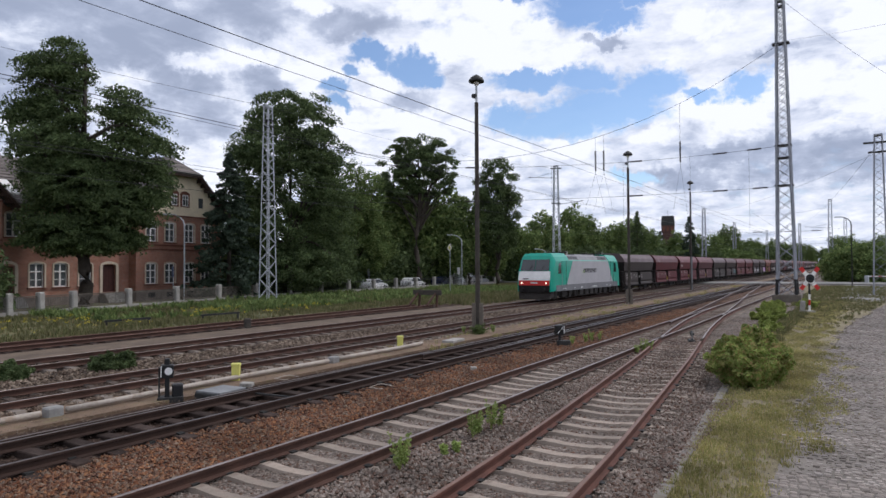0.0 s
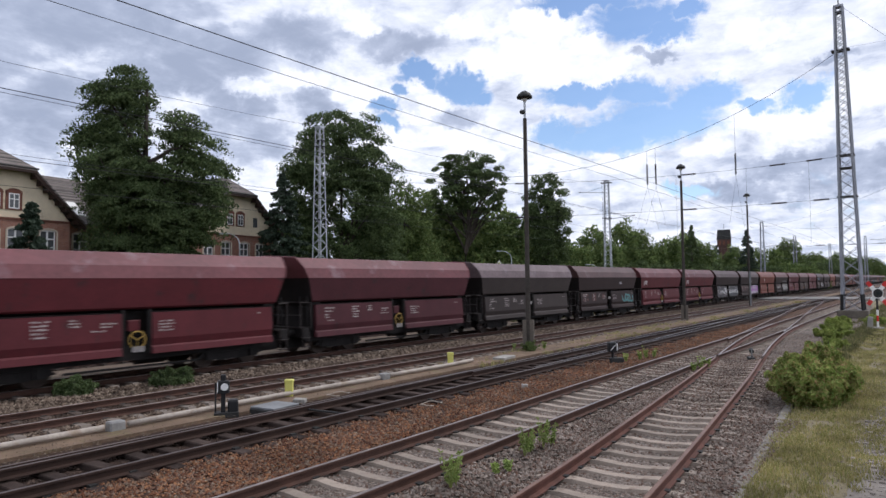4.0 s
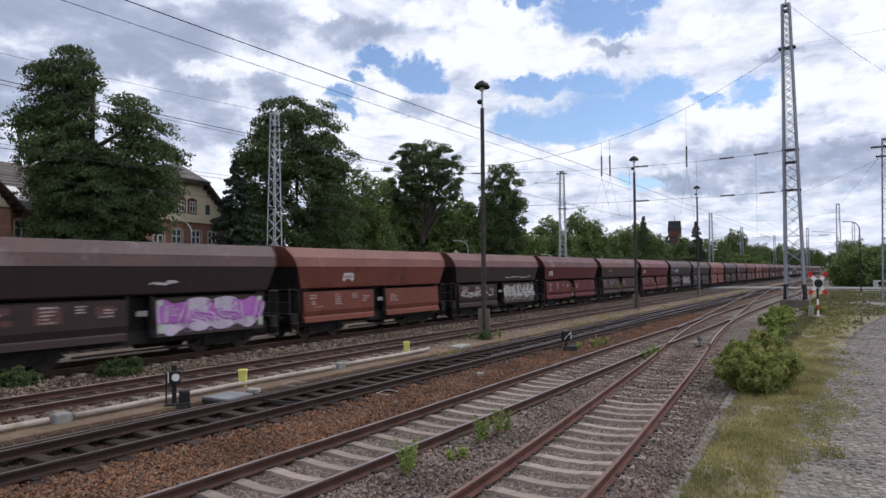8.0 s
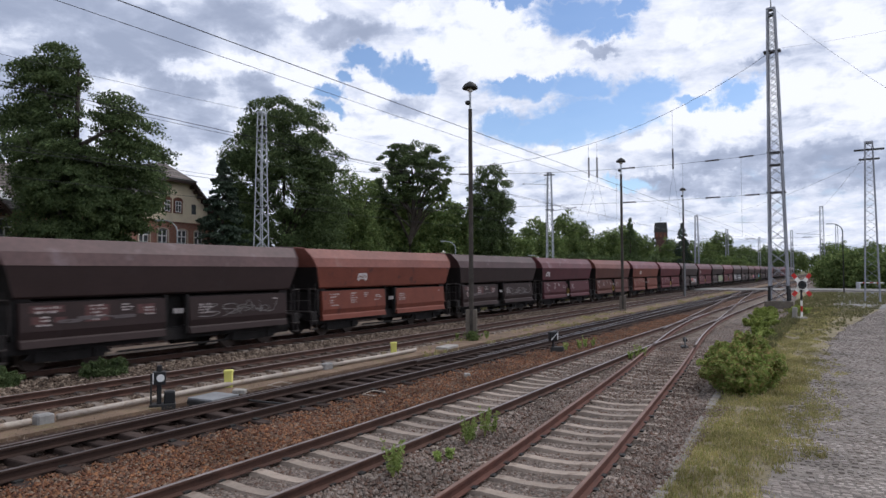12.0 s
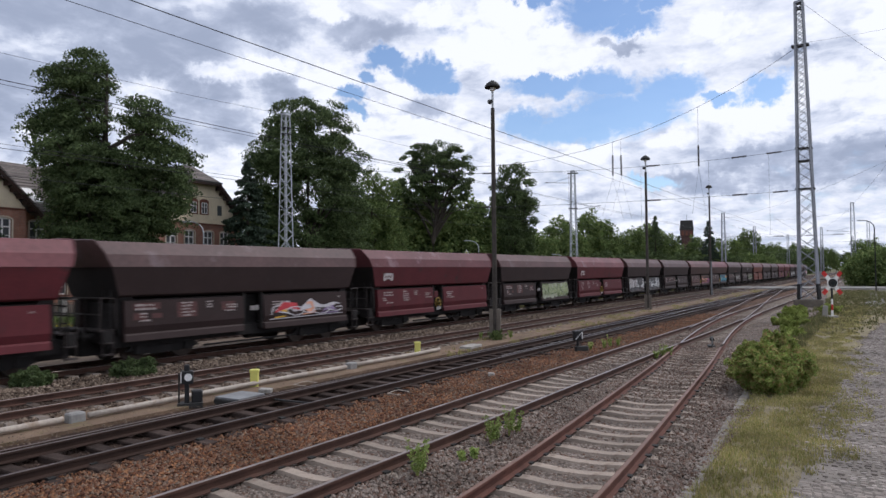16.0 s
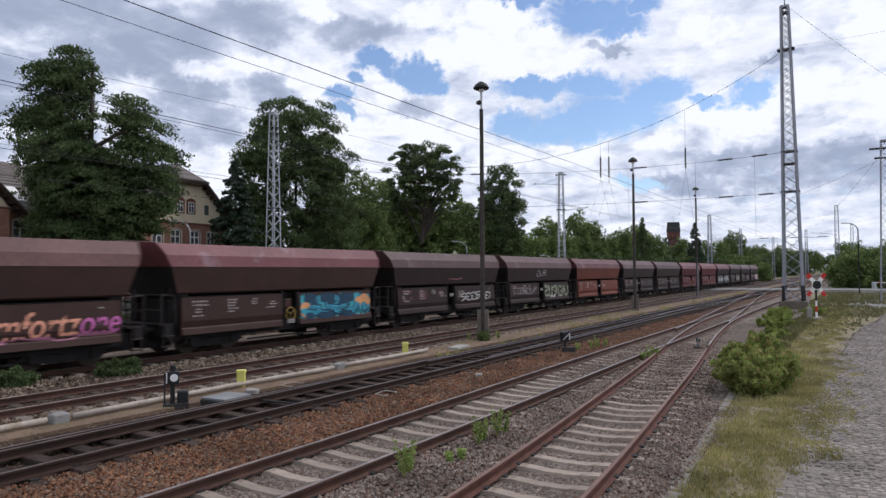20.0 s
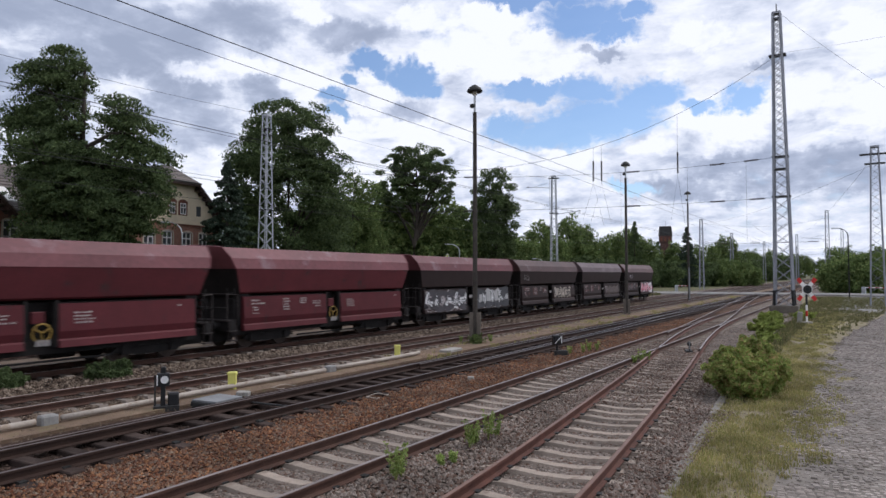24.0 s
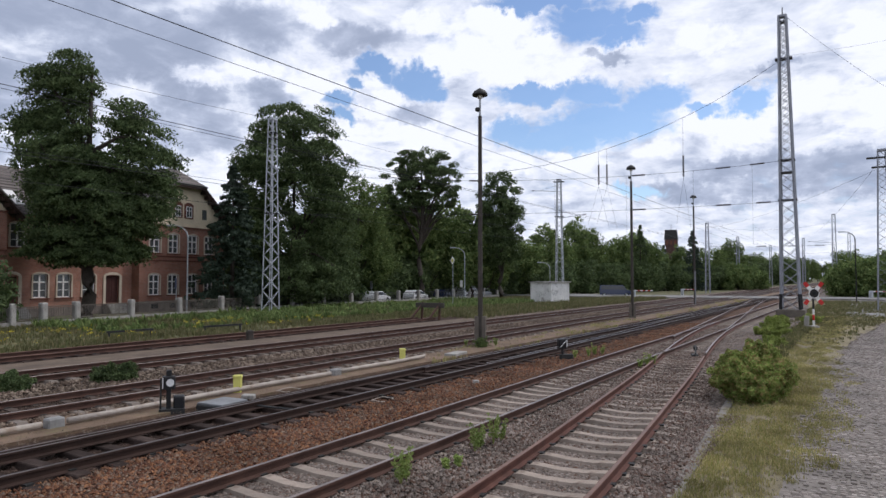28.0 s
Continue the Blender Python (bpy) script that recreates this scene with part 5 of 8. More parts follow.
        bo = part("bogie", b, M_LOCO_UNDER, w, m=pose(0, y, 0))
        for d in (-1.3, 1.3):
            part("wheelset", ms["wheelset"], None, bo, m=Matrix.Translation((0, d, 0.79)) @ Matrix.Diagonal((1, 1.27, 1.27, 1)))
    for s in (-1, 1):
        for x in (-0.87, 0.87):
            part("buffer", ms["buffer"], None, w, m=pose(x, s * (H - 0.02), 1.12, -90 * s, 0, 0))
    return w


LOCO = locomotive()


# ---- masts, lamps and wires ----
def at(az, dist, z=0.0):
    """A place at an angle left of the tracks' line and a distance from the camera's foot."""
    return (-dist * math.sin(radians(az)), dist * math.cos(radians(az)), z)


def lattice_mast(name, x, y, h, wb, wt, label, mat=M_GALV, spike=0.0, turn=0.0, foot=1.7, leg=0.045, arms=(), crossed=False, lean=0.0):
    near = math.hypot(x, y) < 100
    m = thing(name, label, "mast", pose(x, y, 0, 0, lean, turn), group="overhead line masts")

    def corner(sx, sy, z):
        w = (wb + (wt - wb) * z / h) / 2
        return Vector((sx * w, sy * w, z))
    for sx, sy in ((-1, -1), (1, -1), (1, 1), (-1, 1)):
        part("leg", Geo().bar(corner(sx, sy, -0.15), corner(sx, sy, h), leg * 2, leg * 2), mat, m)
    zs, z = [0.35], 0.35
    while z < h - 0.3:
        w = wb + (wt - wb) * z / h
        z += max(w * 0.8, 0.5)
        zs.append(min(z, h))
    for f, ((ax, ay), (bx, by)) in enumerate((((-1, -1), (1, -1)), ((1, -1), (1, 1)), ((1, 1), (-1, 1)), ((-1, 1), (-1, -1)))):
        g = Geo()
        for i, (a, b) in enumerate(zip(zs, zs[1:])):
            pair = [(corner(ax, ay, a), corner(bx, by, b)), (corner(bx, by, a), corner(ax, ay, b))]
            for p, q in pair if crossed else pair[(i + f) % 2:][:1]:
                if near:
                    part("brace", Geo().bar(p, q, leg * 1.5, 0.03), mat, m)
                else:
                    g.bar(p, q, leg * 1.8, 0.03)
        if not near:
            tagged(part("bracing", g, mat, m), kind="stuff")
    part("top_frame", Geo().box(-wt / 2 - 0.06, wt / 2 + 0.06, -wt / 2 - 0.06, wt / 2 + 0.06, h - 0.1, h + 0.06), mat, m)
    if spike:
        part("spike", Geo().rod((0, 0, h), (0, 0, h + spike), 0.05, 0.03, 6), M_DARKSTEEL, m, "slim dark mast top")
    if foot:
        g = Geo()
        part("footing", g.bevel_box(-wb / 2 - 0.35, wb / 2 + 0.35, -wb / 2 - 0.35, wb / 2 + 0.35, -0.3, 0.22 if foot < 2 else 0.55, 0.05), M_SOCKET, m, "weathered concrete footing block")
    for z, ln in arms:
        w = (wb + (wt - wb) * z / h) / 2
        part("crossarm", Geo().box(-w - ln, w + ln, -w - 0.02, w + 0.02, z - 0.045, z + 0.045), M_DARKSTEEL, m, "dark crossarm")
    return m


lattice_mast("lattice_mast", -41.85, 40.6, 16.4, 1.02, 0.48, "tall galvanised lattice mast standing in weeds", turn=8, foot=1.7, arms=((15.2, 0.12), (14.7, 0.08), (8.4, 0.06)))
mr = lattice_mast("lattice_mast", -4.6, 60.0, 24.1, 1.34, 0.52, "tall grey lattice mast on a concrete block", M_MAST, spike=0.75, foot=2.0, leg=0.068, crossed=True, lean=-0.45, arms=((9.2, 0.16), (11.4, 0.05), (12.4, 0.14), (20.6, 0.3), (23.6, 0.04)))
for sx, sy in ((-1, -1), (1, -1), (1, 1), (-1, 1)):
    part("leg_foot", Geo().bar((sx * 0.70, sy * 0.70, 0.5), (sx * 0.64, sy * 0.64, 1.75), 0.16, 0.16), M_BLACK, mr, "tarred leg foot")
for a, b in (((-1, -1), (1, -1)), ((1, -1), (1, 1))):
    part("foot_brace", Geo().bar((a[0] * 0.68, a[1] * 0.70, 0.55), (b[0] * 0.62, b[1] * 0.66, 1.6), 0.12, 0.03).bar((b[0] * 0.68, b[1] * 0.70, 0.55), (a[0] * 0.62, a[1] * 0.66, 1.6), 0.12, 0.03), M_BLACK, mr, "tarred cross brace")
lattice_mast("lattice_mast", -34.0, 85.0, 16.2, 0.98, 0.5, "galvanised lattice mast behind a small hut", turn=10, foot=0, arms=((15.9, 0.45), (11.2, 0.25)))
lattice_mast("lattice_mast", 2.07, 75.0, 15.0, 1.2, 0.6, "grey lattice mast beside the yard", M_MAST, foot=0, arms=((14.3, 0.9), (13.4, 0.5)))
for x, y, h in ((-27.0, 150.0, 14.6), (-27.8, 198, 14.2), (-3.9, 150, 15.3), (-14, 230, 15), (-26, 260, 14.5), (-8, 300, 15), (-2, 210, 15), (-20, 330, 15), (-1, 290, 15)):
    lattice_mast("lattice_mast", x, y, h, 0.9, 0.5, "distant grey lattice mast beside the line", M_MAST, foot=0, leg=0.05)


def yard_lamp(x, y, h, label, base_mat=None, base_h=1.3):
    m = thing("yard_lamp", label, "lamp post", pose(x, y, 0, 0, 0, 20), group="yard lamps")
    part("post", Geo().rod((0, 0, 0.1), (0, 0, h - 1.25), 0.115, 0.085, 10), M_POST, m, "dark round post")
    for sx in (-1, 1) if base_h < 2 else (0.3,):
        part("socket", Geo().bevel_box(sx * 0.16 - 0.09, sx * 0.16 + 0.09, -0.11, 0.11, -0.2, base_h, 0.02), base_mat or M_SOCKET, m, "concrete post socket")
    part("stem", Geo().rod((0, 0, h - 1.3), (0, 0, h - 0.25), 0.05, n=8), M_GALV, m, "pale bare stem under the shade")
    part("shade", Geo().turn([(0.06, 0.02), (0.34, 0.0), (0.36, 0.05), (0.27, 0.2), (0.12, 0.3), (0.05, 0.34)], 16, (0, 0, h - 0.33)), M_DARKSTEEL, m, "mushroom-shaped dark shade", True)
    part("bulb", Geo().turn([(0.05, -0.16), (0.12, -0.1), (0.12, 0.0), (0.05, 0.03)], 10, (0, 0, h - 0.33)), M_WHITE, m, "pale lamp bowl")
    part("loudspeaker", Geo().turn([(0.05, 0), (0.13, 0.05), (0.13, 0.16), (0.05, 0.2)], 10, (-0.1, 0, h - 1.05)), M_DARKSTEEL, m)
    return m


yard_lamp(-14.4, 26.6, 11.55, "tall dark yard lamp post with mushroom shade")
yard_lamp(-14.6, 51.05, 11.6, "dark yard lamp post in the sandy strip", base_h=1.1)
yard_lamp(-15.4, 77.9, 12.2, "slim yard lamp post with a pale foot", M_BOX, 3.8)


def wire(pts, r=0.016, label="dark overhead wire", sag=0.0, n=14):
    a, b = Vector(pts[0]), Vector(pts[1])
    ps = []
    for i in range(n + 1):
        k = i / n
        p = a.lerp(b, k)
        p.z -= 4 * sag * k * (1 - k)
        ps.append(p)
    o = part("overhead_wire", Geo().tube(ps, r * 0.56, 5), M_WIRE)
    return tagged(o, label, "wire", group="overhead wires")


def insulator(p, d, ln=0.9, r=0.085, name="insulator"):
    """A string of glazed discs round a wire at p, along d."""
    g = Geo()
    q = Vector(d).to_track_quat("Z", "Y")
    n = max(4, int(ln / 0.12))
    prof = []
    for i in range(n):
        z = -ln / 2 + ln * i / n
        prof += [(0.035, z), (r, z + ln / n * 0.35), (r, z + ln / n * 0.55), (0.035, z + ln / n * 0.9)]
    rings = [[Vector(p) + q @ Vector((rr * math.cos(2 * math.pi * i / 8), rr * math.sin(2 * math.pi * i / 8), z)) for i in range(8)] for rr, z in prof]
    return tagged(part(name, g.loft(rings), M_INSUL), "dark ribbed insulator hanging in the wires", "insulator", group="insulators")


def line_along(x, z, y0, y1, span=62, sag=0.5, r=0.018):
    """One long wire along the track that sags between its supports."""
    pts, n = [], int((y1 - y0) / span) + 1
    for k in range(n):
        for i in range(8):
            u = i / 8
            pts.append((x, y0 + span * (k + u), z - 4 * sag * u * (1 - u)))
    pts.append((x, y0 + span * n, z))
    tagged(part("line_wire", Geo().tube(pts, r * 0.56, 5), M_WIRE), "long dark overhead wire above the track", "wire", group="overhead wires")


line_along(-15.9, 10.06, -20, 340, sag=0.06, r=0.026)
line_along(-15.9, 9.53, -20, 280, sag=0.08, r=0.016)
line_along(-21.0, 8.65, -20, 220, sag=0.05, r=0.022)
line_along(-20.9, 8.55, -20, 220, sag=0.1, r=0.014)
line_along(-15.9, 5.75, -20, 340, sag=0.0, r=0.012)
line_along(-21.0, 5.85, -20, 340, sag=0.0, r=0.012)
line_along(-21.0, 7.25, -20, 340, sag=0.5, r=0.012)
line_along(-11.2, 5.8, 55, 340, sag=0.0, r=0.012)
line_along(-11.2, 7.2, 55, 340, sag=0.4, r=0.012)
line_along(-7.1, 5.8, 60, 340, sag=0.0, r=0.012)
line_along(-7.1, 7.2, 60, 340, sag=0.4, r=0.012)
# cross-span between the two masts
RM, LM = Vector((-4.9, 60.0, 0)), Vector((-41.6, 40.8, 0))


def span_pt(k, zr, zl, sag):
    p = RM.lerp(LM, k)
    return (p.x, p.y, zr + (zl - zr) * k - 4 * sag * k * (1 - k))


def span(zr, zl, sag, r=0.016, ins=()):
    pts = [span_pt(i / 24, zr, zl, sag) for i in range(25)]
    tagged(part("cross_span_wire", Geo().tube(pts, r * 0.6, 5), M_WIRE), "dark cross-span wire between two lattice masts", "wire", group="overhead wires")
    for k in ins:
        a, b = Vector(span_pt(k - 0.01, zr, zl, sag)), Vector(span_pt(k + 0.01, zr, zl, sag))
        insulator(a.lerp(b, 0.5), b - a, 1.15, 0.08)


span(20.6, 14.7, 5.7, 0.026)
span(12.4, 12.0, 1.2, 0.022, (0.05, 0.115, 0.277, 0.594))
span(9.15, 8.4, 0.5, 0.022, (0.04, 0.115, 0.277, 0.594))
for k, zt, zb in ((0.19, 12.9, 11.2), (0.337, 12.25, 10.6), (0.353, 12.25, 10.6)):
    a, b = span_pt(k, 20.6, 14.7, 5.7), span_pt(k, 12.4, 12.0, 1.2)
    wire([a, (b[0], b[1], min(b[2], zb) - 0.3)], 0.018, "dark dropper wire of the cross-span", n=1)
    insulator((a[0], a[1], (zt + zb) / 2), (0, 0, 1), zt - zb, 0.085)
    for d in (-2.6, 2.6):
        wire([(b[0], b[1], zb - 0.2), (b[0], b[1] + d, 7.2)], 0.012, "thin dark hanger wire of the overhead line", n=1)
wire([(-4.8, 60, 24.3), (9.5, 75, 15.0)], 0.02, "dark guy wire between masts", 0.6)
wire([(-4.6, 60, 20.8), (14, 40, 16.0)], 0.012, "dark span wire to the yard side", 0.4)
wire([(2.07, 75, 14.2), (-14, 230, 15.0)], 0.02, "distant dark overhead wire", 1.6)
wire([(2.07, 75, 13.4), (-27, 150, 13.6)], 0.02, "distant dark cross-span wire", 1.0)
wire([(-27, 150, 13.9), (-3.9, 150, 13.9)], 0.022, "distant dark cross-span wire", 1.2)
wire([(-27, 150, 9.5), (-3.9, 150, 9.5)], 0.022, "distant dark cross-span wire", 0.2)
wire([(-27, 150, 8.0), (-3.9, 150, 8.0)], 0.022, "distant dark cross-span wire", 0.2)
wire([(-27.8, 198, 12.5), (-2, 210, 12.5)], 0.025, "distant dark cross-span wire", 0.9)
wire([(-27.8, 198, 8.5), (-2, 210, 8.5)], 0.025, "distant dark cross-span wire", 0.2)
for k in (0.2, 0.45, 0.7, 0.9):
    insulator((-27 + 23 * k, 150, 9.4), (1, 0, 0), 1.8, 0.09)
wire([(-34, 85, 15.9), (-41.85, 40.6, 16.4)], 0.018, "dark feeder wire between masts", 0.8)
wire([(-41.85, 40.6, 16.4), (-41.0, -16.0, 16.2)], 0.022, "dark feeder wire between masts", 0.75)
for x in (-7.1, -11.2, -15.9, -21.0):
    k = (-4.9 - x) / 36.7
    a = span_pt(k, 12.4, 12.0, 1.2)
    wire([(x, a[1], a[2]), (x, a[1], 5.7)], 0.014, "thin dark hanger of the contact wire", n=1)
# side arms of the lineside masts
for (x, y, z), ln, sx in (((-34.0, 85.0, 11.0), 3.4, 1), ((-34.0, 85.0, 14.6), 3.6, -1), ((-27.0, 150, 9.5), 4.5, 1), ((-3.9, 150, 9.8), 4.0, -1)):
    a = thing("bracket_arm", "slim grey bracket arm fixed to a mast", "bracket", pose(x, y, z), group="bracket arms")
    part("tube", Geo().rod((0, 0, 0), (sx * ln, 0, 0.35), 0.04, n=6), M_MAST, a)
    part("stay", Geo().rod((0, 0, 0.9), (sx * ln * 0.8, 0, 0.3), 0.02, n=5), M_MAST, a)
    part("end_insulator", Geo().rod((sx * ln, 0, 0.35), (sx * (ln + 0.35), 0, 0.36), 0.06, n=6), M_INSUL, a)


# ---- plants ----
M_LEAF_DARK = island_material("dark lime leaves", [(0.047, 0.07, 0.032), (0.09, 0.127, 0.051), (0.148, 0.19, 0.08)], 0.8, 0.3, spec=0.15)
M_LEAF_MID = island_material("mid green leaves", [(0.072, 0.11, 0.038), (0.13, 0.182, 0.06), (0.215, 0.262, 0.092)], 0.8, 0.32, spec=0.15)
M_LEAF_LIGHT = island_material("light green leaves", [(0.132, 0.183, 0.04), (0.228, 0.285, 0.07), (0.351, 0.381, 0.118), (0.176, 0.238, 0.055)], 0.75, 0.3, spec=0.2)
M_LEAF_BUSH = island_material("olive bush leaves with reddish tips", [(0.14, 0.20, 0.05), (0.22, 0.29, 0.075), (0.33, 0.38, 0.12), (0.31, 0.22, 0.10), (0.18, 0.25, 0.065)], 0.75, 0.42, spec=0.2)
M_NEEDLE = island_material("dark spruce needles", [(0.02, 0.035, 0.021), (0.037, 0.058, 0.036), (0.06, 0.084, 0.053)], 0.7, 0.08)
M_GRASS = island_material("meadow grass blades", [(0.08, 0.09, 0.034), (0.122, 0.128, 0.048), (0.2, 0.172, 0.09), (0.1, 0.106, 0.04)], 0.7, 0.3)
M_DRYGRASS = island_material("short dry grass", [(0.19, 0.2, 0.065), (0.33, 0.29, 0.11), (0.44, 0.37, 0.2), (0.21, 0.23, 0.07), (0.32, 0.255, 0.15)], 0.8, 0.25, spec=0.1)
M_FLOWER = island_material("small yellow flowers", [(0.440, 0.360, 0.024), (0.520, 0.440, 0.048)], 0.6, 0.2)
M_BARK = material("grey-brown bark", (0.055, 0.045, 0.036), 0.9, var=0.3, scale=2, fine=16, bump=0.5)


def leaf_mesh(name, centers, radii, per, size, mat, seed, flat=0.0, droop=0.0, bough=0.0):
    """Clumps of small bent leaves. centers: clump middles; radii: clump sizes."""
    r = np.random.RandomState(seed)
    C = np.repeat(np.asarray(centers, float), per, axis=0)
    R = np.repeat(np.asarray(radii, float), per)[:, None]
    n = len(C)
    d = r.normal(size=(n, 3))
    d /= np.linalg.norm(d, axis=1)[:, None]
    d[:, 2] *= (1 - flat)
    P = C + d * R * (r.uniform(0.35, 1.0, (n, 1)) ** 0.6)
    if bough:
        # stretched away from the trunk, hanging lower at the tips
        o = C[:, :2] / (np.linalg.norm(C[:, :2], axis=1)[:, None] + 0.3)
        q = P - C
        run = (q[:, :2] * o).sum(1)
        P[:, :2] += o * (run * bough)[:, None]
        P[:, 2] -= 0.32 * run * (1 + bough)
    P[:, 2] -= droop * r.uniform(0, 1, n) ** 2
    nrm = d * 0.7 + r.normal(size=(n, 3)) * 0.7
    nrm /= np.linalg.norm(nrm, axis=1)[:, None]
    u = np.cross(nrm, r.normal(size=(n, 3)))
    u /= np.linalg.norm(u, axis=1)[:, None]
    v = np.cross(nrm, u)
    s = size * r.uniform(0.6, 1.3, (n, 1))
    V = np.stack([P - u * s, P + v * s * 0.55 + nrm * s * 0.15, P + u * s, P - v * s * 0.55 + nrm * s * 0.15], axis=1).reshape(-1, 3)
    F = np.arange(n * 4).reshape(-1, 4)
    me = bpy.data.meshes.new(name)
    me.from_pydata(V.tolist(), [], F.tolist())
    me.materials.append(mat)
    return me


def crown_points(lobes, n, seed, shell=0.45, stretch=None):
    """Clump centres spread through ellipsoid lobes (x, y, z, rx, ry, rz), most of them near the skin."""
    r = random.Random(seed)
    vol = [rx * ry * rz for *_, rx, ry, rz in lobes]
    out = []
    while len(out) < n:
        x, y, z, rx, ry, rz = r.choices(lobes, vol)[0]
        d = Vector((r.gauss(0, 1), r.gauss(0, 1), r.gauss(0, 1))).normalized()
        k = shell + (1 - shell) * r.random() ** 0.5
        k *= 0.9 + 0.22 * noise.noise(Vector((x + d.x * 2.3, y + d.y * 2.3, z + d.z * 2.3)))
        out.append((x + d.x * rx * k, y + d.y * ry * k, z + d.z * rz * k))
    return out


def broad_tree(lobes, clumps, per, size, mat, seed, trunk_r, trunk_h, label, m, name="tree", clump_r=(0.7, 1.3), limbs=9, group="trees beside the line", shell=0.45, flat=0.0, droop=0.0, bough=0.0):
    t = thing(name, label, "tree", m, group=group)
    r = random.Random(seed)
    top = max(z for _, _, z, *_ in lobes)
    pts = crown_points(lobes, clumps, seed, shell)
    g = Geo()
    n = 6
    spine = [(0.25 * math.sin(i * 1.3 + seed) * (i > 0), 0.25 * math.cos(i * 1.7 + seed) * (i > 0), trunk_h * i / n) for i in range(n + 1)]
    spine += [(spine[-1][0] * 1.2, spine[-1][1] * 1.2, (trunk_h + top) / 2 + 0.1), (0, 0, top)]
    rad = [trunk_r * 1.35] + [trunk_r * (1 - 0.06 * i) for i in range(1, n + 1)] + [trunk_r * 0.4, trunk_r * 0.12]
    g.tube(spine, rad, 9)
    part("trunk", g, M_BARK, t, "tapered grey-brown trunk", True)
    far = sorted(pts, key=lambda p: -(p[0] ** 2 + p[1] ** 2))[: max(20, len(pts) // 3)]
    for i in range(limbs):
        e = Vector(r.choice(far))
        a = Vector(spine[min(len(spine) - 2, n - 2 + i % 4)])
        mid = a.lerp(e, 0.5) + Vector((0, 0, 0.6))
        part("limb", Geo().tube([a, mid, e], [trunk_r * 0.38, trunk_r * 0.22, trunk_r * 0.06], 6), M_BARK, t)
    radii = [r.uniform(*clump_r) for _ in pts]
    part("crown", leaf_mesh("crown", pts, radii, per, size, mat, seed, flat, droop, bough), None, t, "dense leafy crown with gaps")
    return t


def conifer(h, rad, seed, label, m, mat=M_NEEDLE, per=30, name="spruce"):
    t = thing(name, label, "tree", m, group="conifers")
    r = random.Random(seed)
    part("trunk", Geo().rod((0, 0, -0.1), (0, 0, h * 0.97), 0.018 * h, 0.02, 7), M_BARK, t)
    pts, rs = [], []
    z = h * 0.08
    while z < h:
        k = 1 - z / h
        R = rad * k ** 0.85 + 0.12
        nb = max(3, int(7 * k + 4))
        for i in range(nb):
            a = r.uniform(0, 6.28)
            ln = R * r.uniform(0.7, 1.1)
            for q in (0.45, 0.75, 1.0):
                pts.append((math.cos(a) * ln * q, math.sin(a) * ln * q, z - ln * q * 0.28))
                rs.append((0.16 + 0.10 * R) * (1.25 - 0.4 * q))
        z += 0.3 + 0.35 * k
    part("crown", leaf_mesh("crown", pts, rs, per, 0.17, mat, seed, 0.45), None, t, "layered drooping boughs")
    return t


# the frame of a tree seen across the tracks: local x runs across the view
def facing(az, dist):
    x, y, _ = at(az, dist)
    return pose(x, y, -0.1, 0, 0, 31.6)


broad_tree([(-2.1, 0, 19.4, 1.9, 1.8, 1.1), (-3.3, 0, 18.7, 1.6, 1.6, 1.1), (-0.7, 0, 18.2, 1.2, 1.2, 1.4), (-2.2, 0, 17.2, 2.3, 2.2, 1.5), (-5.4, 0, 15.0, 1.4, 1.3, 1.0), (-3.7, 0, 15.4, 1.9, 1.8, 1.2), (-1.5, 0, 15.0, 2.0, 1.9, 1.7), (-4.1, 0, 13.7, 2.2, 2.1, 0.9), (3.1, 0, 16.0, 1.5, 1.4, 1.0), (2.5, 0, 14.6, 1.4, 1.3, 1.3), (4.0, 0, 13.9, 1.7, 1.7, 1.7), (4.8, 0, 11.8, 2.0, 1.9, 1.7), (4.9, 0, 9.6, 1.9, 1.9, 1.7), (2.5, 0, 11.8, 2.0, 1.9, 1.7), (-2.0, 0, 12.2, 3.5, 3.4, 1.7), (-2.5, 0, 10.1, 2.4, 2.3, 2.0), (-0.2, 0, 9.6, 3.5, 3.4, 2.3), (-2.5, 0, 7.3, 2.2, 2.1, 2.0), (2.5, 0, 8.1, 3.1, 3.0, 2.2), (-0.7, 0, 5.8, 3.8, 3.7, 1.7), (4.7, 0, 7.7, 1.7, 1.6, 1.4), (1.5, 0, 5.4, 2.9, 2.8, 1.3), (-2.0, 0, 5.1, 1.7, 1.7, 1.0)], 1250, 120, 0.115, M_LEAF_DARK, 11, 0.55, 5.5, "large dark green lime tree before the brick house", facing(59.3, 58), limbs=26, clump_r=(0.5, 0.95), shell=0.5, flat=0.72, droop=0.3, bough=0.8)
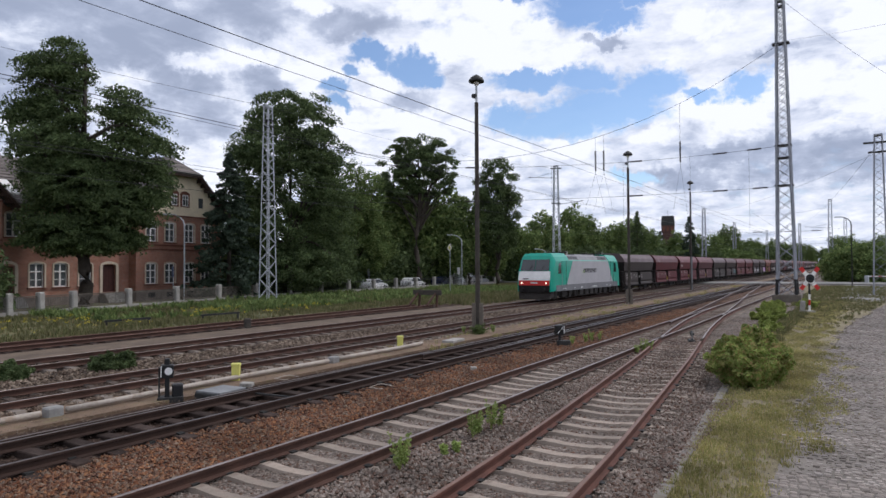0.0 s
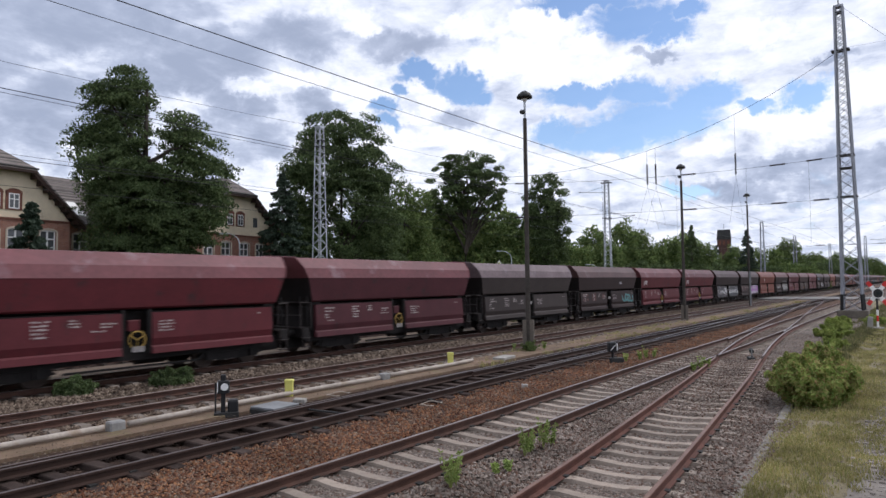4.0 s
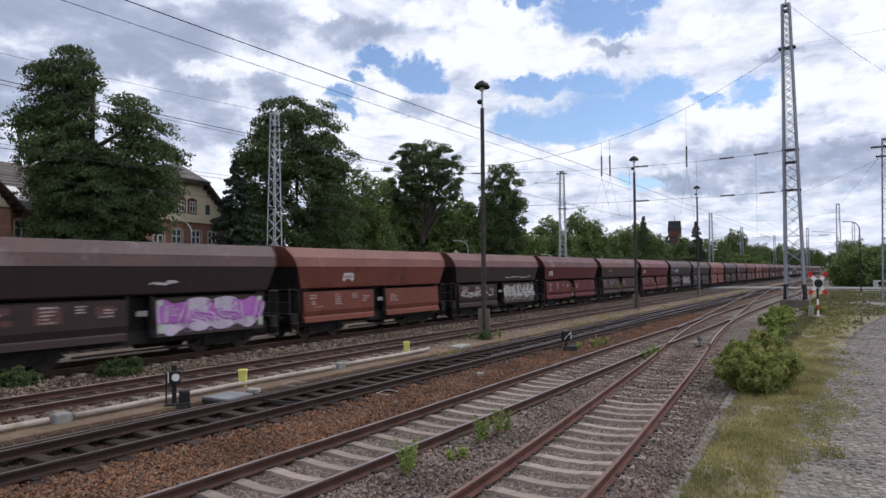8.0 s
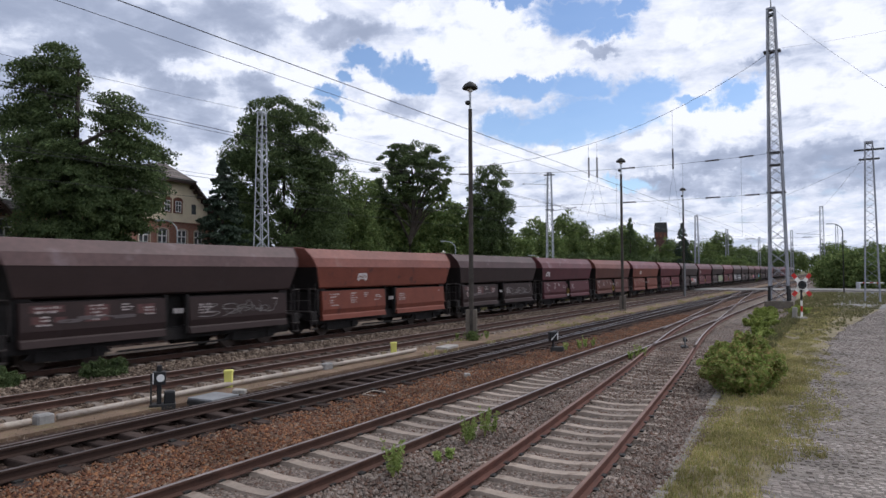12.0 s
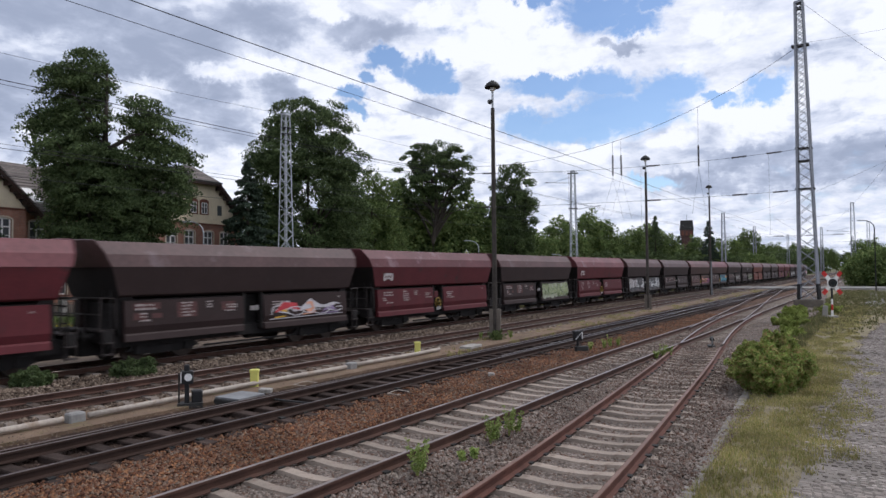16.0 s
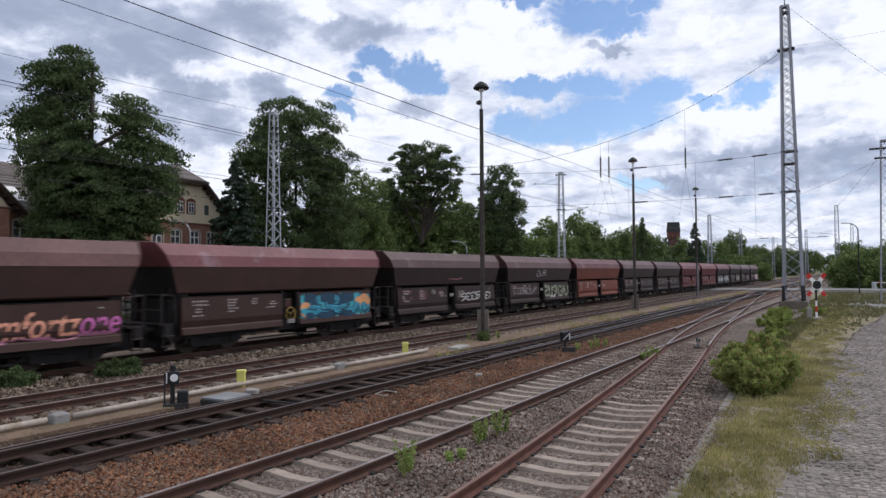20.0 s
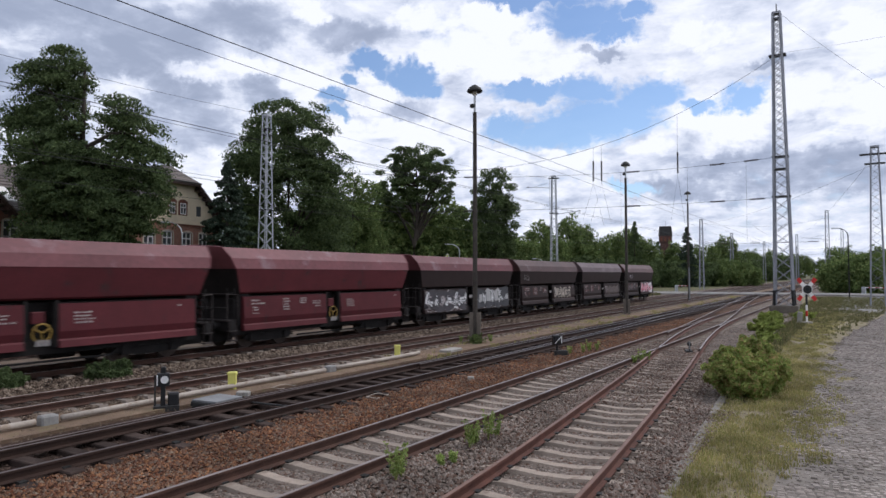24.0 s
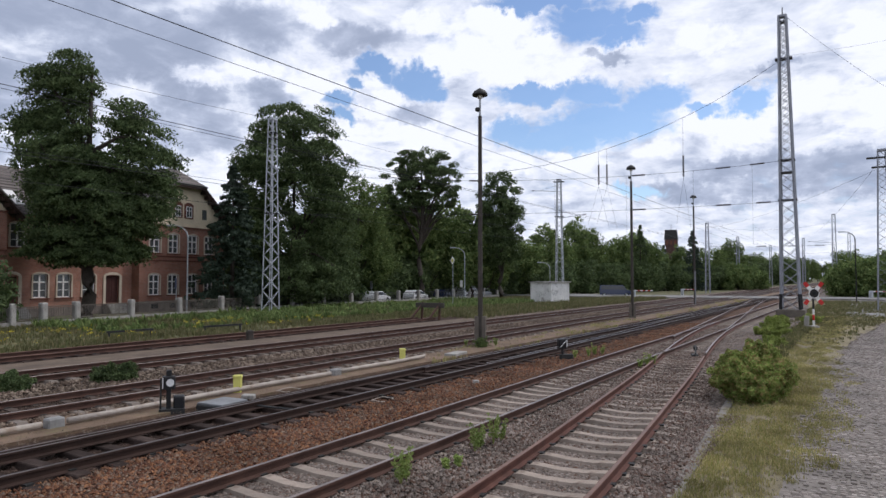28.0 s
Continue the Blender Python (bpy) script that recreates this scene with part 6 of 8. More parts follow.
broad_tree([(-1.0, 0, 20.0, 3.1, 2.9, 1.5), (2.6, 0, 20.0, 2.3, 2.1, 1.2), (-3.3, 0, 18.4, 2.3, 2.1, 1.7), (0.5, 0, 18.4, 4.0, 3.7, 2.3), (4.3, 0, 17.6, 1.5, 1.7, 1.7), (-4.7, 0, 16.2, 1.6, 2.1, 2.3), (-1.0, 0, 15.3, 4.6, 4.4, 3.3), (3.2, 0, 15.0, 2.8, 2.9, 3.1), (4.6, 0, 13.2, 1.5, 2.3, 2.4), (-3.6, 0, 12.4, 2.9, 3.2, 3.3), (1.1, 0, 11.5, 4.3, 4.1, 3.7), (4.3, 0, 9.4, 2.3, 3.3, 3.5), (-3.9, 0, 7.4, 3.1, 3.4, 3.6), (0.2, 0, 6.2, 4.6, 4.4, 3.7), (4.3, 0, 5.3, 2.8, 2.9, 3.1), (0.8, 0, 3.2, 6.7, 6.3, 2.3)], 1050, 120, 0.13, M_LEAF_DARK, 12, 0.5, 6, "tall dense chestnut tree behind the fence", facing(44.2, 72), limbs=14, clump_r=(0.55, 1.05), shell=0.5, flat=0.55, droop=0.4, bough=0.4)
broad_tree([(0.1, 0, 19.8, 3.5, 3.4, 1.7), (2.5, 0, 19.2, 2.7, 2.6, 1.7), (-2.3, 0, 19.2, 2.5, 2.3, 1.3), (1.3, 0, 17.4, 4.5, 4.3, 1.8), (-3.1, 0, 17.0, 2.7, 2.6, 1.3), (-0.3, 0, 15.6, 4.2, 3.9, 1.4), (3.3, 0, 15.6, 2.5, 2.3, 1.4), (-3.5, 0, 15.0, 2.2, 2.2, 1.0), (1.7, 0, 13.9, 3.9, 3.8, 1.3), (-2.3, 0, 13.1, 3.1, 3.0, 1.0), (2.9, 0, 12.7, 2.7, 2.6, 1.3)], 340, 110, 0.14, M_LEAF_DARK, 13, 0.4, 11, "spreading green oak with open layered branches", facing(33.5, 95), limbs=30, clump_r=(0.45, 0.9), shell=0.55, flat=0.45)
broad_tree([(-0.1, 0, 17.5, 2.5, 2.4, 2.0), (-1.6, 0, 15.6, 2.0, 2.0, 2.0), (1.4, 0, 15.7, 2.0, 2.2, 2.3), (-0.1, 0, 13.6, 3.7, 3.6, 2.5), (-1.4, 0, 10.7, 3.4, 3.2, 2.8), (1.4, 0, 11.2, 2.5, 2.4, 2.5), (-0.4, 0, 7.7, 4.0, 3.8, 3.6)], 330, 120, 0.16, M_LEAF_DARK, 14, 0.35, 5, "dark rounded tree with a narrow crown", facing(26.7, 105), clump_r=(0.6, 1.1), flat=0.3)
broad_tree([(1.0, 0, 15.5, 3.0, 3.5, 4.0), (1.5, 0, 11.0, 3.5, 3.5, 4.0)], 180, 120, 0.18, M_LEAF_DARK, 15, 0.45, 6, "large tree at the end of the house", facing(76.6, 55))
broad_tree([(-0.4, 0, 15.5, 1.9, 1.8, 1.1), (1.3, 0, 14.6, 2.2, 2.0, 1.2), (-0.9, 0, 13.5, 2.3, 2.2, 1.4), (1.7, 0, 12.4, 2.2, 2.0, 1.6), (0.2, 0, 10.6, 3.5, 3.4, 2.3), (0.2, 0, 7.7, 4.4, 4.2, 3.0), (1.0, 0, 4.7, 4.4, 4.2, 3.1)], 240, 90, 0.15, M_LEAF_MID, 16, 0.22, 6, "light green birch between darker trees", facing(38.6, 88), clump_r=(0.5, 1.0), shell=0.5, droop=0.6)
conifer(13.8, 4.3, 3, "dark spruce beside the brick house", facing(48.9, 67))
conifer(8.7, 2.5, 4, "young blue spruce before the house wall", facing(67.0, 51.5), name="spruce")

# the woods behind: three tree shapes, set again and again at other turns
W1 = broad_tree([(0, 0, 7.6, 3.6, 3.6, 4.2), (1.5, 0.5, 5.0, 3.6, 3.4, 3.6), (-1.8, 0, 4.4, 3.2, 3.2, 3.4)], 130, 60, 0.26, M_LEAF_MID, 21, 0.3, 3, "green tree in the wood behind the fence", facing(41.6, 92), limbs=5, group="wood behind the fence")
W2 = broad_tree([(0, 0, 8.6, 3.2, 3.2, 4.6), (-1.0, 0, 5.0, 3.8, 3.6, 4.0)], 130, 60, 0.26, M_LEAF_MID, 22, 0.3, 3, "dark green tree in the wood behind the fence", facing(36.2, 104), limbs=5, group="wood behind the fence")
W3 = broad_tree([(0, 0, 3.2, 3.4, 3.2, 3.2), (2.0, 0, 2.4, 2.6, 2.6, 2.4), (-2.2, 0, 2.2, 2.6, 2.6, 2.2)], 110, 60, 0.24, M_LEAF_DARK, 23, 0.15, 1.2, "low dark thicket under the trees", facing(40.0, 89), limbs=4, group="wood behind the fence")
_r = random.Random(9)


def again(src, az, dist, scale, turn=None):
    x, y, _ = at(az, dist)
    c = copy_thing(src, pose(x, y, -0.1, 0, 0, _r.uniform(0, 360) if turn is None else turn))
    c.scale = (scale * _r.uniform(0.92, 1.1), scale * _r.uniform(0.92, 1.1), scale)
    return c


for az, dist, s, k in ((47.2, 86, 1.0, 2), (43.0, 84, 0.85, 2), (39.6, 98, 0.95, 1), (37.6, 100, 1.05, 2), (35.0, 110, 1.0, 1), (32.8, 100, 0.85, 1), (31.0, 102, 0.95, 2), (29.2, 104, 1.0, 2), (27.8, 112, 0.95, 1), (24.2, 122, 0.85, 1), (23.0, 135, 1.05, 2), (21.8, 140, 0.95, 1), (20.6, 150, 1.22, 2), (19.4, 160, 1.15, 2), (18.2, 165, 1.0, 1), (17.0, 168, 1.0, 2), (16.2, 185, 1.3, 1), (14.4, 178, 0.95, 2), (13.5, 190, 0.85, 1), (12.2, 190, 0.9, 2), (10.8, 200, 0.9, 2), (9.6, 225, 1.05, 1), (8.4, 250, 1.25, 2), (7.2, 300, 1.0, 2), (6.2, 350, 1.15, 1), (5.2, 420, 1.3, 2), (4.4, 490, 1.45, 1), (3.6, 600, 1.5, 2), (0.9, 250, 1.02, 1), (0.4, 260, 0.95, 2), (-0.8, 270, 0.9, 1), (51.8, 92, 1.05, 2), (54.5, 96, 1.0, 2), (41.0, 94, 1.15, 1), (39.4, 95, 1.2, 1), (37.0, 97, 1.25, 2), (35.6, 100, 1.2, 1), (34.2, 102, 1.25, 2), (32.4, 104, 1.2, 1), (30.8, 106, 1.15, 2), (25.4, 128, 0.8, 2), (15.4, 240, 1.35, 2), (9.0, 270, 1.25, 1), (6.6, 340, 1.1, 2), (2.6, 700, 1.5, 1), (3.0, 650, 1.5, 2), (1.9, 700, 1.35, 2), (-1.6, 220, 0.85, 2), (-2.4, 200, 0.8, 1)):
    again((W1, W2)[k - 1], az, dist, s)
for az, dist, s in ((48.5, 80, 1.05), (46.5, 82, 1.0), (44.6, 80, 0.9), (43.0, 86, 1.2), (41.2, 86, 1.1), (38.4, 91, 1.1), (36.6, 95, 1.1), (34.8, 99, 1.15), (33.2, 103, 1.0), (31.6, 108, 1.1), (30.0, 112, 1.0), (28.4, 116, 1.1), (26.8, 120, 1.1), (25.2, 124, 0.9), (23.6, 122, 0.9), (22.0, 130, 1.0), (20.4, 138, 1.0), (18.8, 146, 1.1), (17.4, 150, 1.0), (16.0, 160, 1.1), (14.6, 165, 1.0), (13.2, 172, 1.1), (11.8, 180, 1.0), (10.6, 186, 1.1), (9.4, 192, 1.0), (8.2, 245, 1.3), (7.0, 285, 1.5), (6.0, 330, 1.7), (5.0, 400, 2.0), (4.2, 470, 2.3), (70.2, 47.5, 0.78), (67.9, 48.0, 0.74), (66.2, 49.0, 0.66), (72.5, 46, 0.85), (75.5, 46, 1.0), (51.0, 82, 1.0), (53.5, 84, 1.0)):
    again(W3, az, dist, s)
for az, dist, s in ((1.1, 128, 0.8), (0.4, 126, 0.95), (-0.4, 128, 1.0), (-1.3, 130, 1.0), (-2.2, 132, 0.95), (-3.1, 134, 0.9), (0.0, 138, 1.05), (8.0, 190, 1.1), (7.0, 196, 1.0)):
    c = again(W3, az, dist, s)
    c["label"] = "rounded green shrub beside the crossing"
    for ch in c.children:
        if ch.name.startswith("crown"):
            ch.material_slots[0].link = "OBJECT"
            ch.material_slots[0].material = M_LEAF_MID
conifer(15.5, 3.4, 5, "pale spruce beyond the crossing", facing(15.3, 162), M_LEAF_DARK, 24)
conifer(15.0, 3.6, 6, "dark spruce beyond the crossing", facing(11.3, 178), M_NEEDLE, 24)
conifer(12.4, 3.8, 7, "dark spruce before the water tower", facing(13.5, 200), M_NEEDLE, 24)
conifer(12.0, 3.4, 8, "dark spruce before the water tower", facing(12.4, 205), M_NEEDLE, 24)


def bush(x, y, rx, ry, h, mat, seed, label, clumps=60, per=60, size=0.07, name="bush"):
    """A ragged shrub: stems that rise and fan out, each carrying clumps of leaves."""
    b = thing(name, label, "bush", pose(x, y, -0.05))
    r = random.Random(seed)
    pts, rs = [], []
    n = max(8, clumps // 5)
    for i in range(n):
        a, k = r.uniform(0, 6.28), math.sqrt(r.random())
        top = h * r.uniform(0.55, 1.05) * (1 - 0.45 * k * k)
        e = Vector((math.cos(a) * k * rx, math.sin(a) * k * ry, top))
        f = Vector((e.x * 0.55, e.y * 0.55, 0))
        if i < 14:
            part("stem", Geo().tube([f, f.lerp(e, 0.5) + Vector((0, 0, 0.06)), e], [0.02, 0.013, 0.005], 5), M_BARK, b)
        for q in (0.25, 0.45, 0.62, 0.78, 0.9, 1.0):
            p = f.lerp(e, q)
            pts.append((p.x + r.gauss(0, 0.08), p.y + r.gauss(0, 0.08), p.z * 0.97)), rs.append(r.uniform(0.09, 0.2) * (1.3 - 0.7 * q) * (0.5 + 0.4 * h))
    part("leaves", leaf_mesh("leaves", pts, rs, per, size, mat, seed), None, b, "small bright leaves on ragged shoots")
    return b


bush(-2.35, 19.2, 0.9, 2.1, 1.4, M_LEAF_BUSH, 31, "leafy green bush at the edge of the cobbles", 750, 80, 0.042)
bush(-3.4, 33.0, 0.6, 2.4, 0.5, M_LEAF_LIGHT, 32, "low green bush beside the curved rails", 80, 60, 0.07)
bush(-4.1, 41.0, 0.8, 4.0, 0.6, M_LEAF_LIGHT, 33, "low green scrub below the mast", 110, 70, 0.08)
bush(-4.6, 49.5, 0.8, 4.0, 0.62, M_LEAF_LIGHT, 36, "green weedy scrub before the mast footing", 110, 70, 0.09)
bush(-2.9, 52.5, 0.7, 2.2, 0.6, M_LEAF_LIGHT, 37, "green weedy scrub before the mast footing", 70, 60, 0.09)
bush(-18.75, 12.05, 0.45, 0.75, 0.6, M_LEAF_DARK, 34, "low weed clump in the ballast", 130, 70, 0.035)
bush(-19.3, 9.3, 0.4, 0.55, 0.62, M_LEAF_DARK, 35, "low weed clump in the ballast", 130, 70, 0.035)


# ---- the brick house ----
def brick_material():
    mt = bpy.data.materials.new("old red-brown brickwork")
    mt.use_nodes = True
    nt = mt.node_tree
    N, L = nt.nodes.new, nt.links.new
    b = nt.nodes["Principled BSDF"]
    b.inputs["Roughness"].default_value = 0.85
    co = N("ShaderNodeTexCoord").outputs["Object"]
    sp = N("ShaderNodeSeparateXYZ")
    L(co, sp.inputs[0])
    ad = N("ShaderNodeMath")
    ad.operation = "ADD"
    L(sp.outputs[0], ad.inputs[0]), L(sp.outputs[1], ad.inputs[1])
    cb = N("ShaderNodeCombineXYZ")
    L(ad.outputs[0], cb.inputs[0]), L(sp.outputs[2], cb.inputs[1])
    br = N("ShaderNodeTexBrick")
    br.inputs["Scale"].default_value = 1.0
    br.inputs["Brick Width"].default_value, br.inputs["Row Height"].default_value, br.inputs["Mortar Size"].default_value = 0.25, 0.077, 0.008
    br.inputs["Color1"].default_value, br.inputs["Color2"].default_value, br.inputs["Mortar"].default_value = (0.28, 0.115, 0.075, 1), (0.36, 0.168, 0.112, 1), (0.30, 0.22, 0.178, 1)
    L(cb.outputs[0], br.inputs["Vector"])
    nz = N("ShaderNodeTexNoise")
    nz.inputs["Scale"].default_value, nz.inputs["Detail"].default_value = 0.7, 6
    L(co, nz.inputs["Vector"])
    mr = N("ShaderNodeMapRange")
    L(nz.outputs["Fac"], mr.inputs[0])
    mr.inputs[1].default_value, mr.inputs[2].default_value, mr.inputs[3].default_value, mr.inputs[4].default_value = 0.3, 0.7, 0.75, 1.2
    sc = N("ShaderNodeVectorMath")
    sc.operation = "SCALE"
    L(br.outputs["Color"], sc.inputs[0]), L(mr.outputs[0], sc.inputs["Scale"])
    L(sc.outputs[0], b.inputs["Base Color"])
    return mt


M_BRICK = brick_material()
M_BRICK_DARK = material("darker moulded brick", (0.15, 0.06, 0.042), 0.85, var=0.25, scale=2, fine=20, bump=0.2)
M_CREAM = material("cream roughcast plaster", (0.68, 0.58, 0.42), 0.9, var=0.12, scale=0.6, fine=25, bump=0.25, stain=(0.40, 0.33, 0.23), stain_at=0.64)
M_PLINTH = material("grey-brown rubble plinth", (0.17, 0.14, 0.12), 0.9, var=0.3, scale=2, fine=12, bump=0.4)
M_TILE = material("grey weathered roof tiles", (0.145, 0.125, 0.115), 0.85, var=0.2, scale=0.7, fine=12, bump=0.2, stain=(0.12, 0.11, 0.10), stain_at=0.6, rand=0.15)


def coursed(mt, step=0.3):
    """Dark joints between the courses of tiles."""
    nt = mt.node_tree
    N, L = nt.nodes.new, nt.links.new
    b = nt.nodes["Principled BSDF"]
    old = b.inputs["Base Color"].links[0].from_socket
    sp = N("ShaderNodeSeparateXYZ")
    L(N("ShaderNodeTexCoord").outputs["Object"], sp.inputs[0])
    pp = N("ShaderNodeMath")
    pp.operation = "PINGPONG"
    L(sp.outputs[2], pp.inputs[0])
    pp.inputs[1].default_value = step / 2
    mr = N("ShaderNodeMapRange")
    L(pp.outputs[0], mr.inputs[0])
    mr.inputs[1].default_value, mr.inputs[2].default_value, mr.inputs[3].default_value, mr.inputs[4].default_value = 0.02, 0.06, 0.5, 1.15
    sc = N("ShaderNodeVectorMath")
    sc.operation = "SCALE"
    L(old, sc.inputs[0]), L(mr.outputs[0], sc.inputs["Scale"])
    L(sc.outputs[0], b.inputs["Base Color"])


coursed(M_TILE)
M_EAVE = material("dark stained eaves board", (0.045, 0.025, 0.02), 0.7, var=0.2)
M_DOOR = material("dark brown panelled door", (0.06, 0.022, 0.018), 0.6, var=0.2, scale=3, fine=20)
M_SURROUND = material("pale plaster surround", (0.56, 0.48, 0.38), 0.85, var=0.12, scale=2, fine=20, bump=0.15)
M_SASH = material("white window sash", (0.80, 0.79, 0.77), 0.5, var=0.06, bump=0.02)
HOUSE = thing("brick_house", "two-storey old red brick house with cream gables", "house", pose(-53.2, 20.0, 0.0, 0, 0, 7.76))
M_PANE = glass_material("window pane with curtain behind", (0.085, 0.09, 0.095), 0.12)


def wall_panel(name, parent, x0, x1, y0, y1, z0, z1, holes, mat, axis="y", label=""):
    """A wall in the plane of y and z with openings that go right through."""
    ys = sorted({y0, y1, *[h[0] for h in holes], *[h[1] for h in holes]})
    zs = sorted({z0, z1, *[h[2] for h in holes], *[h[3] for h in holes]})
    g = Geo()
    for a, b in zip(ys, ys[1:]):
        if b <= y0 or a >= y1:
            continue
        run = None
        for c, d in zip(zs, zs[1:]):
            if c < z0 or d > z1:
                continue
            my, mz = (a + b) / 2, (c + d) / 2
            if not any(h[0] < my < h[1] and h[2] < mz < h[3] for h in holes):
                run = [c, d] if run is None else [run[0], d]
            elif run:
                g.box(x0, x1, a, b, *run)
                run = None
        if run:
            g.box(x0, x1, a, b, *run)
    return part(name, g, mat, parent, label)


def window(parent, x, yc, w, z0, z1, arch=0.16, sur=M_SURROUND):
    """Arched window: raised surround, sash bars, four panes, sill. Front face of the wall at x."""
    s = Geo()
    t = 0.13
    y0, y1 = yc - w / 2, yc + w / 2
    s.box(x - 0.02, x + 0.05, y0 - t, y0, z0 - 0.02, z1 - arch)
    s.box(x - 0.02, x + 0.05, y1, y1 + t, z0 - 0.02, z1 - arch)
    n = 6
    outer = [(yc + (w / 2 + t) * math.cos(math.pi * i / n), z1 - arch + (arch + t) * math.sin(math.pi * i / n)) for i in range(n + 1)]
    inner = [(yc + w / 2 * math.cos(math.pi * i / n), z1 - arch + arch * math.sin(math.pi * i / n)) for i in range(n + 1)]
    for i in range(n):
        q = [outer[i], outer[i + 1], inner[i + 1], inner[i]]
        s.prism(q, "x", x - 0.02, x + 0.05)
    wn = part("window", s, sur, parent, "window with pale arched surround")
    f = Geo()
    xa, xb = x - 0.16, x - 0.10
    for a, b, c, d in ((y0, y0 + 0.11, z0, z1), (y1 - 0.11, y1, z0, z1), (y0, y1, z0, z0 + 0.09), (y0, y1, z1 - 0.12, z1), (yc - 0.07, yc + 0.07, z0, z1), (y0, y1, z0 + (z1 - z0) * 0.62, z0 + (z1 - z0) * 0.62 + 0.1), (y0, y1, z0 + (z1 - z0) * 0.3, z0 + (z1 - z0) * 0.3 + 0.045)):
        f.box(xa, xb, a, b, c, d)
    part("sash", f, M_SASH, wn, "white sash bars")
    part("sill", Geo().box(x - 0.1, x + 0.12, y0 - 0.2, y1 + 0.2, z0 - 0.12, z0 - 0.02), M_BRICK_DARK, wn, "dark brick sill")
    zm = z0 + (z1 - z0) * 0.62
    for a, b in ((y0, yc), (yc, y1)):
        for c, d in ((z0, zm), (zm, z1)):
            part("pane", Geo().box(x - 0.15, x - 0.135, a + 0.02, b - 0.02, c + 0.02, d - 0.02), M_PANE, wn)
    return wn


def house_wing(y0, y1, lower, upper, attic, lift):
    yc = (y0 + y1) / 2
    hw = 0.62
    holes = [(c - hw, c + hw, 1.4, 3.35) for c in lower] + [(c - hw, c + hw, 5.35, 7.25) for c in upper]
    wall_panel("front_wall", HOUSE, -0.4, 0.0, y0, y1, 0.85, 8.0, holes, M_BRICK, label="red brick wing wall")
    part("plinth", Geo().box(-0.4, 0.06, y0 - 0.04, y1 + 0.04, -0.2, 0.85), M_PLINTH, HOUSE, "rubble plinth")
    for ye in (y0 + 0.2, y1 - 0.2):
        part("side_wall", Geo().box(-11.0, -0.4, ye - 0.2, ye + 0.2, -0.2, 8.0), M_BRICK, HOUSE)
    for c in lower:
        window(HOUSE, 0.0, c, 1.24, 1.4, 3.35)
        part("basement_window", Geo().box(0.055, 0.075, c - 0.4, c + 0.4, 0.15, 0.6), M_GLASS, HOUSE, "small dark basement window")
    for c in upper:
        window(HOUSE, 0.0, c, 1.24, 5.35, 7.25)
    for z in (4.55, 4.95, 7.85):
        part("string_course", Geo().box(-0.02, 0.09, y0, y1, z, z + 0.14), M_BRICK_DARK, HOUSE, "moulded brick band")
    # gable with clipped top
    gw = (y1 - y0) / 2
    gable = [(y0, 8.0), (y1, 8.0), (yc + 2.0, 11.75 + lift), (yc - 2.0, 11.75 + lift)]
    part("gable", Geo().prism(gable, "x", -0.4, -0.03), M_CREAM, HOUSE, "cream plastered gable")
    for c in attic:
        g = Geo()
        w0 = 8.55 + lift * 0.6
        g.box(-0.03, 0.03, c - 0.58, c + 0.58, w0, w0 + 1.4)
        n = 6
        pl = [(c + 0.62 * math.cos(math.pi * i / n), w0 + 1.2 + 0.38 * math.sin(math.pi * i / n)) for i in range(n + 1)]
        g.prism(pl, "x", -0.03, 0.05)
        a = part("attic_window", g, M_BRICK_DARK, HOUSE, "small attic window in a brick frame")
        f = Geo()
        for p, q in ((c - 0.38, c - 0.31), (c + 0.31, c + 0.38), (c - 0.035, c + 0.035)):
            f.box(0.032, 0.05, p, q, w0 + 0.1, w0 + 1.2)
        for p, q in ((w0 + 0.1, w0 + 0.17), (w0 + 1.13, w0 + 1.2), (w0 + 0.75, w0 + 0.81)):
            f.box(0.032, 0.05, c - 0.38, c + 0.38, p, q)
        part("sash", f, M_SASH, a)
        part("pane", Geo().box(0.031, 0.038, c - 0.36, c + 0.36, w0 + 0.13, w0 + 1.17), M_PANE, a)
    # roof: two slopes along the depth, a clipped hip in front, bargeboards
    e, ov = 0.75, 0.65
    Y0, Y1, zE = y0 - 1.0, y1 + 1.0, 7.75 + lift
    zH, zR, hw2 = 11.75 + lift, 13.45 + lift, 2.05 - lift * 0.5
    for s, ya in ((-1, Y0), (1, Y1)):
        slope = (zH - zE) / (abs(ya - yc) - hw2)
        zt = zH + slope * hw2
        zt = min(zt, zR)
        q = [(ov, ya, zE), (ov, yc + s * hw2, zH), (-1.6, yc, zR), (-11.5, yc, zR), (-11.5, ya, zE)]
        th = 0.16
        rings = [[(x, y, z - th) for x, y, z in q], q]
        part("roof_slope", Geo().loft(rings), M_TILE, HOUSE, "grey tiled roof slope")
        part("bargeboard", Geo().prism([(ya, zE - 0.42), (ya, zE - 0.1), (yc + s * hw2, zH - 0.1), (yc + s * hw2, zH - 0.5)], "x", ov - 0.12, ov - 0.04), M_EAVE, HOUSE, "dark bargeboard")
        for i in range(9):
            k = (i + 0.5) / 9
            yy, zz = ya + (yc + s * hw2 - ya) * k, zE + (zH - zE) * k
            part("purlin_end", Geo().box(-0.03, ov - 0.1, yy - 0.09, yy + 0.09, zz - 0.62, zz - 0.25), M_EAVE, HOUSE)
    q = [(ov + 0.15, yc - hw2 - 0.25, zH - 0.12), (ov + 0.15, yc + hw2 + 0.25, zH - 0.12), (-1.6, yc, zR + 0.02)]
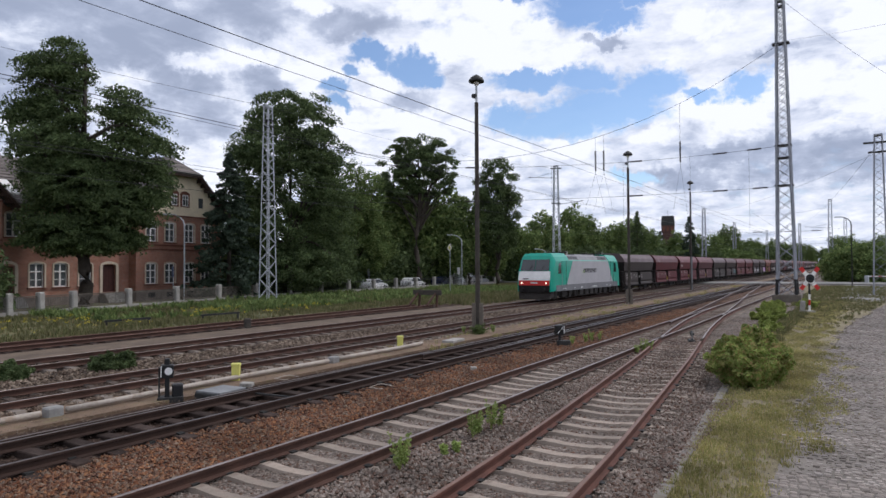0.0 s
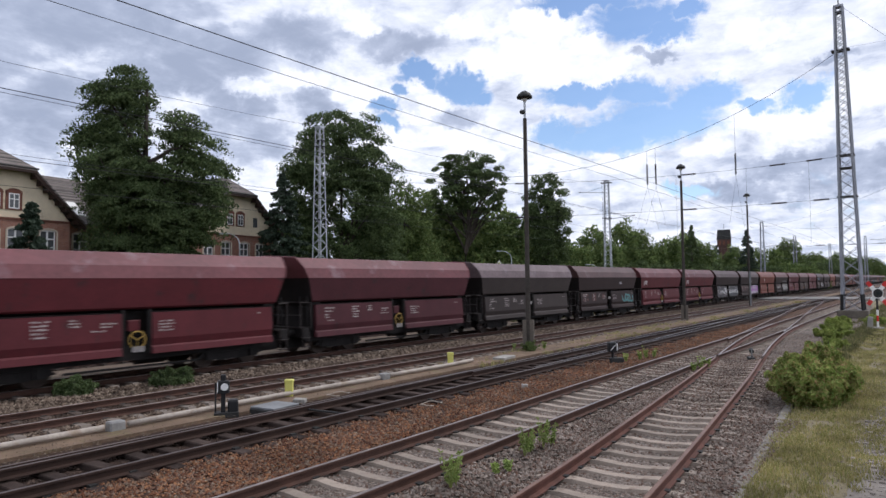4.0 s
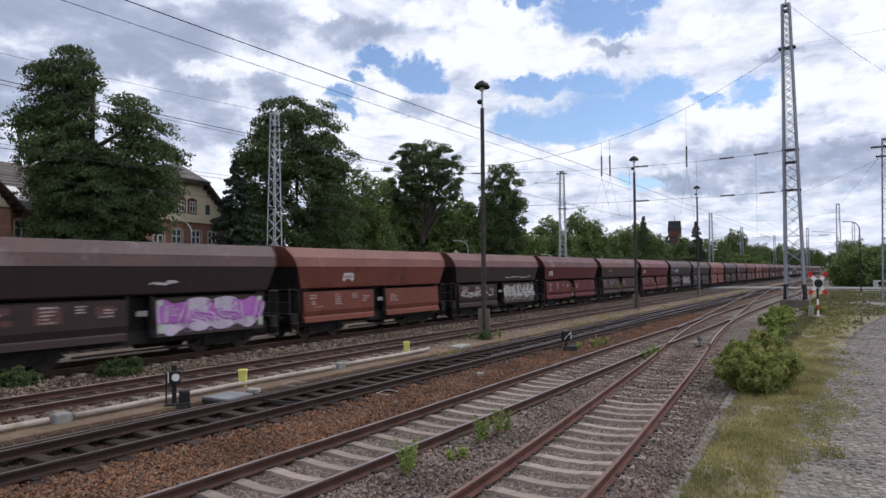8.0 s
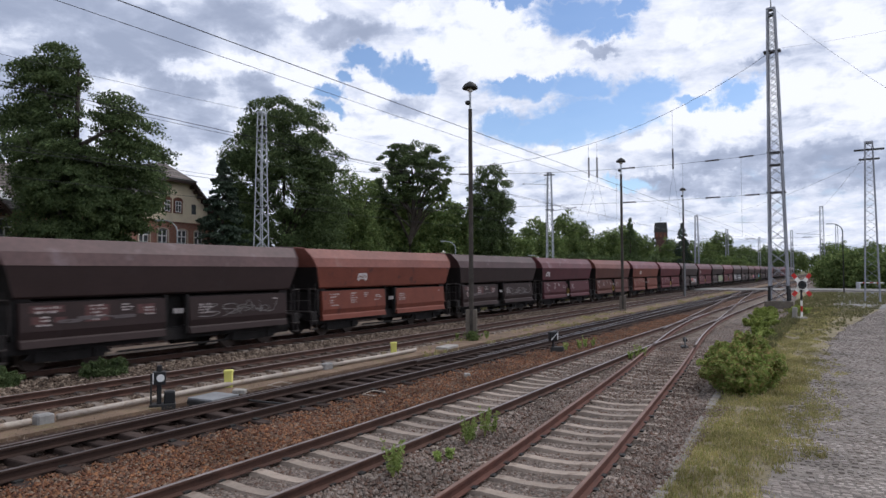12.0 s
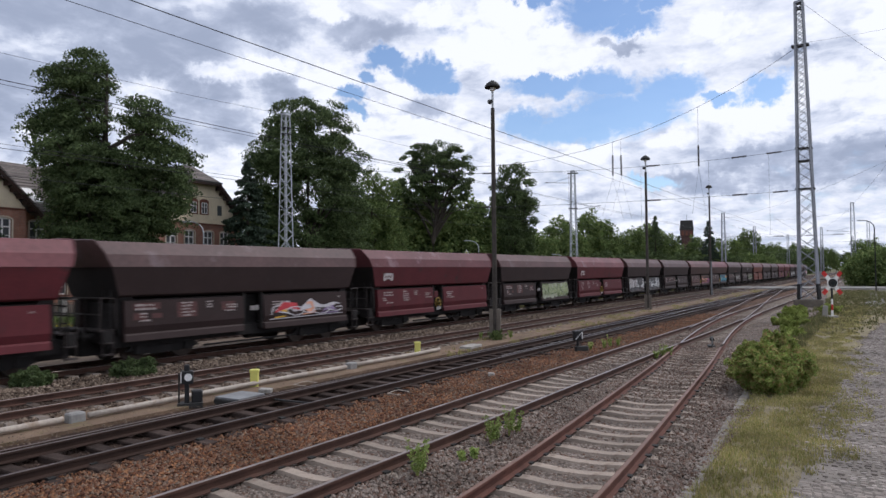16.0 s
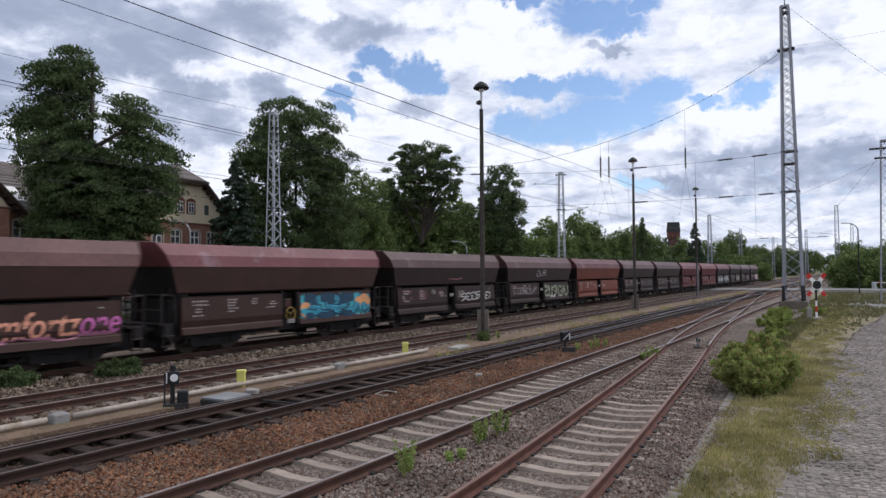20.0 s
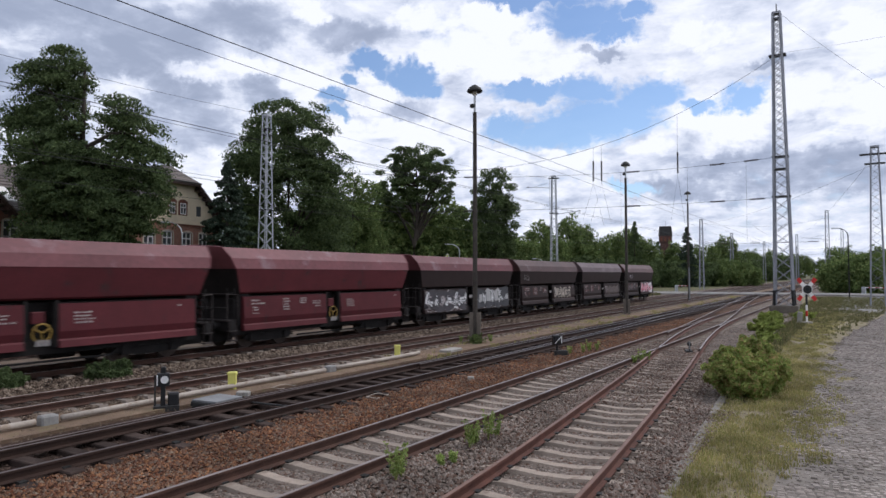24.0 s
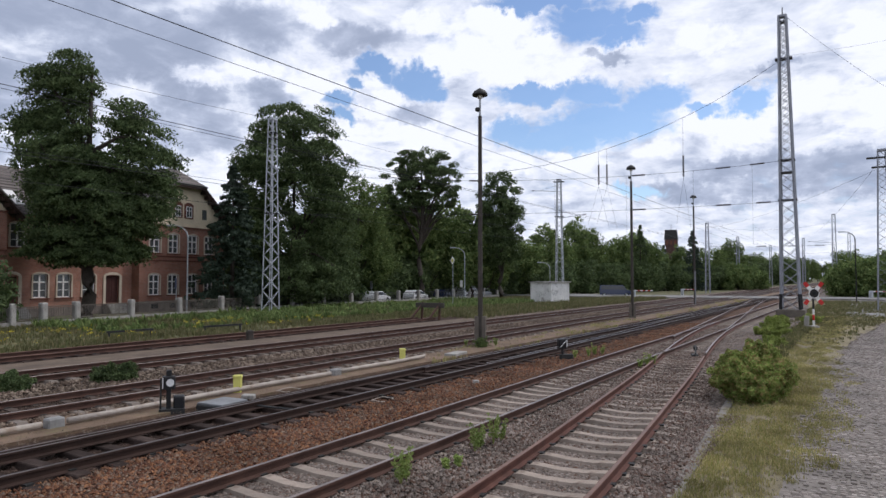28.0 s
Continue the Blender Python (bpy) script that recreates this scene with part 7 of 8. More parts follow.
    part("hip", Geo().loft([[(x, y, z - 0.16) for x, y, z in q], q]), M_TILE, HOUSE, "clipped hip of tiles")
    part("hip_board", Geo().box(ov + 0.02, ov + 0.12, yc - hw2 - 0.2, yc + hw2 + 0.2, zH - 0.45, zH - 0.15), M_EAVE, HOUSE)
    for x, z in ((ov + 0.14, zH - 0.13),):
        part("gutter", Geo().rod((x, yc - hw2 - 0.3, z), (x, yc + hw2 + 0.3, z), 0.06), M_DARKSTEEL, HOUSE)


house_wing(-4.8, 5.8, (-2.6, -0.2, 2.0, 4.1), (-2.6, -0.1, 1.75, 4.1), (0.2, 1.55), 0.0)
house_wing(18.0, 29.0, (19.74, 22.0, 24.55, 26.73), (19.74, 22.0, 24.5, 26.73), (22.47, 23.9), 0.5)
part("attic_vent", Geo().box(-0.03, 0.03, 25.75, 26.3, 8.9, 9.9), M_PANE, HOUSE, "small narrow gable window")
_mid = [(c - 0.62, c + 0.62, 1.4, 3.35) for c in (9.2, 11.27, 13.55)] + [(c - 0.62, c + 0.62, 5.35, 7.25) for c in (7.3, 9.2, 11.27, 13.4, 15.9)] + [(6.2, 7.4, 0.8, 3.1), (15.2, 16.6, 0.8, 3.2)]
wall_panel("front_wall", HOUSE, -1.3, -0.9, 5.8, 18.0, 0.6, 8.0, _mid, M_BRICK, label="red brick middle wall")
part("plinth", Geo().box(-1.3, -0.84, 5.8, 18.0, -0.2, 0.6), M_PLINTH, HOUSE)
for c in (9.2, 11.27, 13.55):
    window(HOUSE, -0.9, c, 1.24, 1.4, 3.35)
for c in (7.3, 9.2, 11.27, 13.4, 15.9):
    window(HOUSE, -0.9, c, 1.24, 5.35, 7.25)
for a, b in ((6.2, 7.4), (15.2, 16.6)):
    d = part("door", Geo().box(-1.2, -1.1, a, b, 0.8, 3.15), M_DOOR, HOUSE, "dark brown front door")
    for i in range(2):
        for j in range(3):
            w = (b - a) / 2
            part("panel", Geo().box(-1.1, -1.08, a + i * w + 0.1, a + (i + 1) * w - 0.1, 0.95 + j * 0.72, 1.5 + j * 0.72), M_DOOR, d)
    s = Geo()
    s.box(-0.92, -0.83, a - 0.25, a, 0.7, 3.1).box(-0.92, -0.83, b, b + 0.25, 0.7, 3.1)
    n, yc, w = 8, (a + b) / 2, (b - a) / 2
    for i in range(n):
        p = [(math.pi * k / n) for k in (i, i + 1)]
        q = [(yc + (w + 0.25) * math.cos(p[0]), 3.08 + 0.42 * math.sin(p[0])), (yc + (w + 0.25) * math.cos(p[1]), 3.08 + 0.42 * math.sin(p[1])), (yc + w * math.cos(p[1]), 3.08 + 0.2 * math.sin(p[1])), (yc + w * math.cos(p[0]), 3.08 + 0.2 * math.sin(p[0]))]
        s.prism(q, "x", -0.92, -0.83)
    part("door_surround", s, M_SURROUND, d, "pale arched door surround")
    for i in range(4):
        part("step", Geo().box(-0.84, -0.2 - 0.0 + 0.28 * (3 - i) * 0.6, a - 0.3, b + 0.3, -0.2, 0.2 + i * 0.18), M_CONCRETE, HOUSE, "stone step")
# main roof, in rows of tiles that overlap
for i in range(16):
    k0, k1 = i / 16, (i + 1) / 16
    x0, x1 = -0.35 - 6.0 * k0, -0.35 - 6.0 * k1
    z0, z1 = 7.95 + 4.45 * k0, 7.95 + 4.45 * k1
    part("tile_course", Geo().loft([[(x0 + 0.03, 5.0, z0 + 0.03), (x1, 5.0, z1), (x1, 5.0, z1 - 0.12), (x0 + 0.03, 5.0, z0 - 0.1)], [(x0 + 0.03, 19.0, z0 + 0.03), (x1, 19.0, z1), (x1, 19.0, z1 - 0.12), (x0 + 0.03, 19.0, z0 - 0.1)]]), M_TILE, HOUSE)
part("rear_slope", Geo().loft([[(-6.35, 5.0, 12.4), (-6.35, 19.0, 12.4), (-12, 19.0, 8.0), (-12, 5.0, 8.0)], [(-6.35, 5.0, 12.2), (-6.35, 19.0, 12.2), (-12, 19.0, 7.8), (-12, 5.0, 7.8)]]), M_TILE, HOUSE)
part("rear_wall", Geo().box(-11.4, -11.0, -4.8, 29.0, -0.2, 8.0), M_BRICK, HOUSE)
# sash white on the skylight paints in the sky's reflection on its glass
part("skylight", Geo().loft([[(x + 0.06, y, 7.95 - 0.742 * (x + 0.35) + 0.1) for x in (-1.3, -2.9)] + [(x, y, 7.95 - 0.742 * (x + 0.35) - 0.05) for x in (-2.9, -1.3)] for y in (6.75, 8.0)]), M_SASH, HOUSE, "large roof skylight, white for the sky it reflects")

# ---- fence with concrete posts ----
FENCE = [(-42.0, 11.0), (-44.4, 23.5), (-48.6, 46.0), (-50.6, 86.0), (-51.2, 104.0)]
M_INFILL = material("weathered fence bars", (0.17, 0.15, 0.13), 0.9, var=0.35, scale=1.5, fine=15, bump=0.3)
fence = thing("fence", "old fence of concrete posts and iron rails", "fence")
_post = Geo().bevel_box(-0.22, 0.22, -0.22, 0.22, -0.35, 1.42, 0.07).mesh("post", M_CONCRETE)
# posts stand closer together before the house, at steps of five metres further on
_ys = [12.0, 14.4, 16.9, 18.9, 21.4, 23.5, 25.9, 30.5, 35.3, 40.3, 45.5] + [50.3 + 4.98 * i for i in range(11)]
_pts = []
for y in _ys:
    for (xa, ya), (xb, yb) in zip(FENCE, FENCE[1:]):
        if ya <= y < yb:
            _pts.append((xa + (xb - xa) * (y - ya) / (yb - ya), y, math.atan2(-(xb - xa), yb - ya)))
for i, (x, y, a) in enumerate(_pts):
    part("post", _post, None, fence, m=pose(x, y, 0, random.uniform(-1.5, 1.5), random.uniform(-1.5, 1.5), math.degrees(a)))
for (x0, y0, a0), (x1, y1, a1) in zip(_pts, _pts[1:]):
    d = Vector((x1 - x0, y1 - y0, 0)).normalized() * 0.22
    A, B = Vector((x0, y0, 0)) + d, Vector((x1, y1, 0)) - d
    part("base_wall", Geo().bar(A + Vector((0, 0, 0.09)), B + Vector((0, 0, 0.09)), 0.22, 0.36), M_CONCRETE, fence, "low concrete base")
    if y0 < 42:
        for z in (0.36, 1.16):
            part("rail", Geo().bar(A + Vector((0, 0, z)), B + Vector((0, 0, z)), 0.06, 0.06), M_SOCKET, fence, "weathered flat rail")
        n = int((B - A).length / 0.12)
        g = Geo()
        for i in range(1, n):
            p = A.lerp(B, i / n)
            g.bar((p.x, p.y, 0.34), (p.x, p.y, 1.17), 0.03, 0.02)
        tagged(part("railing", g, M_INFILL, fence, "thin upright weathered bars"), kind="stuff")
    else:
        for z in (0.4, 1.15):
            part("rail", Geo().bar(A + Vector((0, 0, z)), B + Vector((0, 0, z)), 0.05, 0.05), M_DARKSTEEL, fence)
        g = Geo()
        n = 26
        for i in range(1, n):
            p = A.lerp(B, i / n)
            g.rod((p.x, p.y, 0.3), (p.x, p.y, 1.25), 0.014, n=4)
        tagged(part("railing", g, M_DARKSTEEL, fence, "thin upright iron bars"), kind="stuff")


# ---- street furniture and vehicles behind the fence ----
def street_lamp(x, y, h, turn, reach=1.4, label="pale grey street lamp with a curved arm", mat=M_GALV):
    s = thing("street_lamp", label, "street lamp", pose(x, y, 0, 0, 0, turn), group="street lamps")
    pts = [(0, 0, -0.1), (0, 0, h - 1.0)] + [(reach * (1 - math.cos(a)), 0, h - 1.0 + 1.0 * math.sin(a)) for a in (0.4, 0.8, 1.2, 1.57)]
    part("pole", Geo().tube(pts, [0.085, 0.07, 0.055, 0.05, 0.045, 0.04], 8), mat, s)
    part("head", Geo().bevel_box(reach - 0.1, reach + 0.65, -0.13, 0.13, h - 0.08, h + 0.06, 0.04), M_GALV, s, "flat lamp head")
    return s


street_lamp(*at(52.3, 63)[:2], 7.6, 200)
street_lamp(*at(29.75, 93)[:2], 7.2, 205)
street_lamp(-0.3, 100, 8.9, 190, 1.2, "dark street lamp beside the crossing road", M_DARKSTEEL)
street_lamp(*at(22.6, 112)[:2], 5.6, 205)


def sign(x, y, h, shape, mat, label, turn=-25):
    s = thing("road_sign", label, "sign", pose(x, y, 0, 0, 0, turn), group="road signs")
    part("pole", Geo().rod((0, 0, -0.1), (0, 0, h), 0.035, n=8), M_GALV, s)
    if shape == "diamond":
        part("plate", Geo().prism([(0, h - 0.62), (0.44, h - 0.18), (0, h + 0.26), (-0.44, h - 0.18)], "y", -0.06, -0.04), M_WHITE, s, "white-edged diamond plate")
        part("inset", Geo().prism([(0, h - 0.46), (0.28, h - 0.18), (0, h + 0.1), (-0.28, h - 0.18)], "y", -0.067, -0.061), mat, s)
    elif shape == "round":
        part("plate", Geo().rod((0, -0.05, h - 0.25), (0, -0.03, h - 0.25), 0.33, n=20), mat, s, "round plate")
    else:
        part("plate", Geo().box(-0.3, 0.3, -0.06, -0.04, h - 0.9, h), mat, s, "upright plate")
    return s


M_BLUE = material("blue sign sheet", (0.03, 0.08, 0.22), 0.4, var=0.1, bump=0)
sign(*at(30.75, 74)[:2], 5.1, "diamond", M_YELLOW, "priority road sign on a grey pole")
sign(*at(53.1, 61)[:2], 3.0, "plate", M_BLUE, "blue plate sign on a pole")
sign(*at(69.0, 47.3)[:2], 2.0, "round", M_RED, "round red road sign before a dark hedge")
sign(*at(37.6, 86)[:2], 2.6, "plate", M_GALV, "small grey sign back on a pole")
sign(*at(30.0, 90)[:2], 2.7, "plate", M_WHITE, "white sign plate on a pole")


def car(x, y, turn, color, label, van=False, name="car"):
    c = thing(name, label, "car", pose(x, y, -0.1, 0, 0, turn), group="parked cars")
    L2, W2 = (2.6, 0.98) if van else (2.1, 0.86)
    if van:
        prof = [(-L2, 0.35), (L2, 0.35), (L2, 1.0), (L2 - 0.75, 1.12), (L2 - 1.35, 1.92), (-L2 + 0.1, 1.95), (-L2, 1.2)]
        glass = [(L2 - 0.85, 1.16), (L2 - 1.38, 1.8), (-L2 + 0.3, 1.82), (-L2 + 0.25, 1.2)]
    else:
        prof = [(-L2, 0.32), (L2, 0.32), (L2 + 0.02, 0.68), (L2 - 0.95, 0.92), (L2 - 1.65, 1.42), (-L2 + 0.75, 1.45), (-L2 + 0.1, 0.98), (-L2, 0.75)]
        glass = [(L2 - 1.05, 0.95), (L2 - 1.68, 1.36), (-L2 + 0.85, 1.38), (-L2 + 0.35, 0.98)]
    g = Geo()
    top = max(z for _, z in prof)
    ring = lambda s, k: [(y_, s * (W2 - (0.16 * max(0, (z - 0.9) / (top - 0.9)) if z > 0.9 else 0.0) - k), z) for y_, z in prof]
    g.loft([ring(-1, 0.0), ring(1, 0.0)])
    part("body", g, color, c)
    for s in (-1, 1):
        part("side_glass", Geo().loft([[(y_, s * (W2 - 0.16 * max(0, (z - 0.9) / (top - 0.9)) + 0.006), z) for y_, z in glass], [(y_, s * (W2 - 0.16 * max(0, (z - 0.9) / (top - 0.9)) - 0.02), z) for y_, z in glass]]), M_GLASS, c, "dark side windows")
        for yy in (-L2 + 0.75, L2 - 0.8):
            w = part("wheel", Geo().rod((yy, s * (W2 - 0.18), 0.32), (yy, s * (W2 + 0.01), 0.32), 0.32, n=16), M_BLACK, c)
            part("rim", Geo().rod((yy, s * (W2 + 0.0), 0.32), (yy, s * (W2 + 0.02), 0.32), 0.19, n=12), M_GALV, w)
        part("headlight", Geo().box(L2 - 0.06, L2 + 0.03, s * (W2 - 0.25) - 0.16, s * (W2 - 0.25) + 0.16, 0.62, 0.75), M_SASH, c)
    return c


M_CARWHITE = material("white car paint", (0.72, 0.72, 0.72), 0.25, var=0.03, bump=0, coat=0.5)
M_CARBLUE = material("dark blue car paint", (0.02, 0.03, 0.07), 0.25, var=0.03, bump=0, coat=0.5)
M_CARGREY = material("grey car paint", (0.22, 0.23, 0.25), 0.25, var=0.03, bump=0, coat=0.5)
car(*at(37.2, 86)[:2], 96, M_CARWHITE, "white parked car behind the fence")
car(*at(33.9, 93)[:2], 96, M_CARWHITE, "white parked hatchback behind the fence")
car(*at(31.4, 100)[:2], 95, M_CARBLUE, "dark blue parked car behind the fence")
car(*at(29.6, 105)[:2], 95, M_CARWHITE, "white parked van behind the fence", True, "van")
car(*at(28.3, 109)[:2], 95, M_CARGREY, "grey parked car behind the fence")
car(*at(17.3, 118)[:2], 20, M_CARBLUE, "dark blue van waiting at the crossing", True, "van")

# small pale hut beside the line
hut = thing("equipment_hut", "small pale concrete equipment hut with sprayed marks", "hut", pose(-32.75, 78.6, 0, 0, 0, -20))
M_HUT = material("dirty off-white hut wall", (0.66, 0.65, 0.62), 0.85, var=0.14, scale=1, fine=15, bump=0.15, stain=(0.3, 0.28, 0.25), stain_at=0.6)
part("wall", Geo().bevel_box(-1.75, 1.75, -1.65, 1.65, -0.2, 2.45, 0.04), M_HUT, hut)
part("roof", Geo().box(-1.9, 1.9, -1.8, 1.8, 2.45, 2.58), M_CONCRETE, hut, "flat concrete roof slab")
part("door", Geo().box(1.752, 1.78, -0.5, 0.5, 0.1, 2.05), M_HUT, hut, "metal door")
g = Geo()
for i in range(4):
    g.bar((1.76, -1.3 + i * 0.2, 0.9 + 0.1 * (i % 2)), (1.76, -1.1 + i * 0.2, 1.5), 0.01, 0.05)
    g.bar((-0.2 + i * 0.3, -1.656, 0.7 + 0.1 * (i % 2)), (0.0 + i * 0.3, -1.656, 1.3), 0.05, 0.01)
part("sprayed_marks", g, M_BOX, hut, "dark sprayed marks")

# old water tower far off
# brick colour kept dark so that the tower stands as a silhouette against the sky
M_TOWER = material("old tower brick darkened to a silhouette", (0.085, 0.047, 0.04), 0.9, var=0.25, scale=0.5, fine=6, bump=0.1)
tower = thing("water_tower", "distant square brick water tower with dark top", "tower", pose(*at(12.9, 300)[:2], 0, 0, 0, 12))
part("shaft", Geo().box(-2.2, 2.2, -2.2, 2.2, -0.2, 16.5), M_TOWER, tower)
part("tank_house", Geo().box(-2.6, 2.6, -2.6, 2.6, 16.5, 19.2), M_TOWER, tower, "brick tank storey")
part("roof", Geo().loft([[(-2.8, -2.8, 19.2), (2.8, -2.8, 19.2), (2.8, 2.8, 19.2), (-2.8, 2.8, 19.2)], [(-2.4, -2.4, 23.2), (2.4, -2.4, 23.2), (2.4, 2.4, 23.2), (-2.4, 2.4, 23.2)]]), M_DARKSTEEL, tower, "dark steep roof")
part("aerial", Geo().rod((0, 0, 23.2), (0, 0, 25.6), 0.06, n=5), M_DARKSTEEL, tower)
for x in (-1.6, 0.0, 1.6):
    part("louvre", Geo().box(x - 0.4, x + 0.4, -2.68, -2.6, 17.0, 18.6), M_BRICK_DARK, tower, "brown louvre panel")

# ---- level crossing ----
sheet("crossing_road", [(-140, 104), (-30, 104), (-2.0, 110), (40, 100), (60, 108), (-1.0, 121), (-30, 118), (-140, 120)], 0.125, M_ASPHALT, "grey asphalt road over the level crossing", "road", 0.24)
sheet("yard_road", [(-1.0, 62), (3.5, 62), (9.0, 104), (-1.0, 108)], 0.0, M_ASPHALT, "worn grey yard road", "road", 0.12)
for x0, y0, x1, y1, lab in ((-30.2, 106.5, -27.6, 107.0, "red and white barrier boom lowered at the crossing"), (-26.2, 122.0, -24.2, 122.3, "short barrier boom beyond the crossing"), (1.5, 118.5, 4.5, 117.5, "red and white barrier boom at the yard side")):
    b = thing("barrier", lab, "barrier", pose(x0, y0, 0.0, 0, 0, math.degrees(math.atan2(y1 - y0, x1 - x0))), group="crossing barriers")
    part("stand", Geo().bevel_box(-0.25, 0.25, -0.25, 0.25, -0.1, 1.15, 0.05), M_GALV, b, "grey barrier machine")
    n = 7
    ln = math.hypot(x1 - x0, y1 - y0)
    for i in range(n):
        part("boom_band", Geo().box(0.2 + ln * i / n, 0.2 + ln * (i + 1) / n, -0.05, 0.05, 0.98, 1.12), (M_WHITE, M_RED)[i % 2], b)


# saltire at the crossing
sx_ = thing("crossing_sign", "red-white saltire with black lamp disc on banded post", "sign", pose(-2.4, 47.0, 0, 0, 0, 27))
part("footing", Geo().bevel_box(-0.25, 0.25, -0.25, 0.25, -0.3, 0.12, 0.04), M_CONCRETE, sx_)
for i in range(5):
    part("post_band", Geo().rod((0, 0, 0.1 + i * 0.34), (0, 0, 0.44 + i * 0.34), 0.06, n=10), (M_WHITE, M_RED)[i % 2] if i < 3 else M_BLACK, sx_)
part("post_top", Geo().rod((0, 0, 1.8), (0, 0, 2.3), 0.05, n=10), M_BLACK, sx_)
for s in (-1, 1):
    for a, b, mt in ((-1.0, -0.62, M_RED), (-0.62, 0.62, M_WHITE), (0.62, 1.0, M_RED)):
        p, q = Vector((a * 0.52, -0.07 - 0.01 * s, 2.08 + s * a * 0.66)), Vector((b * 0.52, -0.07 - 0.01 * s, 2.08 + s * b * 0.66))
        d = (q - p).normalized()
        n = Vector((-d.z, 0, d.x)) * 0.115
        part("cross_arm", Geo().loft([[p + n + Vector((0, o, 0)), q + n + Vector((0, o, 0)), q - n + Vector((0, o, 0)), p - n + Vector((0, o, 0))] for o in (-0.008, 0.008)]), mt, sx_, "saltire arm")
part("lamp_board", Geo().rod((0, -0.14, 2.08), (0, -0.10, 2.08), 0.30, n=24), M_WHITE, sx_, "white rim of the lamp disc")
part("lamp_face", Geo().rod((0, -0.16, 2.08), (0, -0.14, 2.08), 0.26, n=24), M_BLACK, sx_, "black lamp disc")
part("lamp", Geo().rod((0, -0.2, 2.08), (0, -0.16, 2.08), 0.1, n=14), M_GLASS, sx_)
mk_ = thing("marker_stone", "pale concrete marker post beside the crossing sign", "post", pose(-2.75, 46.2, 0, 2, 3, 0))
part("stone", Geo().bevel_box(-0.14, 0.14, -0.1, 0.1, -0.2, 0.75, 0.05), M_CONCRETE, mk_)

# buffer stop at the end of the old siding
bs = thing("buffer_stop", "dark rusty rail-built buffer stop", "buffer stop", pose(-26.6, 41.5, 0))
for x in (-0.75, 0.75):
    part("upright", Geo().bar((x, 0.0, -0.1), (x, 0.15, 1.25), 0.14, 0.12), M_RAIL_SIDE, bs)
    part("strut", Geo().bar((x, -1.3, 0.15), (x, 0.05, 1.1), 0.12, 0.1), M_RAIL_SIDE, bs)
part("beam", Geo().bevel_box(-1.2, 1.2, -0.15, 0.05, 0.85, 1.2, 0.03), M_POST, bs, "dark wooden buffer beam")

# ---- small signals and lineside boxes ----
d1 = thing("shunting_signal", "small black shunting signal with a white disc", "signal", pose(-13.45, 9.95, 0, 0, 0, 52))
part("pillar", Geo().bevel_box(-0.05, 0.05, -0.05, 0.05, -0.2, 0.5, 0.01), M_BLACK, d1)
part("lamp_box", Geo().bevel_box(-0.14, 0.14, -0.1, 0.12, 0.47, 0.76, 0.02), M_BLACK, d1)
part("disc", Geo().rod((0.03, -0.115, 0.62), (0.03, -0.1, 0.62), 0.085, n=18), M_WHITE, d1, "white round disc")
part("bar", Geo().box(-0.135, -0.115, -0.108, -0.1, 0.5, 0.74), M_WHITE, d1, "white edge bar")
part("hood", Geo().bevel_box(-0.06, 0.06, -0.05, 0.07, 0.76, 0.9, 0.02), M_BLACK, d1)
part("side_rod", Geo().rod((-0.17, 0, -0.1), (-0.17, 0, 0.72), 0.02, n=6), M_DARKSTEEL, d1)
part("motor_box", Geo().bevel_box(0.1, 0.34, -0.06, 0.2, -0.1, 0.3, 0.03), M_BLACK, d1, "dark motor box")
part("foot", Geo().box(-0.2, 0.35, -0.15, 0.2, -0.15, 0.03), M_DARKSTEEL, d1)
d2 = thing("points_lantern", "small black points lantern with a white arrow", "signal", pose(-9.55, 24.1, 0, 0, 0, 40))
part("pillar", Geo().rod((0, 0, -0.2), (0, 0, 0.4), 0.05, n=8), M_BLACK, d2)
part("lantern", Geo().bevel_box(-0.16, 0.16, -0.14, 0.14, 0.36, 0.72, 0.03), M_BLACK, d2)
part("arrow", Geo().bar((-0.12, -0.148, 0.42), (0.1, -0.148, 0.66), 0.07, 0.01).bar((0.13, -0.148, 0.42), (0.13, -0.148, 0.68), 0.03, 0.01), M_WHITE, d2, "white slanted arrow")
part("counterweight", Geo().bevel_box(-0.1, 0.4, -0.1, 0.1, -0.15, 0.15, 0.03), M_DARKSTEEL, d2)
for x, y in ((-14.06, 12.5), (-14.24, 20.34)):
    yb = thing("cable_marker", "yellow plastic cable cabinet on the sandy strip", "cabinet", pose(x, y, 0, 0, 0, 38), group="yellow cable cabinets")
    part("body", Geo().bevel_box(-0.105, 0.105, -0.08, 0.08, -0.1, 0.4, 0.02), M_YELLOW, yb)
    part("cap", Geo().bevel_box(-0.12, 0.12, -0.095, 0.095, 0.36, 0.43, 0.02), M_YELLOW, yb)
duct = thing("cable_duct", "long pale grey cable duct along the sandy strip", "cable duct")
for a, b in ((-6, 7.4), (7.9, 16.0), (16.6, 21.4)):
    part("duct_pipe", Geo().tube([(-13.95 + 0.05 * math.sin(a + i), a + (b - a) * i / 6, 0.07) for i in range(7)], 0.062, 8), M_PIPE, duct, smooth=True)
for y in (7.65, 16.3):
    part("junction_box", Geo().bevel_box(-14.07, -13.83, y - 0.17, y + 0.17, -0.1, 0.17, 0.03), M_JUNCTION, duct, "grey metal junction box")
pm = thing("points_machine", "low grey points machine cover beside the rail", "machine", pose(-12.7, 10.9, 0, 0, 0, 4))
part("case", Geo().bevel_box(-0.4, 0.4, -0.5, 0.4, -0.1, 0.10, 0.03), M_DARKSTEEL, pm)
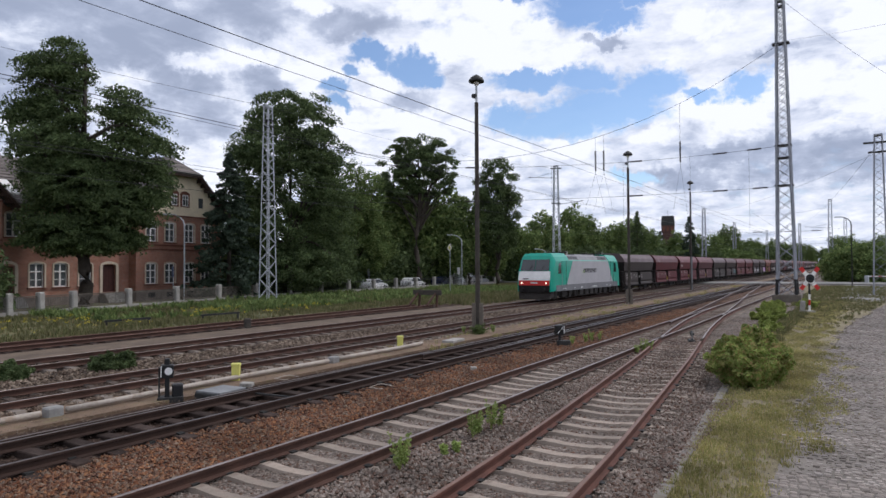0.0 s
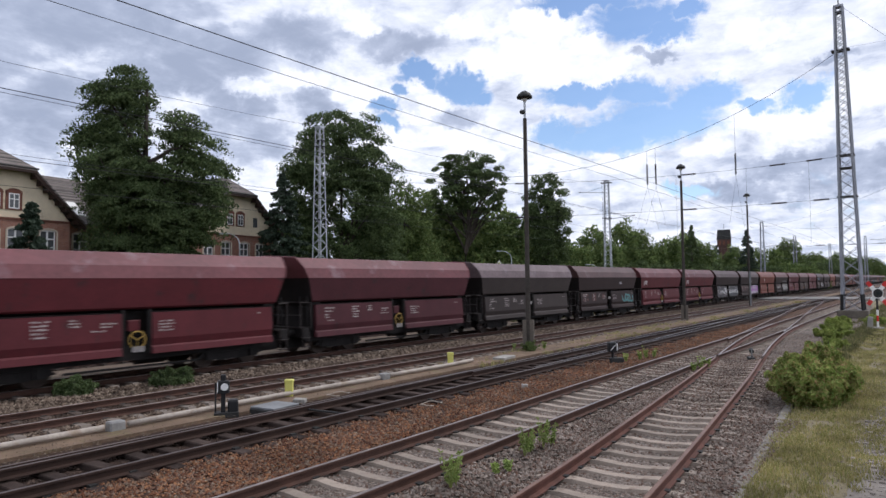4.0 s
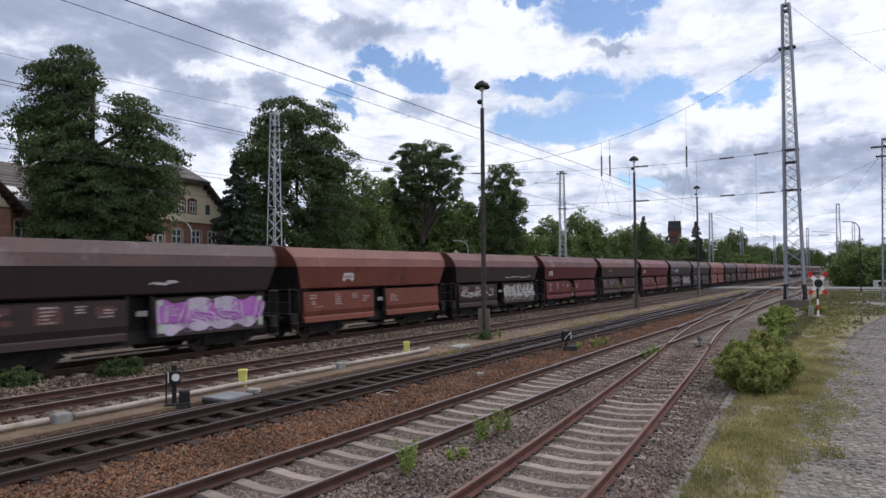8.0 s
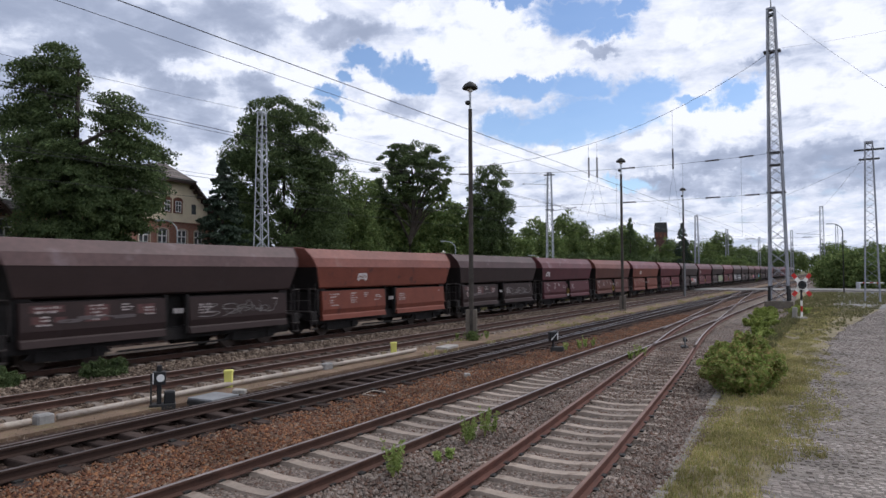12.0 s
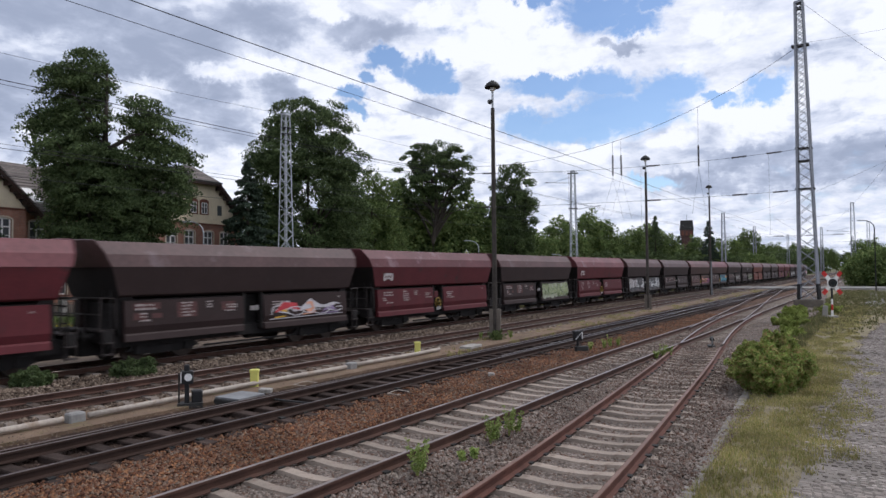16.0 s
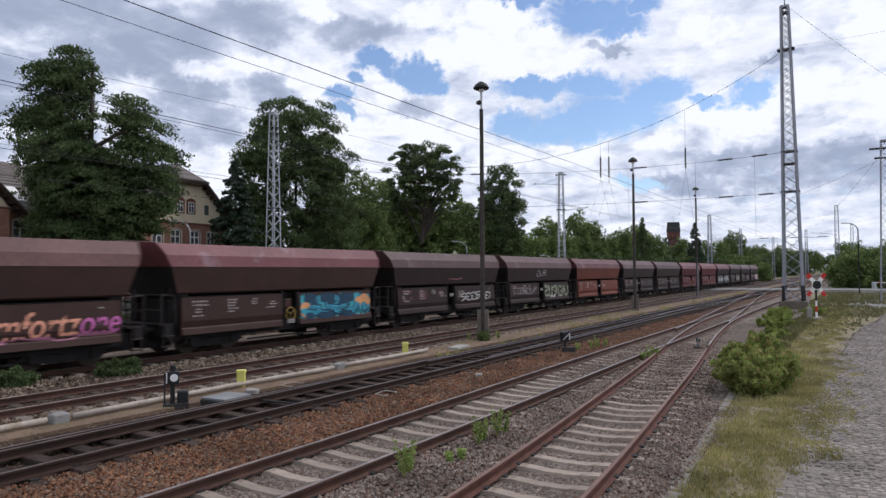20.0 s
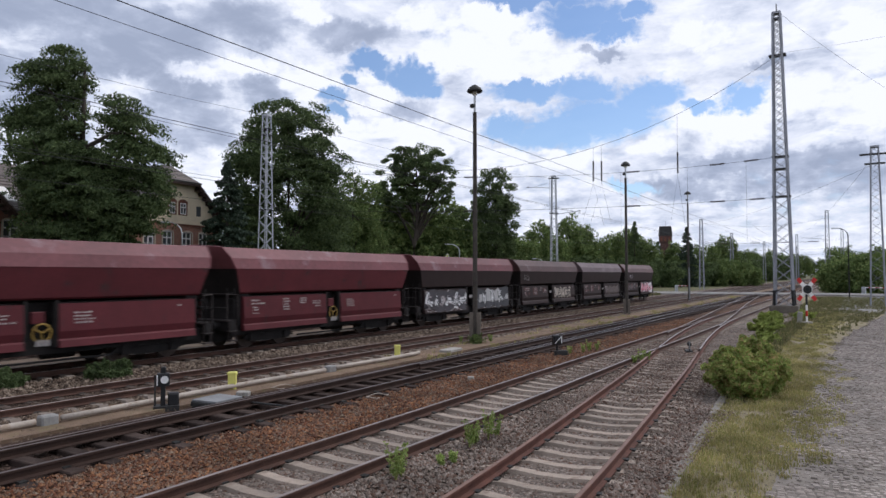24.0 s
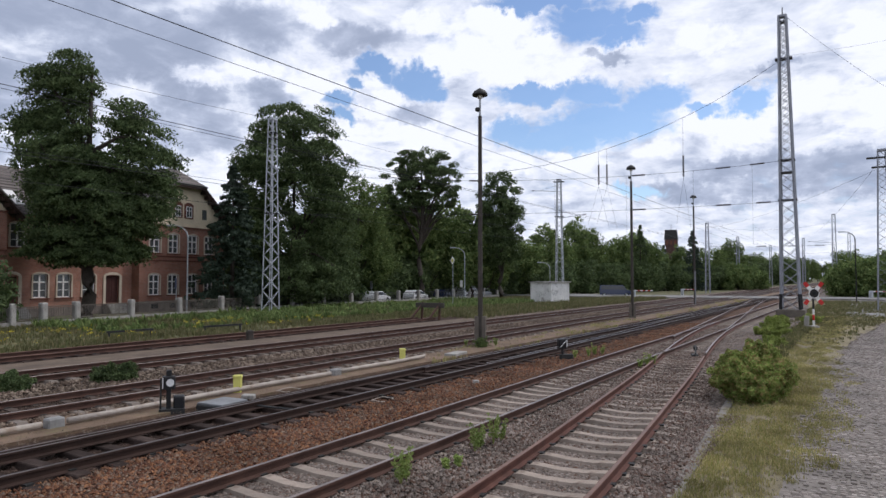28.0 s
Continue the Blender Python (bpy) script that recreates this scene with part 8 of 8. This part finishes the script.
part("lid", Geo().bevel_box(-0.38, 0.38, -0.47, 0.37, 0.10, 0.135, 0.012), M_BOX, pm, "dull blue-grey lid")
part("drive_rod", Geo().rod((0.4, 0.1, 0.08), (2.2, 0.1, 0.08), 0.025, n=6), M_DARKSTEEL, pm)
for x, y, a in ((-13.6, 23.1, 6),):
    sl = thing("cover_slab", "pale flat concrete cover slab on the sand", "slab", pose(x, y, 0, 0, 0, a), group="cover slabs")
    part("slab", Geo().bevel_box(-0.25, 0.25, -0.55, 0.55, -0.08, 0.07, 0.02), M_CONCRETE, sl)
for x, y, w in ((-12.98, 13.27, 0.22), (-10.01, 13.45, 0.2)):
    cl = thing("cable_loop", "thin pale cable lying in a loose loop", "cable", pose(x, y, 0.0), group="loose cables")
    part("loop", Geo().tube([(w * math.cos(a) * (1 + 0.2 * math.sin(2 * a)), 1.6 * w * math.sin(a), 0.03 + 0.02 * math.sin(3 * a)) for a in [0.3 + 5.6 * i / 18 for i in range(19)]], 0.011, 5), M_PIPE, cl)
for x, y, k in ((-13.22, 12.11, 1.0), (-9.50, 17.27, 0.6)):
    fs = thing("flat_stone", "pale flat stone lying on the ground", "stone", pose(x, y, 0.0, 2, 3, 30), group="loose flat stones")
    part("stone", Geo().bevel_box(-0.16 * k, 0.16 * k, -0.1 * k, 0.12 * k, -0.05, 0.05, 0.02), M_CONCRETE, fs)
# extra blade rails of the points, the black cable run along the near edge
tg = thing("points_blades", "dark points blades inside the wooden-sleepered track", "points", kind="structure")
rail("blade", [(-11.75, 1.0), (-11.80, 12.0), (-11.93, 20.0)], tg, M_RAIL_OILY, M_RAIL_TOP_DARK)
rail("blade", [(-10.62, 20.0), (-10.75, 34.0), (-11.4, 56.0), (-11.95, 80.0)], tg, M_RAIL_OILY, M_RAIL_TOP_DARK)
rail("blade", [(-11.75, 18.0), (-11.6, 34.0), (-11.0, 56.0), (-10.5, 80.0)], tg, M_RAIL_OILY, M_RAIL_TOP_DARK)
rail("crossing_rail", [(-7.75, 34.0), (-8.6, 48.0), (-10.2, 70.0), (-11.9, 96.0)], tg, M_RAIL_SIDE, M_RAIL_TOP)
rail("crossing_rail", [(-6.3, 40.0), (-7.2, 52.0), (-8.8, 72.0), (-10.4, 96.0)], tg, M_RAIL_SIDE, M_RAIL_TOP)
lev = thing("points_lever", "dark weighted points lever beside the curved track", "lever", pose(-5.45, 27.4, 0, 0, 0, 20))
part("base", Geo().bevel_box(-0.12, 0.12, -0.25, 0.25, -0.1, 0.08, 0.03), M_DARKSTEEL, lev)
part("arm", Geo().rod((0, -0.2, 0.1), (0.1, 0.5, 0.35), 0.03, n=6), M_DARKSTEEL, lev)
part("weight", Geo().rod((0.1, 0.45, 0.24), (0.1, 0.6, 0.28), 0.08, n=12), M_DARKSTEEL, lev, "round weight")
for x, y in ((-25.4, 23.3), (-30.5, 26.0), (-31.5, 21.0)):
    b = thing("old_rail_piece", "dark rusty piece of steel lying in the grass", "scrap", pose(x, y, 0.05, 0, 0, 70), group="scrap pieces")
    if x < -28:
        part("bar", Geo().bar((-1.1, 0, 0.25), (1.1, 0, 0.3), 0.1, 0.1), M_DARKSTEEL, b)
        part("leg", Geo().bar((-1.0, 0, -0.1), (-1.0, 0, 0.26), 0.08, 0.08), M_DARKSTEEL, b)
        part("leg", Geo().bar((1.0, 0, -0.1), (1.0, 0, 0.26), 0.08, 0.08), M_DARKSTEEL, b)
    else:
        part("block", Geo().bevel_box(-0.15, 0.15, -0.15, 0.15, -0.15, 0.4, 0.05), M_POST, b)


# ---- verge, kerb and cobbles ----
sheet("verge", [(-2.4, -10), (-0.6, -10), (-0.75, 12), (-0.85, 24), (-0.45, 37), (1.75, 58), (4.2, 76), (6.0, 104), (-6.0, 104), (-3.4, 62), (-3.2, 26), (-2.88, 20), (-2.24, 9.65)], -0.02, M_VERGE, "worn verge of short grass and grit", "verge", 0.2)
M_KERB = material("sunken dirty kerb concrete", (0.19, 0.175, 0.155), 0.9, var=0.3, scale=1.5, fine=20, bump=0.3, stain=(0.13, 0.11, 0.08), stain_at=0.52, rand=0.15)
kerb = thing("kerb", "sunken line of grey concrete kerb blocks", "kerb", kind="structure")
_kb = Geo().bevel_box(-0.09, 0.09, -0.49, 0.49, -0.2, 0.02, 0.02).mesh("kerb_block", M_KERB)
for i in range(15):
    y = 6.0 + i * 1.0
    part("kerb_block", _kb, None, kerb, m=pose(-2.24 - 0.062 * (y - 9.65), y, random.uniform(-0.02, 0.01), 0, 0, 2.5 + random.uniform(-0.7, 0.7)))
M_STREET = material("dusty joints of the street", (0.17, 0.15, 0.13), 0.95, var=0.25, scale=0.8, fine=30, bump=0.4, space="World")
sheet("street_bed", [(-1.02, -10), (7.5, -10), (7.5, 62), (2.2, 62), (-0.2, 37), (-1.02, 22)], -0.014, M_STREET, "sandy bed of the cobbled street", "street", 0.2)
M_COBBLE = material("grey granite setts", (0.225, 0.192, 0.167), 0.8, var=0.14, scale=3, fine=30, bump=0.25, rand=0.18, space="World")
M_COBBLES = island_material("grey granite setts in a row", [(0.15, 0.124, 0.105), (0.2, 0.17, 0.148), (0.25, 0.216, 0.19), (0.30, 0.264, 0.236)], 0.75)


def sett(w, d, h, b=0.022):
    return Geo().loft([[(-w, -d, -0.06), (w, -d, -0.06), (w, d, -0.06), (-w, d, -0.06)], [(-w, -d, h - b), (w, -d, h - b), (w, d, h - b), (-w, d, h - b)], [(-w + b, -d + b, h), (w - b, -d + b, h), (w - b, d - b, h), (-w + b, d - b, h)]])


street = thing("cobbled_street", "street of uneven grey granite setts", "street", kind="structure")
_sm = [sett(0.058, 0.049, 0.0, 0.018).mesh("sett", M_COBBLE), sett(0.052, 0.048, 0.004, 0.02).mesh("sett", M_COBBLE), sett(0.063, 0.048, -0.003, 0.016).mesh("sett", M_COBBLE)]
rest = Geo()
_rc = random.Random(77)
row, y, near = 0, 7.5, 0
while y < 58:
    x = -1.1 + max(0.0, y - 24) * 0.045 + max(0.0, y - 37) * 0.06 + 0.14 * math.sin(y * 0.7) + 0.1 * math.sin(y * 2.3) + _rc.uniform(-0.1, 0.35)
    while x < 3.4 + y * 0.03:
        w = _rc.uniform(0.05, 0.066)
        z = _rc.uniform(-0.014, 0.014)
        if y > 9.3 and near < 300 and x < 1.6:
            part("sett", _sm[_rc.randrange(3)], None, street, m=pose(x + w, y, z, _rc.uniform(-3, 3), _rc.uniform(-3, 3), _rc.uniform(-4, 4)))
            near += 1
        else:
            b, d, hw = 0.017, 0.048, w - 0.004
            cx = x + w
            vs = [(cx - hw, y - d, -0.05), (cx + hw, y - d, -0.05), (cx + hw, y + d, -0.05), (cx - hw, y + d, -0.05), (cx - hw + b, y - d + b, z), (cx + hw - b, y - d + b, z), (cx + hw - b, y + d - b, z), (cx - hw + b, y + d - b, z)]
            rest.add(vs, [(4, 5, 6, 7), (0, 1, 5, 4), (1, 2, 6, 5), (2, 3, 7, 6), (3, 0, 4, 7)])
        x += 2 * w + 0.008
    y += 0.11
    row += 1
tagged(part("setts", rest, M_COBBLES, street, "rows of small grey setts"), kind="stuff")


# ---- grass, weeds and loose stones ----
def blades(name, spots, height, mat, seed, label, per=5, width=0.012, lean=0.45, category="grass"):
    """Tufts of thin bent blades at (x, y, size)."""
    r = np.random.RandomState(seed)
    S = np.repeat(np.asarray(spots, float), per, axis=0)
    n = len(S)
    ang = r.uniform(0, 2 * np.pi, n)
    h = height * S[:, 2] * r.uniform(0.5, 1.2, n)
    ln = h * lean * r.uniform(0.2, 1.2, n)
    bx, by = S[:, 0] + r.normal(0, 0.05, n) * (1 + height), S[:, 1] + r.normal(0, 0.05, n) * (1 + height)
    dx, dy = np.cos(ang), np.sin(ang)
    w = width * (0.6 + r.uniform(0, 0.8, n))
    z0 = -0.06
    V = np.stack([np.stack([bx - dy * w, by + dx * w, np.full(n, z0)], 1), np.stack([bx + dy * w, by - dx * w, np.full(n, z0)], 1),
                  np.stack([bx + dx * ln * 0.4 + dy * w * 0.8, by + dy * ln * 0.4 - dx * w * 0.8, h * 0.6], 1), np.stack([bx + dx * ln * 0.4 - dy * w * 0.8, by + dy * ln * 0.4 + dx * w * 0.8, h * 0.6], 1),
                  np.stack([bx + dx * ln, by + dy * ln, h], 1)], axis=1).reshape(-1, 3)
    I = np.arange(n)[:, None] * 5
    F = (I + np.array([[0, 1, 2, 3]])).tolist() + (I + np.array([[3, 2, 4]])).tolist()
    me = bpy.data.meshes.new(name)
    me.from_pydata(V.tolist(), [], F)
    me.materials.append(mat)
    return tagged(new(name, me), label, category, kind="stuff")


_rg = random.Random(5)


def scatter(n, x0, x1, y0, y1, fn=None, power=1.0):
    out = []
    while len(out) < n:
        x, y = _rg.uniform(x0, x1), y0 + (y1 - y0) * _rg.random() ** power
        s = 1.0 if fn is None else fn(x, y)
        if s > 0 and _rg.random() < s:
            out.append((x, y, 0.5 + 0.7 * _rg.random()))
    return out


def fence_x(y):
    return -42.0 - (y - 11) * 0.192 if y < 46 else -48.7 - (y - 46) * 0.05


blades("meadow_grass", scatter(19000, -48, -28.3, 5, 100, lambda x, y: 0.0 if x < fence_x(y) + 0.2 else (0.4 + 0.6 * noise.noise((x * 0.3, y * 0.15, 0)) if x > -40 else 0.7), 1.2), 0.2, M_GRASS, 1, "tall rough grass between the siding and the fence", 6, 0.018)
blades("meadow_weeds", scatter(2600, -48, -34, 22, 80, lambda x, y: 0.0 if x < fence_x(y) + 0.3 else 0.3 + noise.noise((x * 0.25, y * 0.12, 5))), 0.42, M_LEAF_MID, 2, "dark leafy weeds along the fence", 9, 0.05, 0.8, "weeds")
_fl = [(x, y, s) for x, y, s in scatter(190, -36, -28.6, 5, 36, lambda x, y: max(0, noise.noise((x * 0.3, y * 0.2, 9)) + 0.15))]
_fm = leaf_mesh("yellow_flowers", [(x, y, 0.3 + 0.15 * s) for x, y, s in _fl], [0.12] * len(_fl), 7, 0.035, M_FLOWER, 3, 0.5)
tagged(new("yellow_flowers", _fm), "scattered small yellow flowers in the grass", "flowers", kind="stuff")
blades("far_verge_grass", scatter(5000, -32, -24, 44, 103, None), 0.4, M_GRASS, 4, "rough grass beside the far track", 5, 0.02)
blades("verge_grass", scatter(9500, -3.2, 0.1, 4.5, 62, lambda x, y: max(0.0, 0.42 + 0.7 * noise.noise((x * 2.2, y * 0.9, 3)) + 0.4 * noise.noise((x * 0.7, y * 0.2, 7)) + 0.3 * noise.noise((x * 7, y * 5, 1)) - (2.0 if x < -2.2 - 0.062 * (min(y, 26) - 9.65) else 0.0) - max(0.0, x + 1.25) * 0.75 + (0.3 if 12 < y < 26 else 0.0)), 1.5), 0.055, M_DRYGRASS, 5, "short yellowish grass of the verge", 9, 0.007)
blades("yard_grass", scatter(6500, -4.2, 4.5, 34, 103, lambda x, y: 0.0 if x > -0.6 + (y - 37) * 0.105 else min(1.0, 0.08 + (y - 34) * 0.03) * (0.7 + noise.noise((x * 0.4, y * 0.2, 3)))), 0.11, M_GRASS, 6, "grass beside the crossing", 5, 0.02)
blades("trackside_grass", scatter(1100, -3.3, -2.5, 24, 60, None), 0.22, M_GRASS, 7, "grass tufts along the curved track", 6, 0.01)
blades("right_grass", scatter(3500, 7.5, 14, 30, 104, None), 0.35, M_GRASS, 8, "grass behind the cobbled street", 5, 0.02)
blades("sand_tufts", scatter(700, -14.9, -12.8, 20, 100, lambda x, y: max(0, noise.noise((x, y * 0.4, 1)))), 0.12, M_DRYGRASS, 9, "sparse grass tufts on the sandy strip", 6, 0.008)


M_WEED = island_material("fresh weed leaves", [(0.16, 0.23, 0.06), (0.25, 0.33, 0.09), (0.34, 0.40, 0.14)], 0.7, 0.35, spec=0.2)


def weed(x, y, h, seed, label="upright green weed growing in the ballast"):
    w = thing("weed", label, "weed", pose(x, y, -0.03), group="weeds in the ballast")
    r = random.Random(seed)
    pts, rs = [], []
    for i in range(r.randrange(6, 10)):
        a, ln = r.uniform(0, 6.28), h * r.uniform(0.6, 1.0)
        e = Vector((math.cos(a) * ln * 0.28, math.sin(a) * ln * 0.28, ln))
        part("stalk", Geo().tube([(0, 0, 0), e * 0.5 + Vector((0, 0, ln * 0.08)), e], [0.006, 0.005, 0.002], 4), M_LEAF_LIGHT, w)
        for k in (0.35, 0.55, 0.75, 0.95):
            pts.append(tuple(e * k)), rs.append(0.05 * (1.3 - k * 0.5))
    part("leaves", leaf_mesh("leaves", pts, rs, 8, 0.026, M_WEED, seed, 0.2), None, w)


for i, (x, y, h) in enumerate(((-5.73, 8.15, 0.62), (-5.8, 8.4, 0.42), (-5.71, 10.34, 0.5), (-5.75, 10.6, 0.4), (-5.72, 11.05, 0.64), (-5.7, 11.3, 0.44), (-5.59, 9.2, 0.2), (-5.5, 9.4, 0.2), (-6.23, 23.4, 0.5), (-6.1, 23.8, 0.42), (-6.35, 23.0, 0.3), (-8.89, 25.8, 0.5), (-8.7, 26.2, 0.42), (-8.95, 25.3, 0.36), (-13.8, 26.9, 0.4), (-14.9, 26.2, 0.3), (-9.2, 24.5, 0.3))):
    weed(x, y, h, 50 + i)


bush(-14.15, 26.2, 0.25, 0.4, 0.5, M_LEAF_MID, 38, "small green weed at the foot of the lamp post", 60, 50, 0.03)


def stones(name, x0, x1, y0, y1, n, size, colors, seed, label, power=1.6, z=-0.03, skip=(), bend=None):
    """Loose broken stones, each a lopsided eight-sided lump."""
    r = np.random.RandomState(seed)
    x = r.uniform(x0, x1, n)
    y = y0 + (y1 - y0) * r.uniform(0, 1, n) ** power
    keep = np.ones(n, bool)
    for a, b in skip:
        keep &= ~((x > a) & (x < b))
    x, y = x[keep], y[keep]
    if bend:
        x = x + np.array([bend(v) for v in y])
    n = len(x)
    s = size * r.uniform(0.55, 1.25, (n, 1, 1))
    base = np.array([[1, 0, 0], [0, 1, 0], [-1, 0, 0], [0, -1, 0], [0.2, 0.1, 0.8], [0.1, -0.1, -0.7]], float)
    P = base[None] * s * r.uniform(0.6, 1.2, (n, 6, 3))
    a = r.uniform(0, 6.28, n)
    c, d = np.cos(a)[:, None], np.sin(a)[:, None]
    X = P[:, :, 0] * c - P[:, :, 1] * d + x[:, None]
    Y = P[:, :, 0] * d + P[:, :, 1] * c + y[:, None]
    Z = P[:, :, 2] + z + size * 0.25 + r.uniform(-0.012, 0.014, n)[:, None]
    V = np.stack([X, Y, Z], 2).reshape(-1, 3)
    T = np.array([[0, 1, 4], [1, 2, 4], [2, 3, 4], [3, 0, 4], [1, 0, 5], [2, 1, 5], [3, 2, 5], [0, 3, 5]])
    F = (np.arange(n)[:, None, None] * 6 + T[None]).reshape(-1, 3)
    me = bpy.data.meshes.new(name)
    me.from_pydata(V.tolist(), [], F.tolist())
    me.materials.append(island_material(name, colors, 0.9, spec=0.15))
    return tagged(new(name, me), label, "ballast stones", kind="stuff")


GREY = [(0.112, 0.087, 0.071), (0.19, 0.154, 0.13), (0.275, 0.232, 0.2), (0.15, 0.105, 0.084), (0.12, 0.07, 0.05)]
BROWN = [(0.05, 0.024, 0.017), (0.155, 0.064, 0.033), (0.13, 0.096, 0.074), (0.25, 0.122, 0.06), (0.085, 0.041, 0.028), (0.22, 0.17, 0.125)]
TAN = [(0.058, 0.04, 0.03), (0.12, 0.088, 0.066), (0.245, 0.195, 0.15), (0.085, 0.059, 0.043), (0.17, 0.132, 0.1)]
stones("siding_stones", -7.9, -2.3, 5, 42, 40000, 0.033, GREY, 1, "loose grey ballast stones round the sidings", z=-0.06)
stones("brown_stones", -10.4, -7.9, 4, 48, 28000, 0.036, BROWN, 2, "loose rust-brown ballast stones", z=-0.045)
stones("points_stones", -12.7, -10.0, 3, 42, 14000, 0.034, [(0.03, 0.022, 0.018), (0.058, 0.041, 0.033), (0.09, 0.062, 0.048)], 3, "dark oily ballast stones between wooden sleepers", z=-0.10)
stones("main_stones", -17.3, -14.9, 4, 50, 13000, 0.045, [(0.036, 0.024, 0.019), (0.062, 0.043, 0.033), (0.10, 0.072, 0.055)], 4, "dark brown ballast stones round the main track", z=-0.03)
stones("shoulder_stones", -15.05, -14.7, 4, 55, 2600, 0.055, TAN, 8, "pale shoulder stones beside the sandy strip", z=-0.02)
stones("far_stones", -19.7, -17.0, 4, 75, 13000, 0.06, TAN, 5, "pale shoulder stones between the main tracks", z=-0.02)
stones("train_track_stones", -23.2, -19.7, 4, 60, 8000, 0.055, [(0.055, 0.04, 0.031), (0.095, 0.073, 0.057), (0.145, 0.113, 0.09)], 6, "brown ballast stones of the train's track", z=-0.055)
stones("sand_grit", -14.9, -12.7, 4, 40, 3500, 0.022, [(0.15, 0.115, 0.08), (0.24, 0.19, 0.145), (0.1, 0.07, 0.05)], 7, "scattered grit on the sandy strip")
stones("shoulder_cover", -8.55, -8.0, 4, 40, 5200, 0.04, BROWN, 11, "brown stones heaped over the sleeper ends", z=-0.005)
stones("middle_cover", -6.2, -5.05, 4, 18, 7000, 0.036, GREY, 12, "grey stones heaped between the sidings", z=-0.005)
stones("outer_cover", -3.0, -2.25, 4, 16, 5000, 0.034, GREY, 13, "grey stones heaped beside the curved rails", z=-0.005)
stones("curve_cover", 0.9, 1.5, 4, 27, 5200, 0.034, GREY, 15, "grey stones over the sleeper ends of the curved siding", z=-0.018, bend=curve_x)
stones("curve_inner_cover", -1.45, -0.9, 4, 27, 4500, 0.034, GREY, 16, "grey stones between the two sidings", z=-0.012, bend=curve_x)
stones("curve_middle_stones", -0.68, 0.68, 29, 15.5, 5200, 0.034, GREY, 17, "grey stones between the rails near the points", z=-0.014, power=1.25, bend=curve_x)
stones("siding_middle_stones", -7.85, -6.5, 46, 18, 6500, 0.036, GREY, 18, "grey stones between the rails of the straight siding", z=-0.014, power=1.3)
stones("verge_grit", -2.9, -0.7, 5, 40, 9000, 0.016, [(0.12, 0.1, 0.08), (0.2, 0.175, 0.14), (0.28, 0.25, 0.21)], 14, "fine grit trodden into the verge", z=-0.022)


# ---- what moves: the train runs along its track at a steady pace ----
def train_end(t):
    u = t - 20.0
    return 163.505 - 21.2403 * u + 0.016493 * u * u + 0.000369487 * u ** 3


def motions():
    times = [2.0 * i for i in range(15)]
    for w, k in WAGONS:
        walk(w, [(t, pose(-21.0, train_end(t) - PITCH * k - 5.55, 0.0)) for t in times])
    walk(LOCO, [(t, pose(-21.0, train_end(t) - PITCH * (len(CONSIST) - 1) - 5.55 - 15.75, 0.0)) for t in times])


motions()
